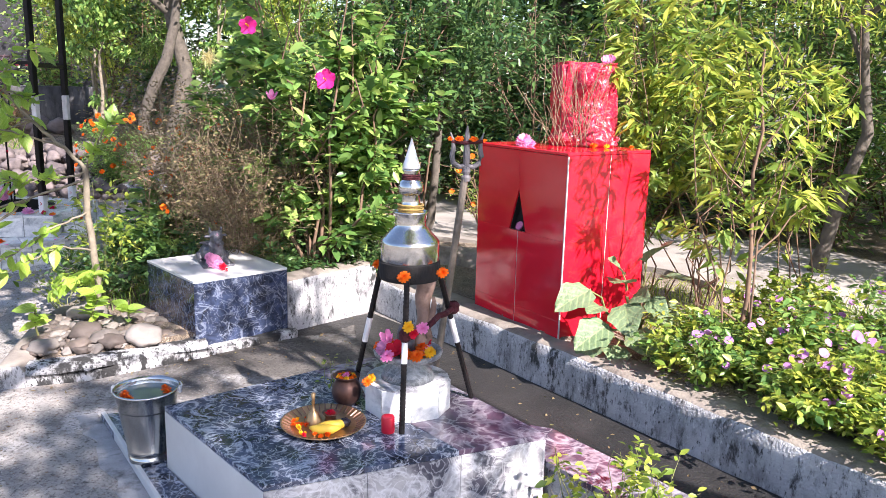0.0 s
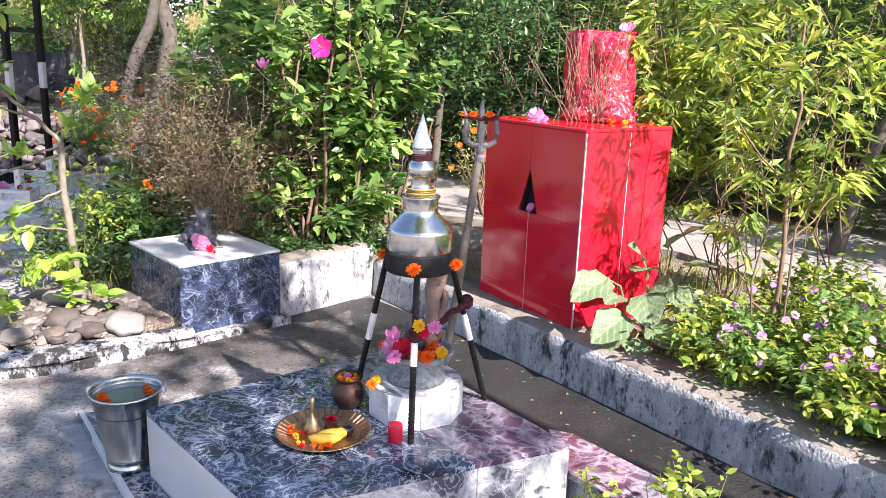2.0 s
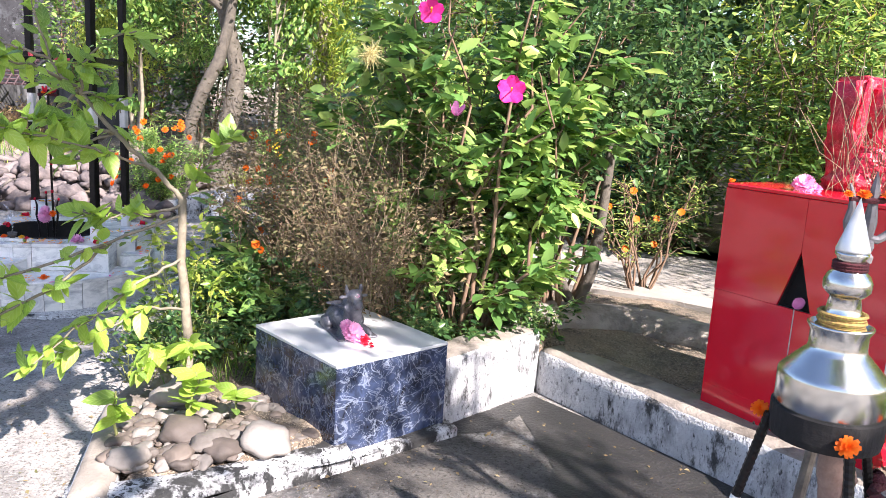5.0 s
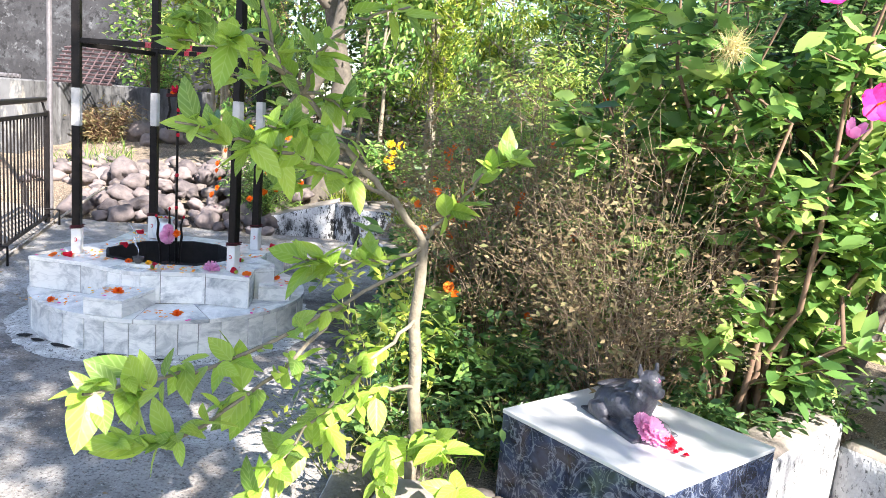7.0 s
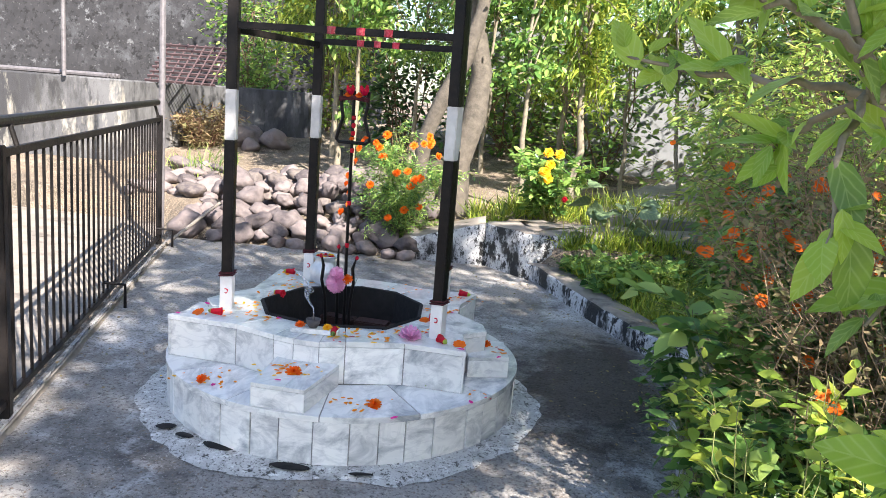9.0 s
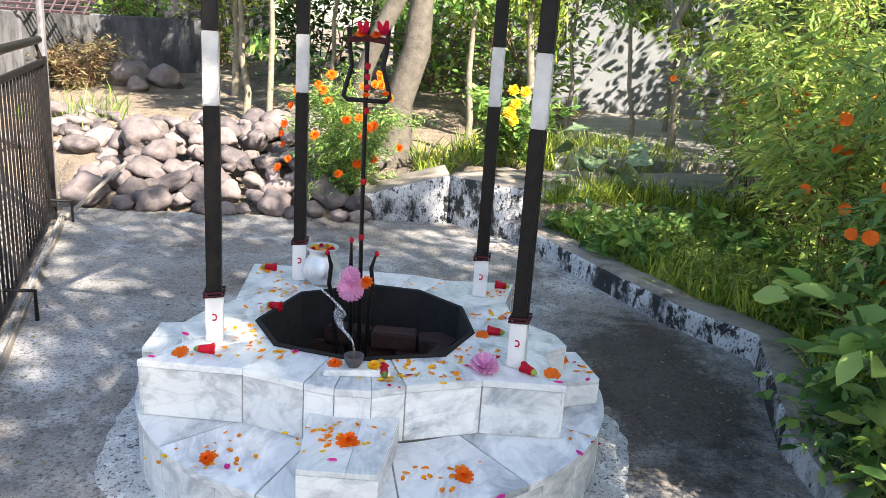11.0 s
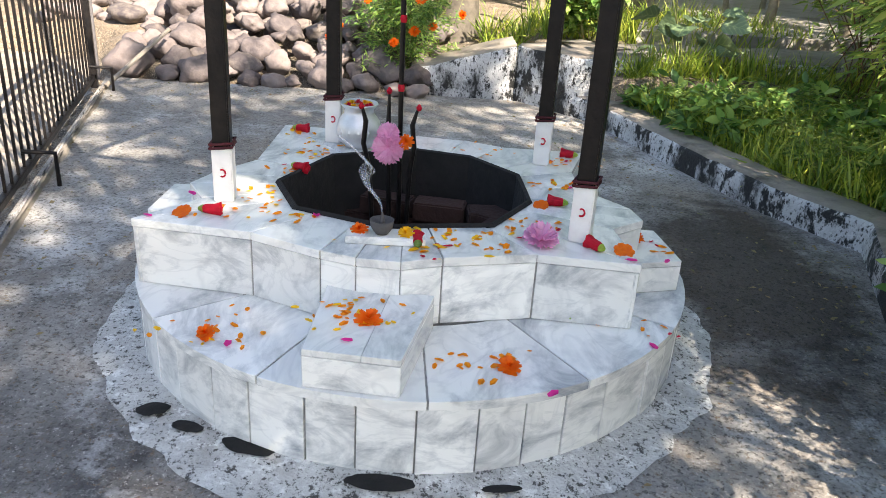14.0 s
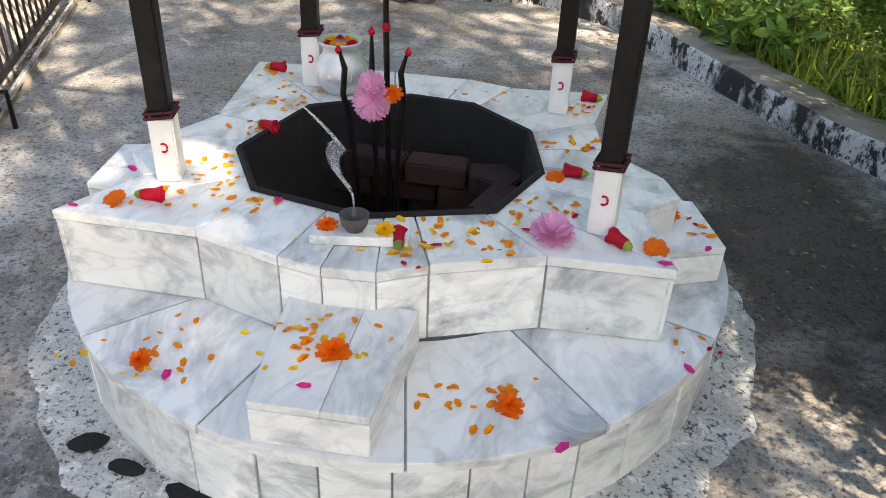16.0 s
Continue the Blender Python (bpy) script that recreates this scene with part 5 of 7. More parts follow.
for f, s in ((0.27, 0.0), (0.30, 0.02), (0.26, 0.03)):
    loose_flower("rose_red", bp(f, s, 0.008), 0.025, (0, 0, 1), "dark red petal on the white slab", 0, "flowers by the bull")

# ---- fire altar ----
AX, AY = -4.52, 7.84
altar = thing("fire_altar", (AX, AY, 0), "round two-tier fire altar clad in grey-veined white marble", "altar")
bm = bmesh.new()
lathe(bm, [(0.864, -0.03), (0.864, 0.2), (0.872, 0.204), (0.872, 0.2275), (0.515, 0.2275), (0.515, -0.03)], (AX, AY, 0), 72)
part("core", bm, M["greygrout"], altar)
ra = random.Random(8)
NT = 40
cuts = [2 * math.pi * (i + ra.uniform(-0.18, 0.18)) / NT for i in range(NT)]
cuts.append(cuts[0] + 2 * math.pi)


def arc(a0, a1, r, k):
    return [(AX + r * math.cos(a0 + (a1 - a0) * i / k), AY + r * math.sin(a0 + (a1 - a0) * i / k)) for i in range(k + 1)]


for i in range(NT):
    z1 = 0.204 + ra.uniform(-0.002, 0.002)
    quad_slab("ring_tile", arc(cuts[i], cuts[i + 1], 0.876 + ra.uniform(-0.003, 0.003), 2) + arc(cuts[i + 1], cuts[i], 0.85, 2), -0.01, z1, "whitemarble", altar, 0.0016, "", 0.0022)
NS = 13
for i in range(NS):
    a0, a1 = 2 * math.pi * (i + 0.15) / NS, 2 * math.pi * (i + 1.15) / NS
    quad_slab("tread_slab", arc(a0, a1, 0.884, 6) + arc(a1, a0, 0.515, 3), 0.206, 0.231, "whitemarble", altar, 0.0018, "", 0.0036)
STAR = [(-5.277, 7.405), (-4.922, 7.394), (-4.703, 7.318), (-4.600, 7.296), (-4.480, 7.300), (-4.375, 7.354), (-4.124, 7.443), (-3.842, 7.445),
        (-3.90, 7.70), (-3.80, 7.80), (-3.83, 7.90), (-3.99, 8.06), (-4.01, 8.25), (-3.964, 8.522), (-4.285, 8.50), (-4.44, 8.55), (-4.70, 8.56),
        (-5.190, 8.545), (-5.135, 8.05), (-5.22, 7.87), (-5.25, 7.74), (-5.16, 7.62)]
HOLE = [(-4.985, 7.82), (-4.86, 7.60), (-4.57, 7.52), (-4.26, 7.615), (-4.155, 7.86), (-4.20, 8.12), (-4.39, 8.30), (-4.60, 8.33), (-4.89, 8.16)]
HX, HY = -4.57, 7.92


def hole_at(a):
    """The point of the hole's rim in direction a."""
    dx, dy = math.cos(a), math.sin(a)
    best = None
    for i in range(len(HOLE)):
        (x0, y0), (x1, y1) = HOLE[i - 1], HOLE[i]
        ex, ey = x1 - x0, y1 - y0
        det = dx * -ey + dy * ex
        if abs(det) < 1e-9:
            continue
        t = ((x0 - HX) * -ey + (y0 - HY) * ex) / det
        u = (dx * (y0 - HY) - dy * (x0 - HX)) / det
        if t > 0 and -0.001 <= u <= 1.001:
            best = t
    return (HX + dx * best, HY + dy * best)


n = len(STAR)


def hole_between(a0, a1):
    """Corners of the hole whose directions lie between two directions, counter-clockwise."""
    got = []
    for p in HOLE:
        w = (math.atan2(p[1] - HY, p[0] - HX) - a0) % (2 * math.pi)
        if 0.02 < w < ((a1 - a0) % (2 * math.pi)) - 0.02:
            got.append((w, p))
    return [p for w, p in sorted(got)]


inn = [hole_at(math.atan2(p[1] - HY, p[0] - HX)) for p in STAR]
for i in range(n):
    j = (i + 1) % n
    sh = [mix2(STAR[i], (HX, HY), 0.008), mix2(STAR[j], (HX, HY), 0.008), mix2(inn[j], (HX, HY), -0.16), mix2(inn[i], (HX, HY), -0.16)]
    bm = bmesh.new()
    prism(bm, sh, 0.20, 0.4275)
    part("core_block", bm, M["greygrout"], altar)
for i in range(n):
    j = (i + 1) % n
    a, b = STAR[i], STAR[j]
    ln = math.hypot(b[0] - a[0], b[1] - a[1])
    k = 1 if ln < 0.38 else 2
    for s in range(k):
        facing("wall_tile", mix2(a, b, s / k), mix2(a, b, (s + 1) / k), 0.2325, 0.405, 0.015, "whitemarble", altar, 0.0014, "", 0.0022)
    ext = 1.006
    o = [(HX + (p[0] - HX) * ext, HY + (p[1] - HY) * ext) for p in (a, b)]
    corners = hole_between(math.atan2(a[1] - HY, a[0] - HX), math.atan2(b[1] - HY, b[0] - HX))
    quad_slab("top_slab", [o[0], o[1], inn[j]] + corners[::-1] + [inn[i]], 0.4065, 0.431 + 0.0008 * (i % 3), "whitemarble", altar, 0.0018, "", 0.0034)
for (cx, cy), ang_, w, dep in (((-4.535, 7.148), 0, 0.235, 0.345), ((-3.797, 7.84), 103, 0.25, 0.20), ((-4.58, 8.66), 180, 0.24, 0.2), ((-5.31, 7.86), 276, 0.26, 0.2)):
    mm = pose(cx, cy, 0, 0, 0, ang_)

    def loc(x, y):
        q = mm @ Vector((x, y, 0))
        return (q.x, q.y)

    e = dep / 2
    fl = -0.03
    pts = [loc(-w / 2, -e), loc(w / 2, -e), loc(w / 2 - fl, e), loc(-w / 2 + fl, e)]
    bm = bmesh.new()
    prism(bm, pts, 0.2, 0.315, 0.012)
    part("step_core", bm, M["greygrout"], altar)
    facing("step_tile", pts[0], pts[1], 0.2325, 0.314, 0.012, "whitemarble", altar, 0.001)
    facing("step_tile", pts[1], pts[2], 0.2325, 0.314, 0.012, "whitemarble", altar, 0.001)
    facing("step_tile", pts[3], pts[0], 0.2325, 0.314, 0.012, "whitemarble", altar, 0.001)
    ma, mb = mix2(pts[0], pts[1], 0.6), mix2(pts[3], pts[2], 0.6)
    quad_slab("step_slab", [pts[0], ma, mb, pts[3]], 0.3155, 0.333, "whitemarble", altar, 0.001)
    quad_slab("step_slab", [ma, pts[1], pts[2], mb], 0.3155, 0.333, "whitemarble", altar, 0.001)
bm = bmesh.new()
nh = len(HOLE)
sect = [(1.02, 0.4335), (1.0, 0.445), (0.975, 0.44), (0.96, 0.30), (0.90, 0.06), (0.0, 0.055)]
rows = [[bm.verts.new((HX + (x - HX) * s, HY + (y - HY) * s, z)) for x, y in HOLE] for s, z in sect[:-1]]
for r0, r1 in zip(rows, rows[1:]):
    for i in range(nh):
        bm.faces.new((r0[i], r0[(i + 1) % nh], r1[(i + 1) % nh], r1[i]))
bm.faces.new(rows[-1])
part("fire_pit", bm, M["soot"], altar, "sooty iron lining of the fire pit")
bm = bmesh.new()
box(bm, Matrix(), 0.19, 0.10, 0.07, 0.006)
bme = finish(bm, "brick")
bme.materials.append(M["sootbrick"])
for r in range(3):
    for c in range(3 + r % 2):
        ob = part("brick", bme, None, altar)
        ob.matrix_basis = pose(-4.78 + 0.2 * c + 0.1 * (r % 2 == 0), 8.20 - 0.03 * r + 0.03 * math.cos(c), 0.12 + 0.073 * r, ra.uniform(-3, 3), 0, -8 + 9 * c + ra.uniform(-4, 4))
for r in range(3):
    for c in range(3):
        ob = part("brick", bme, None, altar)
        ob.matrix_basis = pose(-4.30 + 0.05 * c * 0.5, 7.95 + 0.17 * (c - 1), 0.12 + 0.073 * r, 0, 0, 80 - 10 * c + ra.uniform(-5, 5))

apron = part("plaster_apron", bmesh.new(), M["whitewash"])
bm = bmesh.new()
N = 180
inner, outer = [], []
for i in range(N):
    a = 2 * math.pi * i / N
    r = 1.012 + 0.06 * noise.noise(Vector((math.cos(a) * 2, math.sin(a) * 2, 0))) + 0.035 * noise.noise(Vector((math.cos(a) * 9, math.sin(a) * 9, 3))) + 0.006 * noise.noise(Vector((math.cos(a) * 24, math.sin(a) * 24, 7)))
    inner.append(bm.verts.new((AX + 0.87 * math.cos(a), AY + 0.87 * math.sin(a), 0.018)))
    outer.append(bm.verts.new((AX + r * math.cos(a), AY + r * math.sin(a), 0.003)))
for i in range(N):
    bm.faces.new((inner[i], inner[(i + 1) % N], outer[(i + 1) % N], outer[i]))
apron.data = finish(bm, "plaster_apron")
apron.data.materials.append(stained("apron_plaster", [(0.62, 0.62, 0.60), (0.42, 0.415, 0.40)], (0.10, 0.095, 0.09), 9, 0.95, bump=1.0, layers=[(3.0, (0.30, 0.285, 0.27), (0.52, 0.66)), (38.0, (0.07, 0.066, 0.062), (0.56, 0.60)), (22.0, (0.74, 0.74, 0.72), (0.54, 0.62)), (70.0, (0.10, 0.095, 0.09), (0.55, 0.60))]))
tagged(apron, "rough whitish plaster apron round the altar foot", "plaster", kind="structure")
for k, (x, y, rx, ry, rot) in enumerate(((-5.10, 7.10, 0.045, 0.03, 20), (-4.98, 7.045, 0.045, 0.022, -10), (-4.80, 7.0, 0.075, 0.032, -8), (-4.45, 6.93, 0.085, 0.03, 4), (-4.16, 6.965, 0.05, 0.014, 15))):
    bm = bmesh.new()
    vs = []
    for i in range(22):
        a = 2 * math.pi * i / 22
        w = 1 + 0.22 * noise.noise(Vector((math.cos(a) * 2, math.sin(a) * 2, k * 5)))
        q = pose(x, y, 0, 0, 0, rot) @ Vector((rx * w * math.cos(a), ry * w * math.sin(a), 0))
        vs.append(bm.verts.new((q.x, q.y, 0.019)))
    c = bm.verts.new((x, y, 0.024))
    for i in range(22):
        bm.faces.new((vs[i - 1], vs[i], c))
    tagged(part("tar_patch", bm, M["soot"]), "black tar patch pressed into the plaster apron", "patch", "tar patches")

POSTS = [(-5.085, 7.625), (-4.94, 8.375), (-4.125, 8.325), (-4.005, 7.585)]
frame_ = thing("altar_canopy_frame", (AX, AY, 0.43), "square frame of black and white painted iron posts", "frame")
bands = [(0.432, 0.60, "whitepaint", "foot"), (0.60, 1.262, "blackiron", "post"), (1.262, 1.50, "oldwhite", "band"), (1.50, 2.9, "blackiron", "post")]
for k, (x, y) in enumerate(POSTS):
    rz = (12, 5, -5, -14)[k]
    bm = bmesh.new()
    box(bm, pose(x, y, 0.931, 0, 0, rz), 0.052, 0.052, 0.662, 0.004)
    post = part("post", bm, M["blackiron"], frame_)
    for z0, z1, m, nm in bands:
        if z0 == 0.60:
            continue
        bm = bmesh.new()
        w = 0.052 if nm != "foot" else 0.060
        box(bm, pose(x, y, (z0 + z1) / 2, 0, 0, rz), w, w, z1 - z0, 0.004)
        part({"post": "upper_post", "foot": "foot", "band": "band"}[nm], bm, M[m], post, "white painted " + nm if nm != "post" else "")
    for j in range(2):
        bm = bmesh.new()
        z = 0.603 + 0.012 * j
        pts = [pose(x, y, z, 0, 0, rz) @ Vector((sx * 0.033, sy * 0.033, 0.003 * sx)) for sx, sy in ((-1, -1), (1, -1), (1, 1), (-1, 1), (-1, -1))]
        pipe(bm, pts, 0.0045, 5)
        part("thread", bm, M["thread"], post, "dark red thread tied round the post")
    bm = bmesh.new()
    pts = [pose(x, y, 0.525, 0, 0, rz) @ Vector((0.009 * math.cos(a), -0.0312, 0.011 * math.sin(a))) for a in np.linspace(-2.2, 2.2, 9)]
    pipe(bm, pts, 0.0028, 5)
    part("mark", bm, M["red"], post, "red painted mark")
for i in range(4):
    (x0, y0), (x1, y1) = POSTS[i], POSTS[(i + 1) % 4]
    bm = bmesh.new()
    dz = 1.775 + 0.02 * (i % 2)
    mid = Vector(((x0 + x1) / 2, (y0 + y1) / 2, dz))
    box(bm, pose(*mid, 0, 0, math.degrees(math.atan2(y1 - y0, x1 - x0))), math.hypot(x1 - x0, y1 - y0) + 0.03, 0.028, 0.032, 0.003)
    part("crossbar", bm, M["blackiron"], frame_)
    if i in (1, 3):
        for t in (0.3, 0.42, 0.55):
            p = Vector((x0, y0, dz)).lerp(Vector((x1, y1, dz)), t)
            bm = bmesh.new()
            lathe(bm, [(0.018, -0.012), (0.024, -0.016), (0.025, 0.016), (0.018, 0.018)], (p.x, p.y, dz), 10)
            part("cloth_tie", bm, M["redcloth"], frame_, "red cloth tied on the bar")

TX, TY = -4.632, 8.10
tri2 = thing("altar_trident", (TX, TY, 0.09), "slim black iron trident standing in the fire pit", "trident")
bm = bmesh.new()
pipe(bm, [(TX + 0.01, TY, 0.06), (TX, TY, 0.7), (TX - 0.005, TY, 1.54)], 0.009, 8)
part("pole", bm, M["blackiron"], tri2)
bm = bmesh.new()
pts = [(TX + dx, TY, 1.27 + dz) for dx, dz in ((-0.075, 0.27), (-0.072, 0.20), (-0.06, 0.13), (-0.085, 0.04), (-0.09, 0.015), (-0.075, 0.0), (0.0, 0.0), (0.075, 0.0), (0.09, 0.015), (0.085, 0.04), (0.06, 0.13), (0.072, 0.20), (0.075, 0.27))]
pipe(bm, pts, 0.0095, 8)
part("prong_bow", bm, M["blackiron"], tri2)
for z in (1.32, 1.36, 1.40, 1.23, 0.95, 0.72):
    bm = bmesh.new()
    lathe(bm, [(0.010, -0.012), (0.0125, 0), (0.010, 0.012)], (TX, TY, z), 8)
    part("paint_ring", bm, M["red"], tri2, "smear of red powder on the pole")
bm = bmesh.new()
for z in (1.49, 1.50):
    pipe(bm, [(TX - 0.08, TY - 0.012, z), (TX, TY - 0.013, z + 0.01), (TX + 0.08, TY - 0.012, z)], 0.008, 6)
part("thread", bm, M["thread"], tri2, "dark thread across the prongs")
for dx, z, kind, s in ((-0.03, 1.515, "marigold", 0.045), (0.03, 1.515, "marigold", 0.045), (-0.015, 1.52, "tulip", 0.055), (0.06, 1.52, "tulip", 0.06), (0.0, 1.29, "marigold", 0.03), (0.075, 1.30, "marigold", 0.03)):
    set_flower(kind, (TX + dx, TY - 0.016, z), s, (0, -0.7, 1), tri2, 0, "flower")
small = thing("small_tridents", (TX, TY, 0.09), "short bent iron prongs standing in the pit", "trident")
for dx, h, o in ((-0.12, 0.66, 0.012), (-0.035, 0.72, 0.0), (0.055, 0.67, -0.015)):
    bm = bmesh.new()
    pipe(bm, [(TX + dx * 0.6, TY - 0.03, 0.06), (TX + dx * 0.85, TY - 0.03, 0.44), (TX + dx - 0.2 * o, TY - 0.03, 0.52), (TX + dx + o * 0.4, TY - 0.03, 0.60), (TX + dx - o, TY - 0.03, h)], [0.009, 0.009, 0.009, 0.009, 0.004], 8)
    part("prong", bm, M["blackiron"], small)
    bm = bmesh.new()
    lathe(bm, [(0.006, 0), (0.011, 0.01), (0.004, 0.022)], (TX + dx - o, TY - 0.03, h - 0.018), 8)
    part("tip", bm, M["red"], small, "red-daubed tip")
loose_flower("carnation", (TX - 0.025, TY - 0.055, 0.52), 0.112, (-0.1, -1, 0.25), "large pink blossom hung on the iron prongs", 0)
loose_flower("carnation", (TX - 0.03, TY - 0.05, 0.565), 0.078, (0, -1, 0.5), "large pink blossom hung on the iron prongs", 40)
loose_flower("marigold", (TX + 0.03, TY - 0.055, 0.545), 0.06, (0.2, -1, 0.2), "orange marigold hung on the iron prongs")

urn = thing("steel_pot", (-4.83, 8.33, 0.432), "hammered steel pot with petals in its mouth", "pot")
bm = bmesh.new()
lathe(bm, [(0, 0), (0.05, 0), (0.08, 0.03), (0.087, 0.065), (0.08, 0.10), (0.058, 0.128), (0.055, 0.145), (0.073, 0.165), (0.071, 0.17), (0.052, 0.155), (0, 0.15)], (-4.83, 8.33, 0.4335), 36)
part("vessel", bm, M["tin"], urn, "", True)
for k in range(10):
    a = k * 0.63
    set_flower("marigold_yellow" if k % 3 else "rose_red", (-4.83 + 0.042 * math.cos(a), 8.33 + 0.042 * math.sin(a), 0.592), 0.035, (0, 0, 1), urn, k * 20, "petal")
bm = bmesh.new()
for k in range(14):
    a = 2 * math.pi * k / 14
    lathe(bm, [(0.010, -0.012), (0.013, 0.0), (0.010, 0.012)], (-4.83 + 0.076 * math.cos(a), 8.33 + 0.076 * math.sin(a), 0.50), 6)
part("studs", bm, M["tin"], urn)

ledge = thing("marble_strip", (-4.545, 7.405, 0.432), "small white marble strip lying on the altar edge", "strip")
bm = bmesh.new()
box(bm, pose(-4.545, 7.425, 0.4435, 0, 0, 8), 0.22, 0.062, 0.022, 0.002)
part("slab", bm, M["whitemarble"], ledge)
diya = thing("clay_lamp", (-4.557, 7.42, 0.455), "small dark clay incense cup on the marble strip", "incense cup")
bm = bmesh.new()
lathe(bm, [(0, 0), (0.018, 0), (0.03, 0.018), (0.034, 0.04), (0.031, 0.04), (0.024, 0.02), (0, 0.014)], (-4.557, 7.425, 0.4555), 22)
part("cup", bm, M["clay"], diya, "", True)
sw = np.random.default_rng(90)
smoke = thing("incense_smoke", (-4.557, 7.425, 0.51), "thin curling wisp of pale incense smoke", "smoke")
for k in range(4):
    t = np.linspace(0, 1, 110)
    x = -4.557 - 0.13 * t ** 1.2 + 0.045 * np.sin(t * 10 + 0.35 * k) * t ** 1.2 + 0.006 * (k - 1.5) * t
    y = 7.425 + 0.16 * t + 0.02 * np.cos(t * 11 + 0.4 * k) * t
    z = 0.51 + 0.15 * t + 0.016 * np.sin(t * 14 + 0.5 * k) * t ** 1.5
    part("wisp", soup("wisp", [tube_arrays(np.stack([x, y, z], -1), 0.0014 + 0.0036 * np.sin(np.pi * t), 7)], M["smoke"], True), M["smoke"], smoke)
bm = bmesh.new()
lathe(bm, [(0.011, 0.0), (0.008, 0.02), (0.002, 0.045)], (-4.557, 7.425, 0.472), 10)
part("incense_cone", bm, M["clay"], diya)

# petals and blossoms strewn over the altar
pv = [(-0.5, 0, 0), (-0.15, 0.26, 0.05), (0.4, 0.2, 0.12), (0.5, 0, 0.05), (0.4, -0.2, 0.1), (-0.15, -0.26, 0.06), (0.05, 0, -0.02)]
petals = {}
for key in ("orange", "yellow", "red", "pink"):
    me = bpy.data.meshes.new("petal_" + key)
    me.from_pydata([(x, y, z + 0.03) for x, y, z in pv], [], [(i, (i + 1) % 6, 6) for i in range(6)])
    me.materials.append(petalmat("loose_orange_petal", (0.85, 0.33, 0.008), (0.78, 0.22, 0.005)) if key == "orange" else M[key])
    petals[key] = me
for cx, cy, z, spread, cnt, keys in ((-4.97, 7.17, 0.232, 0.09, 16, "oyo"), (-4.56, 7.17, 0.334, 0.075, 34, "ooyy"), (-4.20, 7.19, 0.232, 0.07, 14, "oo"), (-4.50, 7.42, 0.433, 0.10, 22, "ory"), (-4.33, 7.50, 0.433, 0.10, 30, "ooy"),
                                   (-4.15, 7.62, 0.433, 0.10, 26, "oor"), (-4.98, 7.70, 0.433, 0.09, 26, "ooy"), (-4.95, 7.95, 0.433, 0.07, 22, "oor"), (-4.98, 8.22, 0.433, 0.09, 26, "ooy"), (-4.07, 8.05, 0.433, 0.07, 18, "ooy"),
                                   (-4.05, 8.36, 0.433, 0.06, 14, "oor"), (-4.35, 8.42, 0.433, 0.10, 10, "oo"), (-3.76, 7.84, 0.334, 0.06, 8, "or"), (-3.78, 7.45, 0.232, 0.07, 8, "oor"), (-5.08, 7.52, 0.433, 0.06, 8, "oo"), (-4.85, 7.52, 0.433, 0.05, 10, "oy"),
                                   (-4.30, 7.10, 0.232, 0.12, 7, "o"), (-5.10, 8.42, 0.433, 0.05, 8, "oy"), (-4.85, 7.30, 0.232, 0.1, 5, "o")):
    for k in range(int(cnt * 1.1)):
        x, y = ra.gauss(cx, spread * 0.75), ra.gauss(cy, spread * 0.5)
        if z > 0.4 and polygon_distance(np.array([x]), np.array([y]), HOLE)[0] < 0.015:
            continue
        key = {"o": "orange", "y": "yellow", "r": "red"}[ra.choice(keys)]
        ob = new("loose_petal", petals[key])
        ob.matrix_basis = pose(x, y, z, ra.uniform(-12, 12), ra.uniform(-12, 12), ra.uniform(0, 360)) @ Matrix.Scale(ra.uniform(0.012, 0.034), 4)
        tagged(ob, key + " flower petal strewn on the white marble", "petal", "petals on the altar")
for x, y, z, kind, s in ((-4.96, 7.15, 0.236, "marigold", 0.06), (-4.53, 7.14, 0.337, "marigold", 0.07), (-4.17, 7.16, 0.236, "marigold", 0.065), (-3.885, 7.515, 0.437, "cosmos", 0.06), (-5.155, 7.47, 0.437, "cosmos", 0.06), (-3.80, 7.86, 0.345, "marigold", 0.05), (-4.12, 7.83, 0.437, "cosmos", 0.05), (-5.12, 8.48, 0.437, "cosmos", 0.06), (-4.62, 7.425, 0.458, "marigold", 0.05), (-4.49, 7.43, 0.458, "marigold_yellow", 0.05)):
    loose_flower(kind, (x, y, z), s, (ra.uniform(-0.3, 0.3), -0.4, 1), "flattened orange blossom on the marble", ra.uniform(0, 360), "blossoms on the altar")
loose_flower("carnation", (-4.12, 7.52, 0.436), 0.10, (0.1, -0.1, 1), "crumpled pink blossom on the marble", 10, "blossoms on the altar")
magenta_petal = petals["pink"].copy()
magenta_petal.materials[0] = M["magenta"]
for x, y, z in ((-4.56, 7.035, 0.335), (-4.06, 7.07, 0.233), (-5.24, 7.43, 0.434), (-3.87, 7.46, 0.434), (-5.20, 7.64, 0.434), (-3.79, 7.36, 0.233), (-3.72, 7.72, 0.335), (-4.89, 7.12, 0.233), (-4.02, 8.05, 0.434), (-4.78, 7.56, 0.434)):
    ob = new("loose_petal", magenta_petal)
    ob.matrix_basis = pose(x, y, z, 0, 8, ra.uniform(0, 360)) @ Matrix.Scale(ra.uniform(0.028, 0.04), 4)
    tagged(ob, "dark pink flower petal fallen on the white marble", "petal", "petals on the altar")
rh = bmesh.new()
lathe(rh, [(0, -0.5), (0.16, -0.42), (0.22, -0.2), (0.26, 0.2), (0.34, 0.46), (0.2, 0.5), (0, 0.38)], (0, 0, 0), 12)
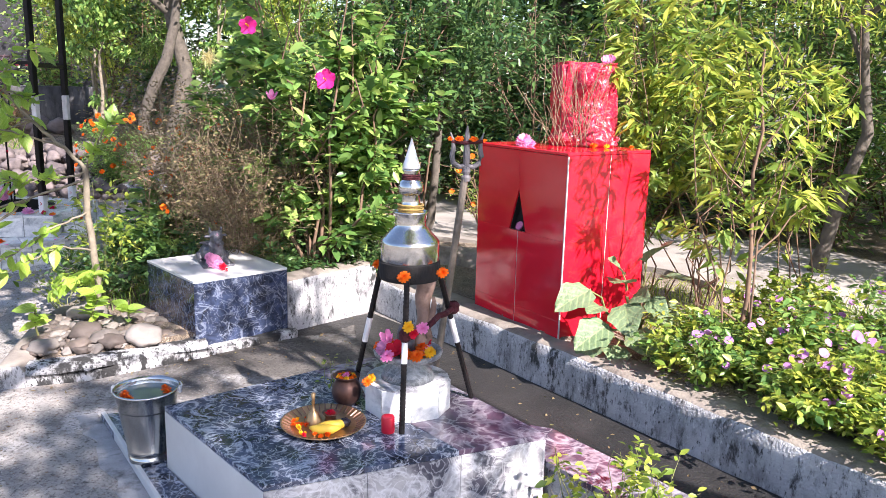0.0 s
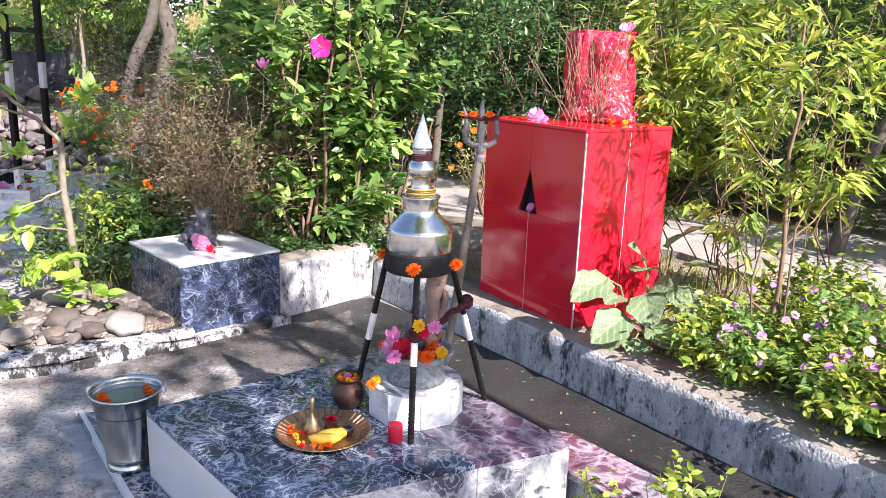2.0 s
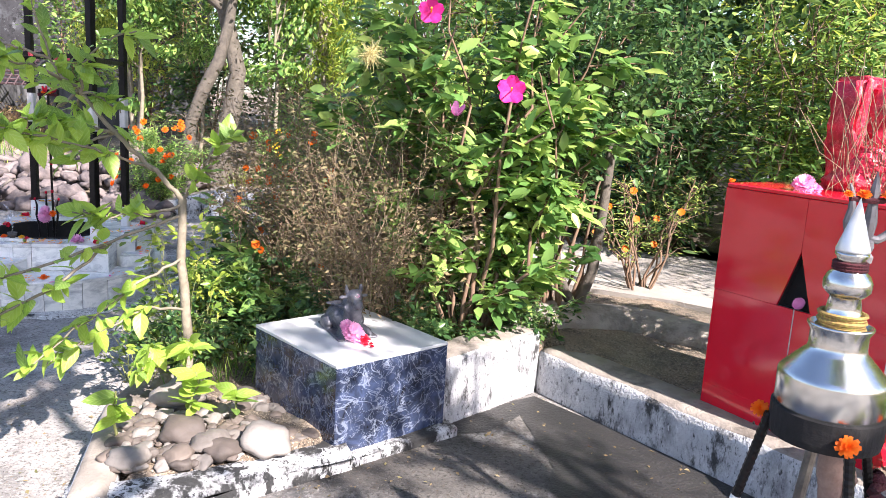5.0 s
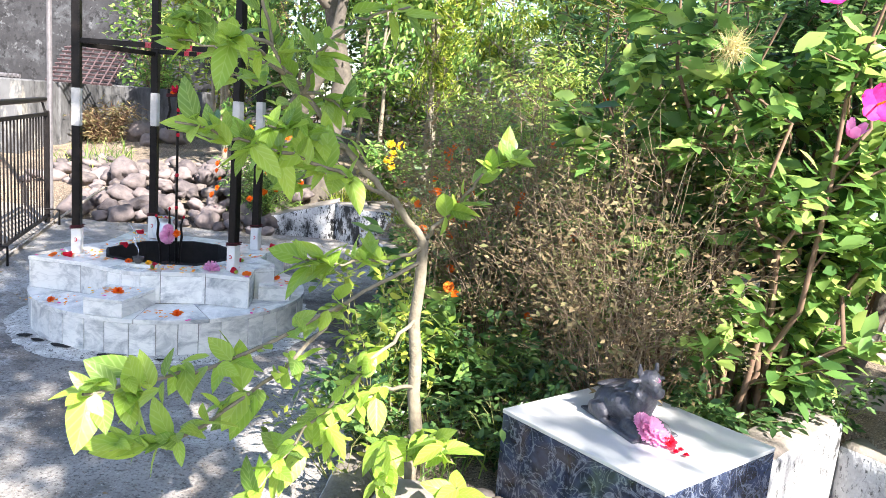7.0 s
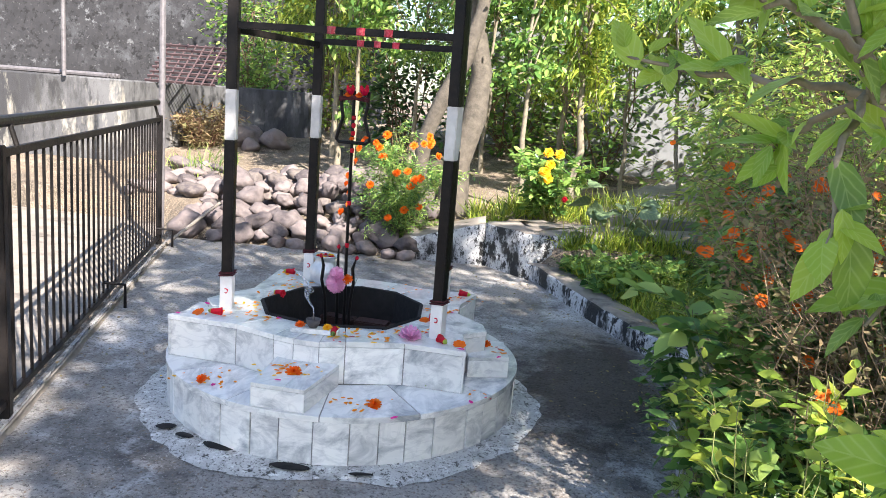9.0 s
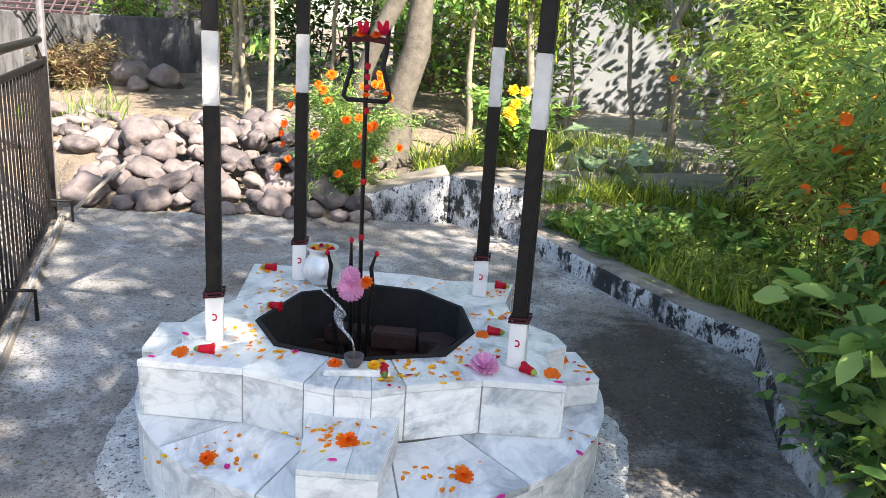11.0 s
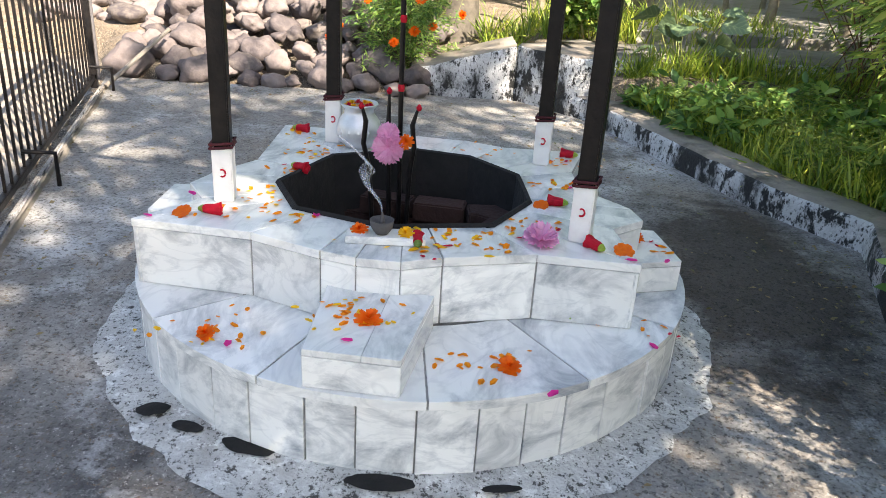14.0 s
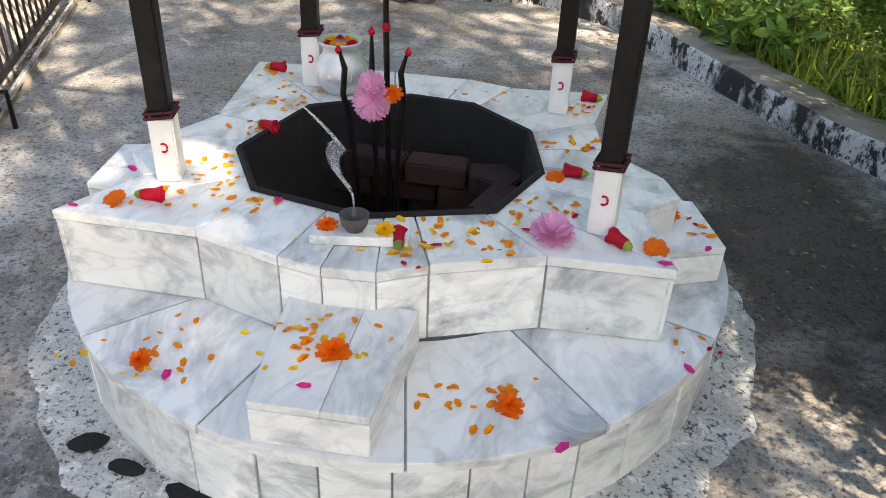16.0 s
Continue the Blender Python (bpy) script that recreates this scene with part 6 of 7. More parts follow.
for v in rh.verts:
    v.co *= 1 + 0.18 * noise.noise(v.co * 5)
    v.co.z, v.co.x = v.co.x, v.co.z
red_bud = finish(rh, "hibiscus_bud")
red_bud.materials.append(M["red"])
gh = bmesh.new()
lathe(gh, [(0, -0.62), (0.1, -0.56), (0.2, -0.36), (0.17, -0.34), (0, -0.4)], (0, 0, 0), 10)
for v in gh.verts:
    v.co.z, v.co.x = v.co.x, v.co.z
calyx = finish(gh, "calyx")
calyx.materials.append(M["leaf_bright"])
for x, y, z, rz in ((-5.08, 7.50, 0.446, 10), (-4.955, 7.97, 0.446, -20), (-4.07, 7.86, 0.446, 170), (-4.02, 8.44, 0.446, 165), (-3.965, 7.52, 0.446, 130), (-4.455, 7.42, 0.446, 100), (-5.10, 8.47, 0.446, 0), (-3.99, 7.47, 0.246, 40)):
    b_ = thing("closed_hibiscus", (x, y, z), "closed crimson hibiscus blossom with a green calyx", "flower", "closed blossoms on the altar")
    for nm, me in (("bloom", red_bud), ("calyx", calyx)):
        o_ = part(nm, me, None, b_)
        o_.matrix_basis = pose(x, y, z, 0, 0, rz) @ Matrix.Scale(0.062, 4)

# ---- iron fence ----
fence = thing("iron_fence", (-6.5, 8.8, 0), "black iron railing with thin upright bars and a pipe handrail", "fence")
FA, FB = Vector((-7.30, 10.68)), Vector((-5.80, 6.97))
fd = (FB - FA).normalized()
FC = FB + fd * 3.6
for p in (FA, FB, FC):
    bm = bmesh.new()
    box(bm, pose(p.x, p.y, 0.60, 0, 0, math.degrees(math.atan2(fd.y, fd.x))), 0.05, 0.05, 1.20, 0.004)
    part("post", bm, M["blackiron"], fence)
bar_me = None
for a, b in ((FA, FB), (FB, FC)):
    L2 = (b - a).length
    rz = math.degrees(math.atan2(fd.y, fd.x))
    mid = (a + b) / 2
    for z, h in ((1.165, 0.035), (0.075, 0.035)):
        bm = bmesh.new()
        box(bm, pose(mid.x, mid.y, z, 0, 0, rz), L2 - 0.05, 0.03, h, 0.003)
        part("rail", bm, M["blackiron"], fence)
    k = int(L2 / 0.118)
    for i in range(1, k):
        p = a.lerp(b, i / k)
        if bar_me is None:
            bm = bmesh.new()
            box(bm, Matrix(), 0.013, 0.013, 1.06, 0.001)
            bar_me = finish(bm, "bar")
            bar_me.materials.append(M["blackiron"])
        o_ = part("bar", bar_me, None, fence)
        o_.matrix_basis = pose(p.x, p.y, 0.62, 0, 0, rz)
out = Vector((fd.y, -fd.x))
if out.x > 0:
    out = -out
bm = bmesh.new()
pipe(bm, [(FA.x + out.x * 0.02, FA.y + out.y * 0.02, 1.315), (FB.x + out.x * 0.05, FB.y + out.y * 0.05, 1.285), (FC.x + out.x * 0.05, FC.y + out.y * 0.05, 1.26)], 0.027, 12)
part("handrail", bm, M["blackiron"], fence, "round black pipe handrail")
for p in (FA + fd * 0.03, FB - fd * 0.25, FC):
    bm = bmesh.new()
    pipe(bm, [(p.x, p.y, 1.16), (p.x + out.x * 0.04, p.y + out.y * 0.04, 1.30)], 0.012, 8)
    part("bracket", bm, M["blackiron"], fence)
for t in (0.03, 0.55):
    p = FA.lerp(FB, t)
    q = p - out * 0.14
    bm = bmesh.new()
    pipe(bm, [(p.x, p.y, 0.17), (q.x, q.y, 0.16), (q.x, q.y, 0.0)], 0.011, 8)
    part("foot_stay", bm, M["blackiron"], fence)
rod = thing("iron_rod", (-7.05, 10.75, 0), "thin pale rod lying slanted beside the stones", "rod")
bm = bmesh.new()
pipe(bm, [(-7.18, 10.62, 0.03), (-6.98, 11.25, 0.36)], 0.016, 8)
part("shaft", bm, M["kerbtop"], rod)

# ---- river stones ----
rs = np.random.default_rng(77)
STONE = [rock("stone", rs, M["boulder"]) for _ in range(7)]
PEB = [rock("pebble", rs, M["pebble"]) for _ in range(5)]
heap = []
for k in range(5200):
    u, v = rs.uniform(0, 1), rs.uniform(0, 1)
    x = -7.45 + 2.4 * u
    y = 11.14 + 0.12 * u + 2.0 * v
    w = rs.uniform(0.13, 0.34) if rs.uniform() > 0.12 else rs.uniform(0.34, 0.44)
    rise = 0.42 * min(1.0, v * 2.2) * (0.75 + 0.5 * math.sin(u * 3.0 + 0.2))
    z = w * 0.22 + rise * rs.uniform(0.75, 1.0)
    if all((x - a) ** 2 + (y - b) ** 2 + (1.3 * (z - c)) ** 2 > (0.405 * (w + e)) ** 2 for a, b, c, e in heap):
        heap.append((x, y, z, w))
for x, y, z, s in heap:
    o_ = new("river_stone", STONE[int(rs.integers(7))])
    o_.matrix_basis = pose(x, y, z, rs.uniform(-25, 25), rs.uniform(-25, 25), rs.uniform(0, 360)) @ Matrix.Diagonal((s * rs.uniform(0.9, 1.25), s * rs.uniform(0.75, 1.0), s * rs.uniform(0.8, 1.15), 1))
    tagged(o_, "rounded purplish-grey river stone in a loose heap", "stone", "heap of river stones")
for x, y, z, s in ((-8.95, 15.9, 0.72, 0.55), (-8.45, 16.0, 0.70, 0.46), (-8.68, 15.6, 0.60, 0.30), (-5.6, 12.9, 0.40, 0.4), (-5.9, 13.2, 0.42, 0.36)):
    o_ = new("river_stone", STONE[int(rs.integers(7))])
    o_.matrix_basis = pose(x, y, z, rs.uniform(-20, 20), rs.uniform(-20, 20), rs.uniform(0, 360)) @ Matrix.Scale(s, 4)
    tagged(o_, "big weathered boulder resting on bare soil", "boulder", "boulders on the slope")
back = []
for k in range(900):
    x, y = rs.uniform(-8.9, -5.9), rs.uniform(12.4, 14.2)
    w = rs.uniform(0.14, 0.34)
    if y - 12.4 > 1.9 * (1 - (x + 8.9) / 3.4) or any((x - a) ** 2 + (y - b) ** 2 < (0.46 * (w + e)) ** 2 for a, b, e in back):
        continue
    back.append((x, y, w))
    o_ = new("river_stone", STONE[int(rs.integers(7))])
    o_.matrix_basis = pose(x, y, float(ground_height(np.array([x]), np.array([y]))[0]) + w * 0.18, rs.uniform(-20, 20), rs.uniform(-20, 20), rs.uniform(0, 360)) @ Matrix.Diagonal((w * 1.2, w * 0.9, w * 0.8, 1))
    tagged(o_, "dusty pale river stone half sunk in the slope", "stone", "stones on the slope")
BED = [(-1.75, 5.22), (-2.16, 4.86), (-2.55, 4.72), (-2.72, 5.35), (-2.25, 5.75)]
for k in range(230):
    for _ in range(20):
        x, y = rs.uniform(-2.75, -1.75), rs.uniform(4.7, 5.8)
        if polygon_distance(np.array([x]), np.array([y]), BED)[0] < -0.02:
            break
    s = rs.uniform(0.03, 0.085)
    o_ = new("pebble", PEB[int(rs.integers(5))])
    o_.matrix_basis = pose(x, y, 0.10 + s * 0.25, rs.uniform(-20, 20), rs.uniform(-20, 20), rs.uniform(0, 360)) @ Matrix.Diagonal((s * 1.2, s, s * 0.9, 1))
    tagged(o_, "small brown river pebble in the planted bed", "pebble", "pebbles in the bed")
for x, y, s in ((-2.35, 5.10, 0.17), (-2.20, 5.02, 0.15), (-1.98, 5.08, 0.19), (-2.12, 4.98, 0.13), (-2.47, 4.84, 0.14), (-2.28, 4.90, 0.12), (-2.5, 5.45, 0.22)):
    o_ = new("river_stone", PEB[int(rs.integers(5))])
    o_.matrix_basis = pose(x, y, 0.10 + s * 0.28, rs.uniform(-15, 15), rs.uniform(-15, 15), rs.uniform(0, 360)) @ Matrix.Diagonal((s * 1.25, s, s * 0.85, 1))
    tagged(o_, "pale rounded river stone among pebbles", "stone", "pale stones in the bed")

# ---- far walls ----
bm = bmesh.new()
prism(bm, [(-20, 13.4), (-9.9, 14.0), (-9.95, 15.2), (-20, 14.6)], -0.3, 1.48, 0, 0.02)
tagged(part("tank_wall", bm, M["oldwall"]), "mould-streaked cement wall of a water tank", "wall", kind="structure")
bm = bmesh.new()
prism(bm, [(-10.2, 17.0), (-8.4, 17.3), (-8.4, 17.6), (-10.2, 17.3)], -0.3, 1.50, 0, 0.02)
prism(bm, [(-10.1, 15.0), (-9.9, 15.0), (-9.9, 17.1), (-10.1, 17.1)], -0.3, 1.49, 0, 0.02)
tagged(part("wall_west", bm, M["oldwall"]), "dark recessed cement wall", "wall", kind="structure")
bm = bmesh.new()
prism(bm, [(-40, 20.5), (-8.5, 22.0), (-8.5, 22.4), (-40, 20.9)], -0.3, 6.0, 0, 0.02)
tagged(part("wall_far", bm, M["farwall"]), "tall mouldy grey cement wall", "wall", kind="structure")
bm = bmesh.new()
prism(bm, [(-5.5, 18.3), (9, 18.0), (9, 18.3), (-5.5, 18.6)], -0.2, 3.0, 0, 0.02)
tagged(part("wall_north", bm, M["housewall"]), "pale washed boundary wall behind the trees", "wall", kind="structure")
for x, y in ((-7.44, 10.95), (-10.7, 13.9)):
    pl = thing("pipe_pole", (x, y, 0.0), "thin pale metal pole beside the fence" if x > -9 else "thin pale metal pole on the tank wall", "pole")
    bm = bmesh.new()
    pipe(bm, [(x, y, 0.0 if x > -9 else 1.47), (x, y, 4.5)], 0.03, 10)
    part("shaft", bm, M["leadgrey"], pl)
grate = thing("iron_grate", (-9.6, 15.2, 1.49), "rusty red iron grate leaning on the wall", "grate")
for i in range(9):
    bm = bmesh.new()
    z = 1.50 + 0.068 * i
    box(bm, pose(-9.55 + 0.02 * i, 14.95 + 0.035 * i, z, 30, 0, 4), 1.1, 0.02, 0.035)
    part("slat", bm, M["rustgrate"], grate)
for i in range(8):
    bm = bmesh.new()
    x = -10.05 + 0.143 * i
    pipe(bm, [(x, 14.93, 1.485), (x + 0.18, 15.25, 2.08)], 0.013, 6)
    part("bar", bm, M["rustgrate"], grate)
pipes = thing("steel_pipes", (-12, 13.8, 1.48), "bundle of pale pipes lying on the tank wall", "pipe")
for i in range(4):
    bm = bmesh.new()
    pipe(bm, [(-15, 13.75 + 0.09 * i, 1.52), (-10.2, 14.15 + 0.09 * i, 1.52)], 0.035, 8)
    part("pipe", bm, M["leadgrey"], pipes)
tub = thing("blue_tub", (0.45, 10.5, 0.25), "blue plastic tub half hidden in the shrubs", "tub")
bm = bmesh.new()
lathe(bm, [(0, 0), (0.28, 0), (0.33, 0.42), (0.36, 0.43), (0.35, 0.45), (0.31, 0.42), (0.26, 0.05), (0, 0.05)], (0.45, 10.5, 0.75), 24)
lathe(bm, [(0, 0.0), (0.2, 0.0), (0.2, 0.5), (0, 0.5)], (0.45, 10.5, 0.25), 12)
part("shell", bm, M["blueplastic"], tub, "", True)

# ---- sapling with large fresh leaves ----
def big_leaf_mesh(name, material, width, seed, lobes=0.0):
    """A broad veined leaf, one metre long along x, cupped along its midrib."""
    nu, nv = 9, 6
    U, Vv = np.meshgrid(np.linspace(0, 1, nu), np.linspace(-1, 1, 2 * nv + 1), indexing="ij")
    wd = width * np.sin(np.pi * np.clip(U, 0, 1) ** 0.75) ** 0.85 * (1 + lobes * np.sin(U * 16))
    x = U - 0.06 * np.abs(Vv) * (1 - U)
    y = wd * Vv
    z = 0.22 * np.abs(Vv) * wd - 0.16 * U ** 2 + (0.012 + 0.3 * lobes) * np.sin(np.abs(Vv) * 4 - U * 26) + lobes * 0.35 * np.sin(U * 9 + Vv * 3) * np.abs(Vv)
    V = np.stack([x, y, z], -1).reshape(-1, 3)
    m = 2 * nv + 1
    q = np.array([(i * m + j, (i + 1) * m + j, (i + 1) * m + j + 1, i * m + j + 1) for i in range(nu - 1) for j in range(m - 1)])
    return soup(name, [(V, q)], material, True)


BIG = [big_leaf_mesh("leaf", M["leaf_bright"], w, 1) for w in (0.25, 0.29, 0.22)]
DUSTY = [big_leaf_mesh("broad_leaf", M["leaf_big"], w, 2, 0.08) for w in (0.42, 0.46)]


def leaf_object(meshes, at, direction, size, rng, parent, name="leaf"):
    d = Vector(direction).normalized()
    up = Vector((rng.normal(0, 0.55), rng.normal(0, 0.5) - 0.35, 1))
    y = up.cross(d).normalized()
    z = d.cross(y)
    m = Matrix((d, y, z)).transposed().to_4x4()
    o = part(name, meshes[int(rng.integers(len(meshes)))], None, parent)
    o.matrix_basis = Matrix.Translation(at) @ m @ Matrix.Diagonal((size, size, size, 1))
    return o


rng = np.random.default_rng(31)
SX, SY = -2.54, 5.60
sapling = thing("sapling", (SX, SY, 0.1), "young tree with a thin pale trunk and large fresh leaves", "tree")
FK = np.array([SX, SY, 1.10])
part("trunk", soup("trunk", [tube_arrays(bend((SX + 0.03, SY, 0.05), FK, rng, 0.012, 8), np.linspace(0.027, 0.02, 8), 9)], M["palebark"], True), M["palebark"], sapling)
branches = [
    [(0, 0, 0), (-0.12, -0.05, 0.14), (-0.28, -0.09, 0.30), (-0.43, -0.11, 0.48), (-0.47, -0.18, 0.53), (-0.51, -0.20, 0.61), (-0.54, -0.26, 0.80), (-0.58, -0.30, 1.1)],
    [(-0.12, -0.05, 0.14), (-0.22, -0.40, 0.24), (-0.34, -0.78, 0.33), (-0.48, -0.94, 0.38)],
    [(-0.28, -0.09, 0.30), (-0.30, -0.45, 0.36), (-0.32, -0.75, 0.38)],
    [(0, 0, 0), (0.10, -0.05, 0.12), (0.20, -0.12, 0.26), (0.34, -0.20, 0.36)],
    [(0, 0, -0.04), (-0.10, -0.15, -0.06), (-0.24, -0.22, -0.07), (-0.38, -0.30, -0.05)],
    [(0, 0, -0.08), (-0.18, -0.35, -0.16), (-0.40, -0.85, -0.24), (-0.46, -1.1, -0.20), (-0.50, -1.3, -0.16)],
    [(-0.18, -0.35, -0.16), (-0.30, -0.62, -0.32), (-0.46, -0.92, -0.42), (-0.58, -1.05, -0.40)],
    [(0, 0, -0.30), (-0.10, -0.30, -0.36), (-0.22, -0.60, -0.50), (-0.32, -0.85, -0.62)],
    [(0, 0, -0.55), (-0.08, -0.25, -0.48), (-0.20, -0.45, -0.55), (-0.35, -0.6, -0.66)],
    [(0, 0, -0.75), (0.10, -0.20, -0.64), (0.20, -0.36, -0.66)],
    [(0, 0, -0.75), (-0.05, -0.25, -0.68), (0.0, -0.5, -0.72)],
    [(-0.43, -0.11, 0.48), (-0.36, -0.20, 0.60), (-0.22, -0.30, 0.70), (-0.05, -0.36, 0.74)],
    [(-0.51, -0.20, 0.61), (-0.62, -0.28, 0.66), (-0.76, -0.34, 0.66)],
    [(-0.47, -0.18, 0.53), (-0.48, -0.42, 0.58), (-0.50, -0.62, 0.60)],
    [(-0.43, -0.11, 0.48), (-0.34, -0.10, 0.46), (-0.22, -0.14, 0.40)],
    [(-0.43, -0.11, 0.48), (-0.56, -0.03, 0.50), (-0.68, 0.08, 0.50), (-0.82, 0.07, 0.53)],
    [(-0.47, -0.18, 0.53), (-0.60, -0.28, 0.58), (-0.74, -0.37, 0.60)],
    [(-0.43, -0.11, 0.48), (-0.50, 0.0, 0.42), (-0.54, 0.05, 0.36)],
    [(-0.43, -0.11, 0.48), (-0.49, -0.20, 0.40), (-0.50, -0.28, 0.26)],
    [(-0.28, -0.09, 0.30), (-0.35, -0.18, 0.26), (-0.43, -0.28, 0.15)],
]
density = [14, 22, 18, 12, 13, 20, 16, 15, 14, 13, 13, 9, 6, 7, 6, 4, 4, 3, 3, 3]
for br, dn in zip(branches, density):
    P = np.array([FK + np.array(p) for p in br])
    t = np.linspace(0, len(P) - 1, 4 * len(P))
    line = np.stack([np.interp(t, np.arange(len(P)), P[:, k]) for k in range(3)], -1) + rng.normal(0, 0.004, (len(t), 3))
    part("branch", soup("branch", [tube_arrays(line, np.linspace(0.0145 if len(br) > 6 else 0.008, 0.003, len(line)), 6)], M["palebark"], True), M["palebark"], sapling)
    tips = list(rng.uniform(0.8, 1.0, 4)) + list(rng.uniform(0.25, 1.0, int(dn * 2.6)))
    for u in tips:
        p = line[min(len(line) - 1, int(u * (len(line) - 1)))]
        dirn = line[-1] - line[-4]
        dirn = dirn / np.linalg.norm(dirn) * 0.6 + rng.normal(0, 0.6, 3)
        dirn[2] += 0.1
        leaf_object(BIG, p + rng.normal(0, 0.012, 3), dirn, 0.045 + 0.095 * rng.uniform(0, 1) ** 1.4, rng, sapling)
for (x, y, z, h, cnt) in ((-2.34, 5.22, 0.1, 0.36, 22), (-2.62, 5.05, 0.1, 0.30, 14), (-2.2, 5.35, 0.1, 0.2, 10)):
    sp = thing("leafy_sprout", (x, y, z), "low sprout with fresh broad green leaves among pebbles", "plant", "sprouts in the pebble bed")
    part("stem", soup("stem", [tube_arrays(bend((x, y, z - 0.02), (x + 0.02, y - 0.03, z + h * 0.8), rng, 0.01, 6), np.linspace(0.008, 0.004, 6), 6)], M["stem"]), M["stem"], sp)
    for k in range(cnt):
        a = rng.uniform(0, 6.28)
        u = rng.uniform(0.35, 1)
        leaf_object(BIG, (x + 0.02 * u, y - 0.03 * u, z + h * 0.8 * u), (math.cos(a), math.sin(a), rng.uniform(-0.1, 0.6)), rng.uniform(0.07, 0.14), rng, sp)

# broad dusty leaves by the red pedestal
bl = thing("broadleaf_plant", (0.95, 4.98, 0.26), "plant with broad dusty grey-green leaves beside the red pedestal", "plant")
arr = []
for tx, ty, tz, dx, dy, dz, s in ((0.66, 4.83, 0.60, -0.75, -0.5, -0.25, 0.24), (0.76, 4.78, 0.42, -0.75, -0.55, -0.35, 0.24), (0.98, 4.93, 0.76, 0.35, -0.4, 0.55, 0.22), (0.86, 4.84, 0.52, 0.0, -0.9, -0.45, 0.22), (0.88, 4.95, 0.62, -0.35, -0.6, 0.25, 0.20),
                               (1.02, 4.86, 0.48, 0.6, -0.5, -0.1, 0.20), (0.72, 4.80, 0.34, -0.6, -0.6, -0.5, 0.20), (0.93, 4.84, 0.37, 0.2, -0.9, -0.3, 0.19), (1.05, 4.9, 0.66, 0.7, -0.2, 0.2, 0.17), (0.84, 4.87, 0.70, -0.3, -0.3, 0.4, 0.15),
                               (0.74, 4.86, 0.50, -0.5, -0.7, 0.1, 0.16), (0.96, 4.80, 0.33, 0.4, -0.8, -0.2, 0.15), (0.82, 4.78, 0.30, -0.1, -0.9, -0.3, 0.17), (1.08, 4.82, 0.40, 0.7, -0.6, 0.0, 0.15), (0.92, 4.90, 0.56, 0.2, -0.8, 0.2, 0.16), (0.99, 4.84, 0.55, 0.5, -0.7, -0.2, 0.14)):
    arr.append(tube_arrays(bend((0.95, 4.98, 0.24), (tx, ty, tz), rng, 0.01, 6, 0.02), np.linspace(0.008, 0.004, 6), 6))
    leaf_object(DUSTY, (tx, ty, tz), (dx, dy, dz), s, rng, bl, "broad_leaf")
for a_ in arr:
    part("stalk", soup("stalk", [a_], M["stem"]), M["stem"], bl)
for k in range(5):
    set_flower("rose_red", (0.80 + rng.uniform(-0.08, 0.1), 4.87, 0.52 + rng.uniform(-0.05, 0.06)), 0.035, (0, -1, 0.5), bl)

# big-leaved weed on the far wall, by the altar
bw = thing("broadleaf_plant", (-3.12, 11.35, 0.3), "tall weed with broad pale green leaves on the garden wall", "plant")
arr = []
for k in range(16):
    a = rng.uniform(0, 6.28)
    h = rng.uniform(0.1, 0.7)
    e = (-3.12 + 0.28 * math.cos(a) * rng.uniform(0.4, 1), 11.3 + 0.22 * math.sin(a), 0.34 + h)
    arr.append(tube_arrays(bend((-3.12, 11.35, 0.2), e, rng, 0.01, 5), np.linspace(0.009, 0.004, 5), 5))
    leaf_object(DUSTY, e, (math.cos(a), math.sin(a) - 0.3, rng.uniform(-0.3, 0.2)), rng.uniform(0.17, 0.27), rng, bw, "broad_leaf")
for a_ in arr:
    part("stalk", soup("stalk", [a_], M["stem"]), M["stem"], bw)

# ---- shrubs round the court ----
hib, HP = shrub("hibiscus_bush", (-1.15, 6.42, 0.26), 2.3, 0.68, 24, 4600, 0.125, "oval", "leaf_mid", 1, "large hibiscus bush with dense mid-green leaves and pink flowers", sides=5, thick=0.016, low=0.15, clear=((-1.0, 5.85, 1.70), (-1.375, 5.40, 2.0), (-1.245, 5.4, 1.6), (-1.625, 5.4, 1.81)))
for at, kind, s, to in (((-1.00, 5.85, 1.70), "hibiscus", 0.14, (0.0, -1, 0.15)), ((-1.375, 5.40, 2.0), "hibiscus", 0.11, (0.1, -1, 0.1)), ((-1.245, 5.40, 1.575), "bud", 0.07, (0.2, -0.5, 1))):
    set_flower(kind, at, s, to, hib, 15)
    if kind == "hibiscus":
        bm = bmesh.new()
        d_ = Vector(to).normalized()
        pipe(bm, [Vector(at), Vector(at) + d_ * 0.05, Vector(at) + d_ * 0.085], 0.004, 6)
        part("stamen", bm, M["yellow"], hib, "slim yellow stamen")
shrub("hibiscus_bush", (-0.60, 7.0, 0.26), 2.6, 0.6, 18, 4600, 0.07, "oval", "leaf_dark", 2, "tall hibiscus bush with dark glossy leaves", sides=5, thick=0.014, low=0.35)
shrub("hibiscus_bush", (-1.45, 7.05, 0.24), 2.4, 0.6, 14, 3000, 0.08, "oval", "leaf_mid", 3, "hibiscus bush with dense mid-green leaves", sides=5, low=0.3)
nest = thing("pale_seed_tuft", (-1.625, 5.40, 1.78), "pale yellow tuft of dry seed fibre in the hibiscus", "seed tuft")
P = np.array([-1.625, 5.40, 1.81]) + rng.normal(0, 0.016, (240, 3))
D = rng.normal(0, 1, (240, 3)) + (0, -0.3, 0)
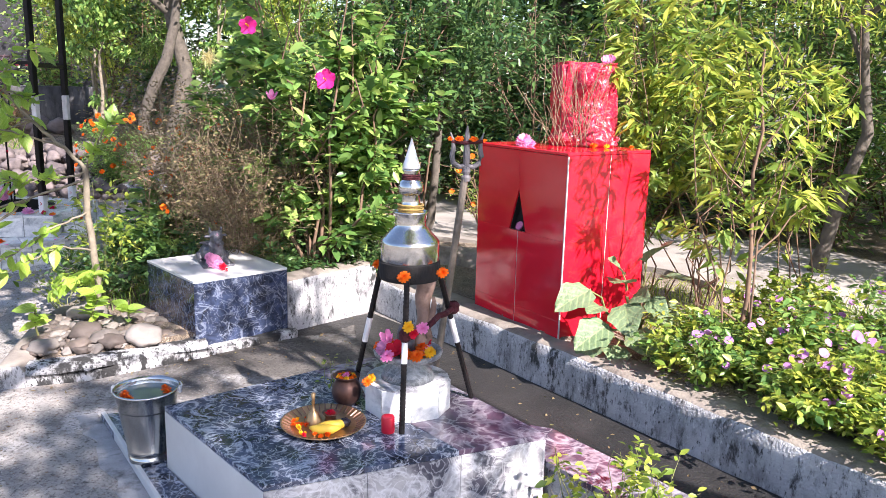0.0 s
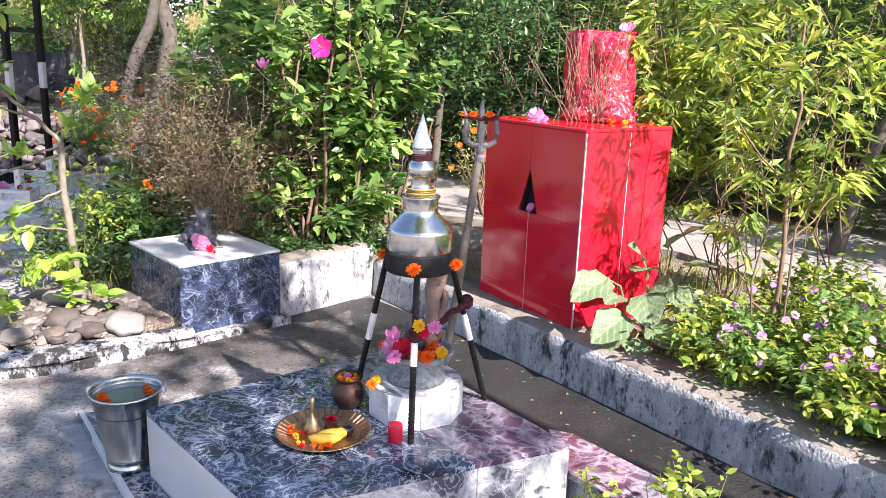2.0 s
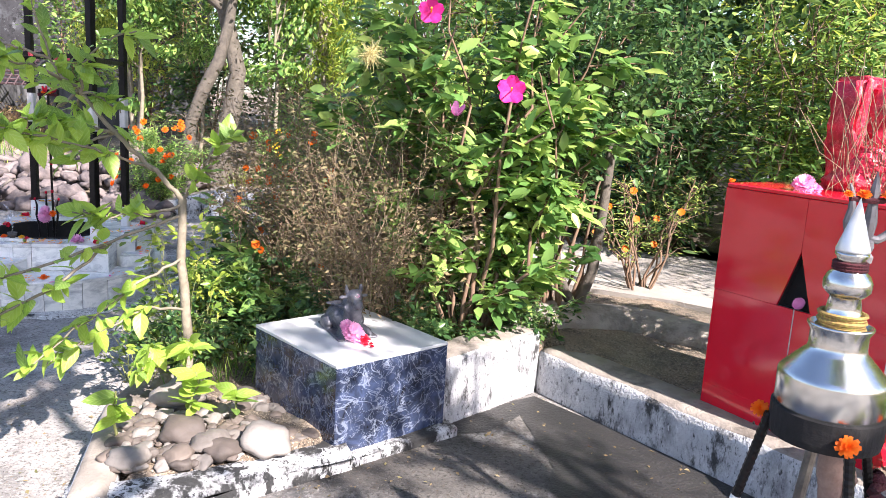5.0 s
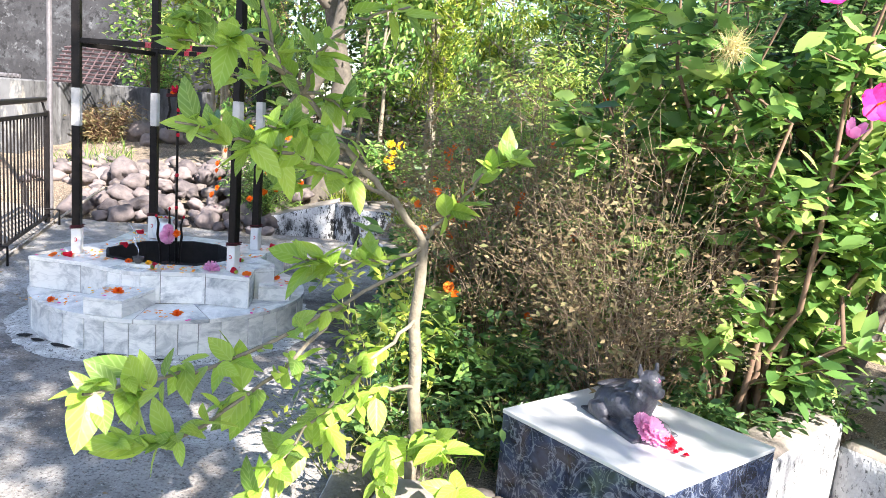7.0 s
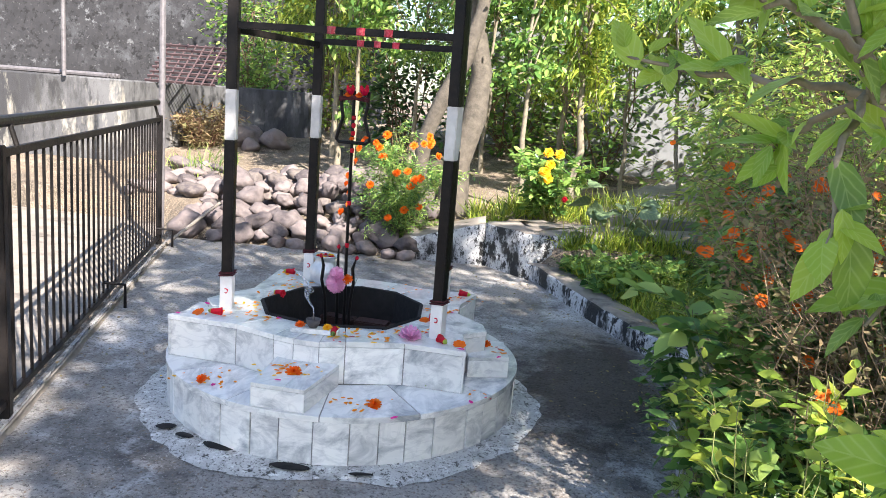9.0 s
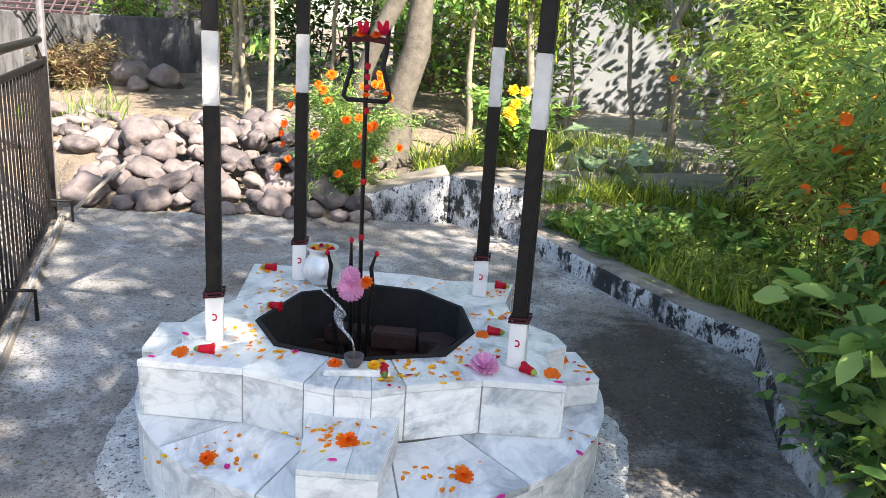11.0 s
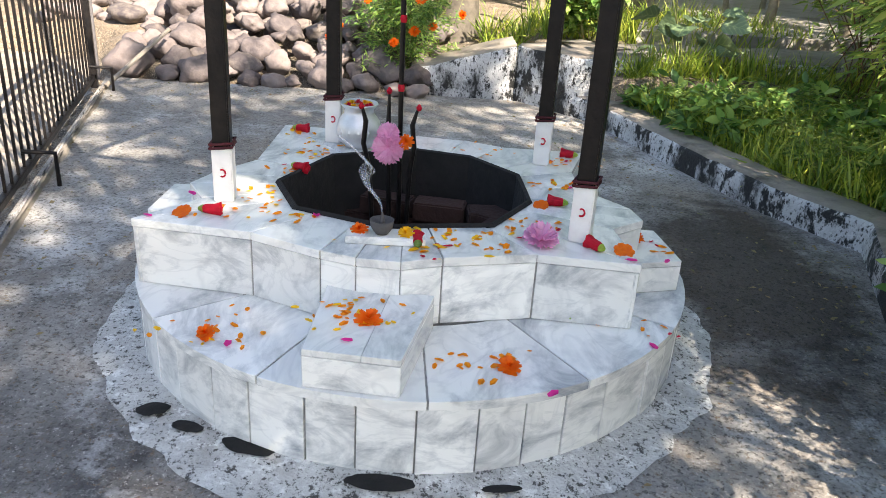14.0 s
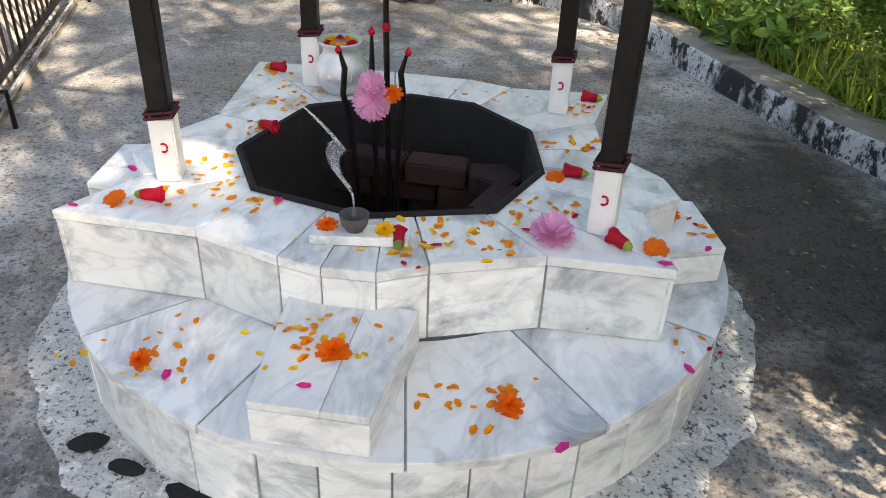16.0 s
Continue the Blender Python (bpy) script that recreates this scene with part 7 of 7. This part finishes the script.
part("fibre", soup("fibre", [leaves(P, D / np.linalg.norm(D, axis=1)[:, None], rng.uniform(0.035, 0.08, 240), "blade", rng)], M["seedfibre"]), M["seedfibre"], nest)

dry, DP = shrub("dry_bush", (-2.25, 7.0, 0.10), 1.75, 0.78, 90, 9500, 0.035, "small", "leaf_brown", 4, "half-dead bush of brown twigs with a few orange flowers", wood="straw", thick=0.004, twigs=7, low=0.2)
dry2, DP2 = shrub("dry_bush", (-1.72, 6.22, 0.12), 1.6, 0.55, 90, 5200, 0.035, "small", "leaf_brown", 5, "half-dead bush of brown twigs", wood="straw", thick=0.0032, twigs=7, low=0.2)
for k in range(26):
    p = DP[int(rng.integers(len(DP)))]
    if p[1] < 6.85:
        continue
    set_flower("cosmos", tuple(p + (0, -0.05, 0.05)), rng.uniform(0.04, 0.06), (rng.normal(0, 0.4), -1, 0.4), dry)
for x, y, h, r, n_, sd in ((-2.45, 6.55, 0.55, 0.4, 1500, 41), (-2.0, 6.35, 0.45, 0.35, 1300, 42), (-1.35, 6.22, 0.35, 0.35, 1300, 43), (-0.85, 6.55, 0.35, 0.35, 1300, 44), (-2.7, 6.0, 0.4, 0.3, 900, 45), (-2.15, 6.0, 0.35, 0.3, 900, 46), (-2.65, 7.5, 0.5, 0.35, 1200, 47)):
    shrub("ground_weed", (x, y, 0.2 if x > -1.6 else 0.1), h, r, 16, n_, 0.05, "oval", "leaf_dark", sd, "low green weed under the bushes", "weed", "stem", group="weeds under the bushes", thick=0.004)

# two-stemmed small tree behind the corner
twin = thing("twin_stem_tree", (-0.42, 6.98, 0.25), "small tree with two smooth grey stems", "tree")
arr = [tube_arrays(np.array([(-0.42, 6.98, 0.2), (-0.44, 6.98, 0.36), (-0.36, 6.98, 0.6), (-0.33, 6.98, 1.0), (-0.30, 7.0, 1.6), (-0.28, 7.0, 2.4), (-0.2, 7.0, 3.4)]), [0.045, 0.042, 0.036, 0.033, 0.03, 0.026, 0.015], 10),
       tube_arrays(np.array([(-0.44, 6.98, 0.33), (-0.53, 6.98, 0.45), (-0.60, 6.98, 0.65), (-0.62, 7.0, 1.0), (-0.60, 7.0, 1.5), (-0.7, 6.95, 2.3), (-0.9, 6.9, 3.2)]), [0.038, 0.034, 0.03, 0.026, 0.024, 0.02, 0.012], 10)]
for a_ in arr:
    part("stem", soup("stem", [a_], M["bark"], True), M["bark"], twin)
q_ = np.random.default_rng(61)
cl = [(-0.3, 6.9, 1.7), (-0.6, 6.85, 1.9), (-0.2, 6.9, 2.2), (-0.65, 6.9, 2.4), (0.0, 6.95, 2.0), (-0.4, 6.9, 2.7), (-0.9, 6.8, 2.9), (-0.1, 7.0, 3.0), (0.1, 6.9, 2.5)]
P = np.concatenate([np.array(c) + q_.normal(0, 0.17, (420, 3)) for c in cl])
D = q_.normal(0, 1, P.shape)
part("crown", soup("crown", [leaves(P, D / np.linalg.norm(D, axis=1)[:, None], q_.uniform(0.035, 0.075, len(P)), "oval", q_, 0.2)], M["leaf_dark"]), M["leaf_dark"], twin)
orb, OP = shrub("marigold_plant", (0.15, 7.9, 0.26), 1.1, 0.45, 14, 900, 0.05, "lance", "leaf_feather", 62, "straggly plant with a few orange flowers", "plant", "twig", low=0.3)
for k in range(9):
    set_flower("cosmos", tuple(OP[int(rng.integers(len(OP)))] + (0, -0.03, 0.03)), 0.055, (rng.normal(0, 0.4), -1, 0.5), orb)

# ---- bed along the right kerb ----
u_ = np.random.default_rng(71)
pw = 0
for k in range(104):
    t = u_.uniform(-0.04, 1.0)
    off = 0.16 + 1.0 * u_.uniform(0, 1) ** 1.5
    x = 0.95 + 1.9 * t + 0.774 * off
    y = 4.62 - 2.2 * t + 0.633 * off - 0.25
    if math.hypot(x - 0.55, y - 5.53) < 0.55:
        continue
    h = u_.uniform(0.18, 0.42) + 0.2 * (off - 0.2)
    pl_, PP = shrub("periwinkle_plant", (x, y, 0.24), h, u_.uniform(0.18, 0.3), 12, 420, 0.05, "oval", "leaf_yellow" if k % 4 else "leaf_mid", 100 + k, "periwinkle plant with lilac flowers", "plant", "stem", group="periwinkles", thick=0.003, low=0.3)
    for _ in range(int(u_.integers(1, 5))):
        p = PP[int(u_.integers(len(PP)))]
        set_flower("periwinkle", (p[0], p[1], max(p[2], 0.24 + 0.6 * h) + 0.045), u_.uniform(0.034, 0.05), (u_.normal(-0.3, 0.3), -0.8, 0.8), pl_)
for k, (x, y, h, r, n_) in enumerate(((1.35, 5.3, 1.9, 0.32, 520), (1.2, 5.75, 2.3, 0.4, 1500), (1.9, 5.3, 2.1, 0.40, 900), (0.98, 5.95, 2.2, 0.35, 1200), (1.65, 5.9, 2.5, 0.45, 1700), (2.55, 4.25, 2.1, 0.4, 900))):
    shrub("slender_bush", (x, y, 0.24), h, r, 5, int(n_ * 0.55), 0.13, "lance", "leaf_yellow" if k % 3 else "leaf_feather", 150 + k, "tall slender bush with narrow yellow-green leaves", "shrub", "twig", low=0.3, thick=0.007, group="slender bushes", droop=0.5)
shrub("leafy_sapling", (1.40, 4.62, 0.24), 2.15, 0.42, 4, 460, 0.115, "lance", "leaf_yellow", 171, "thin upright sapling with drooping narrow leaves", "sapling", "twig", low=0.42, thick=0.007, droop=0.5, twigs=8)
stick = thing("bare_sapling", (1.42, 4.55, 0.24), "thin bare brown sapling stem in the flower bed", "sapling")
arr = [tube_arrays(bend((1.42, 4.58, 0.2), (1.44, 4.75, 1.9), rng, 0.012, 9), np.linspace(0.014, 0.006, 9), 7)]
for t_, dx, dy in ((0.5, -0.3, 0), (0.8, 0.35, 0.1), (1.1, -0.25, 0.1), (1.35, 0.2, 0)):
    arr.append(tube_arrays(bend((1.425, 4.6 + 0.08 * t_, t_), (1.425 + dx, 4.65 + dy, t_ + 0.35), rng, 0.015, 5), np.linspace(0.007, 0.003, 5), 5))
for a_ in arr:
    part("twig", soup("twig", [a_], M["twig"], True), M["twig"], stick)
for k, (x, y) in enumerate(((2.05, 4.3),)):
    al = thing("aloe_plant", (x, y, 0.24), "aloe with long pale green pointed leaves", "aloe")
    for i in range(13):
        a = 2 * math.pi * i / 13 + 0.3
        e = Vector((math.cos(a), math.sin(a), 0))
        hgt = u_.uniform(0.18, 0.42)
        bm = bmesh.new()
        pts = [Vector((x, y, 0.22)) + e * (0.30 * t) + Vector((0, 0, hgt * math.sin(t * 1.9))) for t in np.linspace(0, 1, 7)]
        pipe(bm, pts, [0.026, 0.03, 0.028, 0.023, 0.017, 0.010, 0.002], 6)
        part("leaf", bm, M["aloe"], al, "", True)

# weeds in front of the platform
wp, WP = shrub("weed_clump", (0.52, 3.18, 0.0), 0.58, 0.22, 12, 300, 0.045, "oval", "leaf_yellow", 201, "straggly weed with small leaves growing by the drain", "weed", "stem", low=0.4, thick=0.0035)
shrub("weed_clump", (0.72, 3.05, 0.0), 0.45, 0.16, 8, 160, 0.045, "oval", "leaf_yellow", 202, "straggly weed with small leaves growing by the drain", "weed", "stem", low=0.4, thick=0.0035)
dg = thing("dry_grass_tuft", (0.42, 3.12, 0.0), "tuft of dry straw-coloured grass below the platform", "grass", kind="stuff")
P = np.array([0.42, 3.12, 0.0]) + u_.normal(0, 1, (220, 3)) * (0.10, 0.08, 0)
D = u_.normal(0, 0.35, (220, 3)) + (0, 0, 1)
part("blades", soup("blades", [leaves(P, D, u_.uniform(0.12, 0.34, 220), "blade", u_)], M["straw"]), M["straw"], dg)


def grass_patch(name, poly, n, size, seed, label, m="grass", zf=None):
    g = np.random.default_rng(seed)
    xs, ys = [p[0] for p in poly], [p[1] for p in poly]
    P = np.stack([g.uniform(min(xs), max(xs), 4 * n), g.uniform(min(ys), max(ys), 4 * n)], -1)
    P = P[(polygon_distance(P[:, 0], P[:, 1], poly) < -0.01) & (polygon_distance(P[:, 0], P[:, 1], PAVED) > 0.21)][:n]
    P = np.column_stack([P, ground_height(P[:, 0], P[:, 1])])
    D = g.normal(0, 0.45, (len(P), 3)) + (0, 0, 1)
    ob = part(name, soup(name, [leaves(P, D, size * g.uniform(0.4, 1.2, len(P)), "blade", g)], M[m]), M[m])
    return tagged(ob, label, "grass", kind="stuff")


grass_patch("grass", [(-4.1, 11.0), (-3.55, 10.1), (-3.1, 9.3), (-2.75, 8.85), (-2.9, 8.0), (-2.2, 8.2), (-1.6, 9.5), (-1.8, 11.2), (-3.0, 11.3)], 9000, 0.24, 301, "rough green grass in the bed beside the altar", "leaf_yellow")
grass_patch("grass", [(-2.75, 5.5), (-2.2, 5.9), (-1.3, 6.0), (-0.6, 6.5), (-0.4, 7.4), (-2.3, 8.2), (-2.75, 7.5)], 2600, 0.16, 302, "sparse grass under the bushes")
grass_patch("grass", [(0.9, 5.0), (3.2, 2.2), (4.5, 3.0), (2.6, 6.2), (1.0, 6.4)], 5000, 0.15, 303, "grass and weeds in the flower bed", "leaf_yellow")
grass_patch("grass", [(-4.6, 12.2), (-3.5, 12.3), (-1.5, 12.8), (-2.5, 14.0), (-4.8, 13.2)], 2600, 0.28, 304, "bright grass beyond the garden wall", "leaf_yellow")
grass_patch("grass", [(-9.4, 13.6), (-8.3, 13.2), (-8.0, 14.0), (-8.9, 15.2)], 150, 0.32, 305, "coarse grass at the foot of the tank wall")
for k in range(190):
    x, y = -3.9 + u_.uniform(0, 2.4), u_.uniform(8.2, 11.15)
    if polygon_distance(np.array([x]), np.array([y]), PAVED)[0] < 0.36 or y > 11.0 + (x + 3.9) * 0.3:
        continue
    shrub("bed_weed", (x, y, 0.1), u_.uniform(0.16, 0.36), 0.24, 8, 300, 0.062 if k % 3 else 0.10, "lance" if k % 3 else "oval", ("leaf_mid", "grass", "leaf_feather")[k % 3], 330 + k, "leafy weed in the grassy bed", "weed", "stem", group="weeds in the grassy bed", thick=0.004)

# feathery bushes beside the altar
for k, (x, y, h, r, n_) in enumerate(((-2.15, 8.7, 1.75, 0.75, 5200), (-1.9, 9.7, 2.3, 0.9, 6200), (-1.9, 11.1, 2.3, 0.75, 4500), (-2.3, 7.9, 1.45, 0.5, 3000), (-1.6, 10.5, 2.2, 0.7, 4000))):
    fb, FP = shrub("feathery_bush", (x, y, 0.1), h, r, 26, n_, 0.095, "lance", "leaf_feather" if k != 3 else "leaf_mid", 401 + k, "feathery yellow-green bush with orange flowers", "shrub", "redtwig", low=0.3, thick=0.006, group="feathery bushes", twigs=7, droop=0.45)
    near = FP[(FP[:, 1] < y - 0.15 * r) & (FP[:, 0] < x + 0.35 * r) & (FP[:, 2] > 0.45) & (FP[:, 2] < 1.35)]
    for j in range(24 if k in (0, 3) else 12):
        p = near[int(rng.integers(len(near)))]
        set_flower("cosmos", tuple(p + (-0.08, -0.08, 0.0)), rng.uniform(0.04, 0.06), (-0.4, -1, 0.4), fb)
for k, (x, y, h, n_) in enumerate(((-2.98, 5.75, 0.34, 130), (-2.95, 6.15, 0.42, 170), (-3.02, 6.5, 0.30, 120), (-2.96, 6.85, 0.45, 190), (-3.0, 7.25, 0.36, 150), (-2.92, 7.6, 0.42, 170))):
    shrub("edge_weed", (x + 0.14, y, 0.10), h, 0.26, 9, n_, 0.085 if k % 2 else 0.055, "oval", "leaf_mid" if k % 2 else "leaf_yellow", 430 + k, "leafy weed spilling over the kerb", "weed", "stem", group="weeds at the path edge", low=0.2, thick=0.003)
wl, WL = shrub("broad_weed", (-2.55, 7.35, 0.1), 0.8, 0.42, 14, 420, 0.16, "oval", "leaf_mid", 410, "leafy weed with broad green leaves at the path edge", "weed", "stem", low=0.2, thick=0.005)
shrub("broad_weed", (-2.45, 6.75, 0.1), 0.6, 0.4, 12, 380, 0.15, "oval", "leaf_mid", 411, "leafy weed with broad green leaves at the path edge", "weed", "stem", low=0.2, thick=0.005)
shrub("pale_shrub", (-2.78, 6.2, 0.1), 0.85, 0.28, 12, 420, 0.06, "oval", "leaf_yellow", 412, "pale green small-leaved shrub at the path edge", "shrub", "stem", low=0.2, thick=0.004)

# marigold and yellow-flowered plants beyond the altar
mg, MP = shrub("marigold_bush", (-5.25, 11.66, 0.03), 1.2, 0.5, 34, 9500, 0.06, "lance", "leaf_mid", 421, "dense marigold bush with orange flowers", "shrub", "stem", low=0.1, thick=0.005, droop=0.2)
for k in range(30):
    a, z = rng.uniform(2.7, 6.5), rng.uniform(0.2, 1.2)
    r = 0.50 * math.sqrt(max(0.1, 1 - (z / 1.3) ** 2)) + 0.05
    set_flower("marigold", (-5.25 + r * math.cos(a) - 0.03, 11.63 + r * math.sin(a) * 0.9, 0.05 + z), rng.uniform(0.07, 0.10), (math.cos(a), math.sin(a) - 0.6, 0.5), mg)
shrub("brush_pile", (-9.5, 15.6, 0.5), 0.75, 0.55, 40, 1800, 0.12, "lance", "leaf_brown", 425, "pile of dry brown brushwood and leaves by the wall", "brushwood", "redtwig", low=0.0, thick=0.01, twigs=6)
yf, YP = shrub("yellow_flower_plant", (-3.75, 12.25, 0.4), 0.75, 0.38, 14, 1300, 0.10, "oval", "leaf_mid", 422, "leafy plant with a cluster of yellow flowers", "plant", "stem", low=0.1, thick=0.006)
for k in range(6):
    set_flower("marigold_yellow", (-3.78 + rng.normal(0, 0.06), 11.98 + rng.normal(0, 0.03), 1.02 + rng.normal(0, 0.08)), 0.11, (0, -1, 0.5), yf)
set_flower("rose_red", (-3.62, 11.9, 0.66), 0.06, (0, -1, 0.3), yf)

# ---- trees and the green beyond ----
tree("garden_tree", (-4.95, 12.95, 0.2), 6, 0.17, (-4.9, 13.2, 4.6), (2.0, 1.6, 1.5), 7000, 0.10, "oval", "leaf_mid", 501, "tree with a thick grey-brown trunk and forked limbs", "bark", lean=(0.1, 0))
fork = thing("leaning_trunk", (-5.2, 12.75, 0.2), "bent grey-brown tree trunk leaning beside a thicker one", "tree")
part("trunk", soup("trunk", [tube_arrays(np.array([(-5.26, 12.7, 0.15), (-5.30, 12.68, 0.7), (-5.24, 12.66, 1.15), (-5.06, 12.66, 1.6), (-4.86, 12.7, 2.0), (-4.74, 12.75, 2.5), (-4.64, 12.8, 3.2)]), [0.11, 0.09, 0.085, 0.088, 0.084, 0.072, 0.055], 12)], M["bark"], True), M["bark"], fork)
sp_ = [(-4.2, 13.3), (-3.6, 13.6), (-3.0, 14.4), (-2.3, 14.0), (-1.55, 15.6), (-2.0, 13.6), (-6.4, 13.6), (-6.9, 14.5), (-7.4, 15.8), (-6.0, 15.0), (-1.4, 13.2), (-0.8, 14.5), (-5.0, 15.5), (-3.9, 15.5), (-8.0, 16.8)]
for k, (x, y) in enumerate(sp_):
    z = float(ground_height(np.array([x]), np.array([y]))[0])
    g2 = np.random.default_rng(520 + k)
    tree("slim_tree", (x, y, z), 4, g2.uniform(0.03, 0.06), (x + g2.normal(0, 0.2), y, z + 2.5), (0.8, 0.7, 1.5), 2600, 0.11, "lance" if k % 2 else "oval", "leaf_yellow" if k % 3 else "leaf_mid", 540 + k, "slim young tree with a thin trunk and loose crown", "palebark", 8, 26, droop=0.6)


def belt(spots, seed, leaf, size, shape, n_, hgt, rad, label):
    for k, (x, y) in enumerate(spots):
        g2 = np.random.default_rng(seed + k)
        z = float(ground_height(np.array([x]), np.array([y]))[0])
        shrub("thicket_bush", (x, y, z), hgt * g2.uniform(0.8, 1.2), rad * g2.uniform(0.8, 1.2), 16, n_, size, shape, "leaf_dark" if -1.5 < x < 1.3 and y < 13 else leaf[k % len(leaf)], seed + k, label, "shrub", "twig", group="thicket", thick=0.014, low=0.05, twigs=7, jitter=0.3)


belt([(0.6, 9.6), (1.7, 9.2), (2.9, 8.6), (4.1, 6.4), (0.1, 10.3), (1.0, 10.8), (2.2, 9.8), (3.6, 8.6), (4.4, 7.4), (-0.5, 10.9), (-1.2, 11.4), (0.2, 12.2), (3.0, 11.2), (4.8, 9.6)], 600, ["leaf_yellow", "leaf_mid", "leaf_dark"], 0.14, "lance", 3600, 3.0, 0.95, "thick yellow-green bush of the garden thicket")
belt([(-3.4, 17.0), (0.3, 15.6), (1.5, 14.5), (3.5, 13.5), (5.5, 12.0), (7.0, 10.0), (5.8, 8.0), (-6.6, 17.0), (-8.4, 18.4), (-4.8, 17.4), (7.5, 14), (4.5, 16), (-10.5, 19.5)], 640, ["leaf_mid", "leaf_dark", "leaf_yellow"], 0.15, "oval", 3200, 4.2, 1.5, "tall dark bush at the back of the garden")
for k, (x, y, h) in enumerate(((1.3, 12.8, 6.5), (4.2, 11.0, 7), (6.5, 15.5, 8), (-6.0, 20.0, 8), (2.5, 17.2, 8), (8.0, 7.0, 7), (-12, 24, 9), (-2, 24, 9), (6, 22, 9), (-18, 26, 9))):
    z = float(ground_height(np.array([x]), np.array([y]))[0])
    tree("shade_tree", (x, y, z), h, 0.16, (x, y, z + h * 0.62), (2.4, 2.2, h * 0.36), 8000, 0.17, "oval", ["leaf_dark", "leaf_mid", "leaf_yellow"][k % 3], 700 + k, "tall leafy shade tree behind the shrine garden", limbs=12, clumps=70)
right_tree = tree("garden_tree", (2.75, 6.9, 0.25), 4, 0.06, (2.7, 6.8, 3.0), (1.2, 1.0, 1.1), 4200, 0.09, "lance", "leaf_yellow", 760, "slanting tree with a grey-brown trunk and fine yellow-green leaves", limbs=10, clumps=40, lean=(0.25, 0))

# trees that shade the court from the sun side
tree("court_tree", (3.9, -3.4, -0.1), 6, 0.16, (2.7, -0.35, 5.0), (1.8, 1.45, 0.9), 1800, 0.15, "oval", "leaf_mid", 801, "spreading tree that shades the shrine court", limbs=14, clumps=24)
tree("court_tree", (-0.2, -2.5, -0.05), 7, 0.18, (0.02, 3.82, 6.4), (2.0, 2.6, 0.9), 12500, 0.17, "oval", "leaf_mid", 802, "spreading tree that shades the path", limbs=16, clumps=100)
tree("court_tree", (5.6, 0.2, 0.0), 6, 0.13, (2.0, 1.75, 5.3), (1.15, 1.05, 0.7), 560, 0.14, "oval", "leaf_mid", 803, "spreading tree that shades the planted bed", limbs=9, clumps=20)

# fallen bits and the sprig behind the copper pot
lit = np.random.default_rng(900)
P = []
while len(P) < 900:
    t = lit.uniform(0, 1)
    e0, e1 = [((-2.88, 7.9), (-2.66, 8.85)), ((-2.99, 9.28), (-4.3, 11.4)), ((-0.72, 6.3), (1.31, 3.82)), ((-5.8, 6.95), (-7.28, 10.7)), ((-2.56, 4.5), (-1.24, 5.69)), ((-5.2, 11.3), (-7.2, 11.05)), ((-2.0, 2.5), (-5.0, 9.5))][int(lit.integers(7))]
    p = (e0[0] + (e1[0] - e0[0]) * t + lit.normal(0, 0.3), e0[1] + (e1[1] - e0[1]) * t + lit.normal(0, 0.3))
    if polygon_distance(np.array([p[0]]), np.array([p[1]]), PAVED)[0] < -0.03 and math.hypot(p[0] - AX, p[1] - AY) > 1.02:
        P.append((*p, 0.006))
P = np.array(P)
D = lit.normal(0, 1, P.shape) * (1, 1, 0.12)
fallen = part("leaf_litter", soup("leaf_litter", [leaves(P, D / np.linalg.norm(D, axis=1)[:, None], lit.uniform(0.008, 0.035, len(P)), "small", lit)], M["leaf_brown"]), M["leaf_brown"])
tagged(fallen, "dry leaf bits and grit scattered on the cement", "litter", kind="stuff")
shrub("potted_sprig", (-0.60, 3.98, 0.321), 0.20, 0.10, 5, 40, 0.028, "oval", "leaf_yellow", 910, "thin green sprig with tiny leaves lying by the copper pot", "sprig", "stem", thick=0.002)
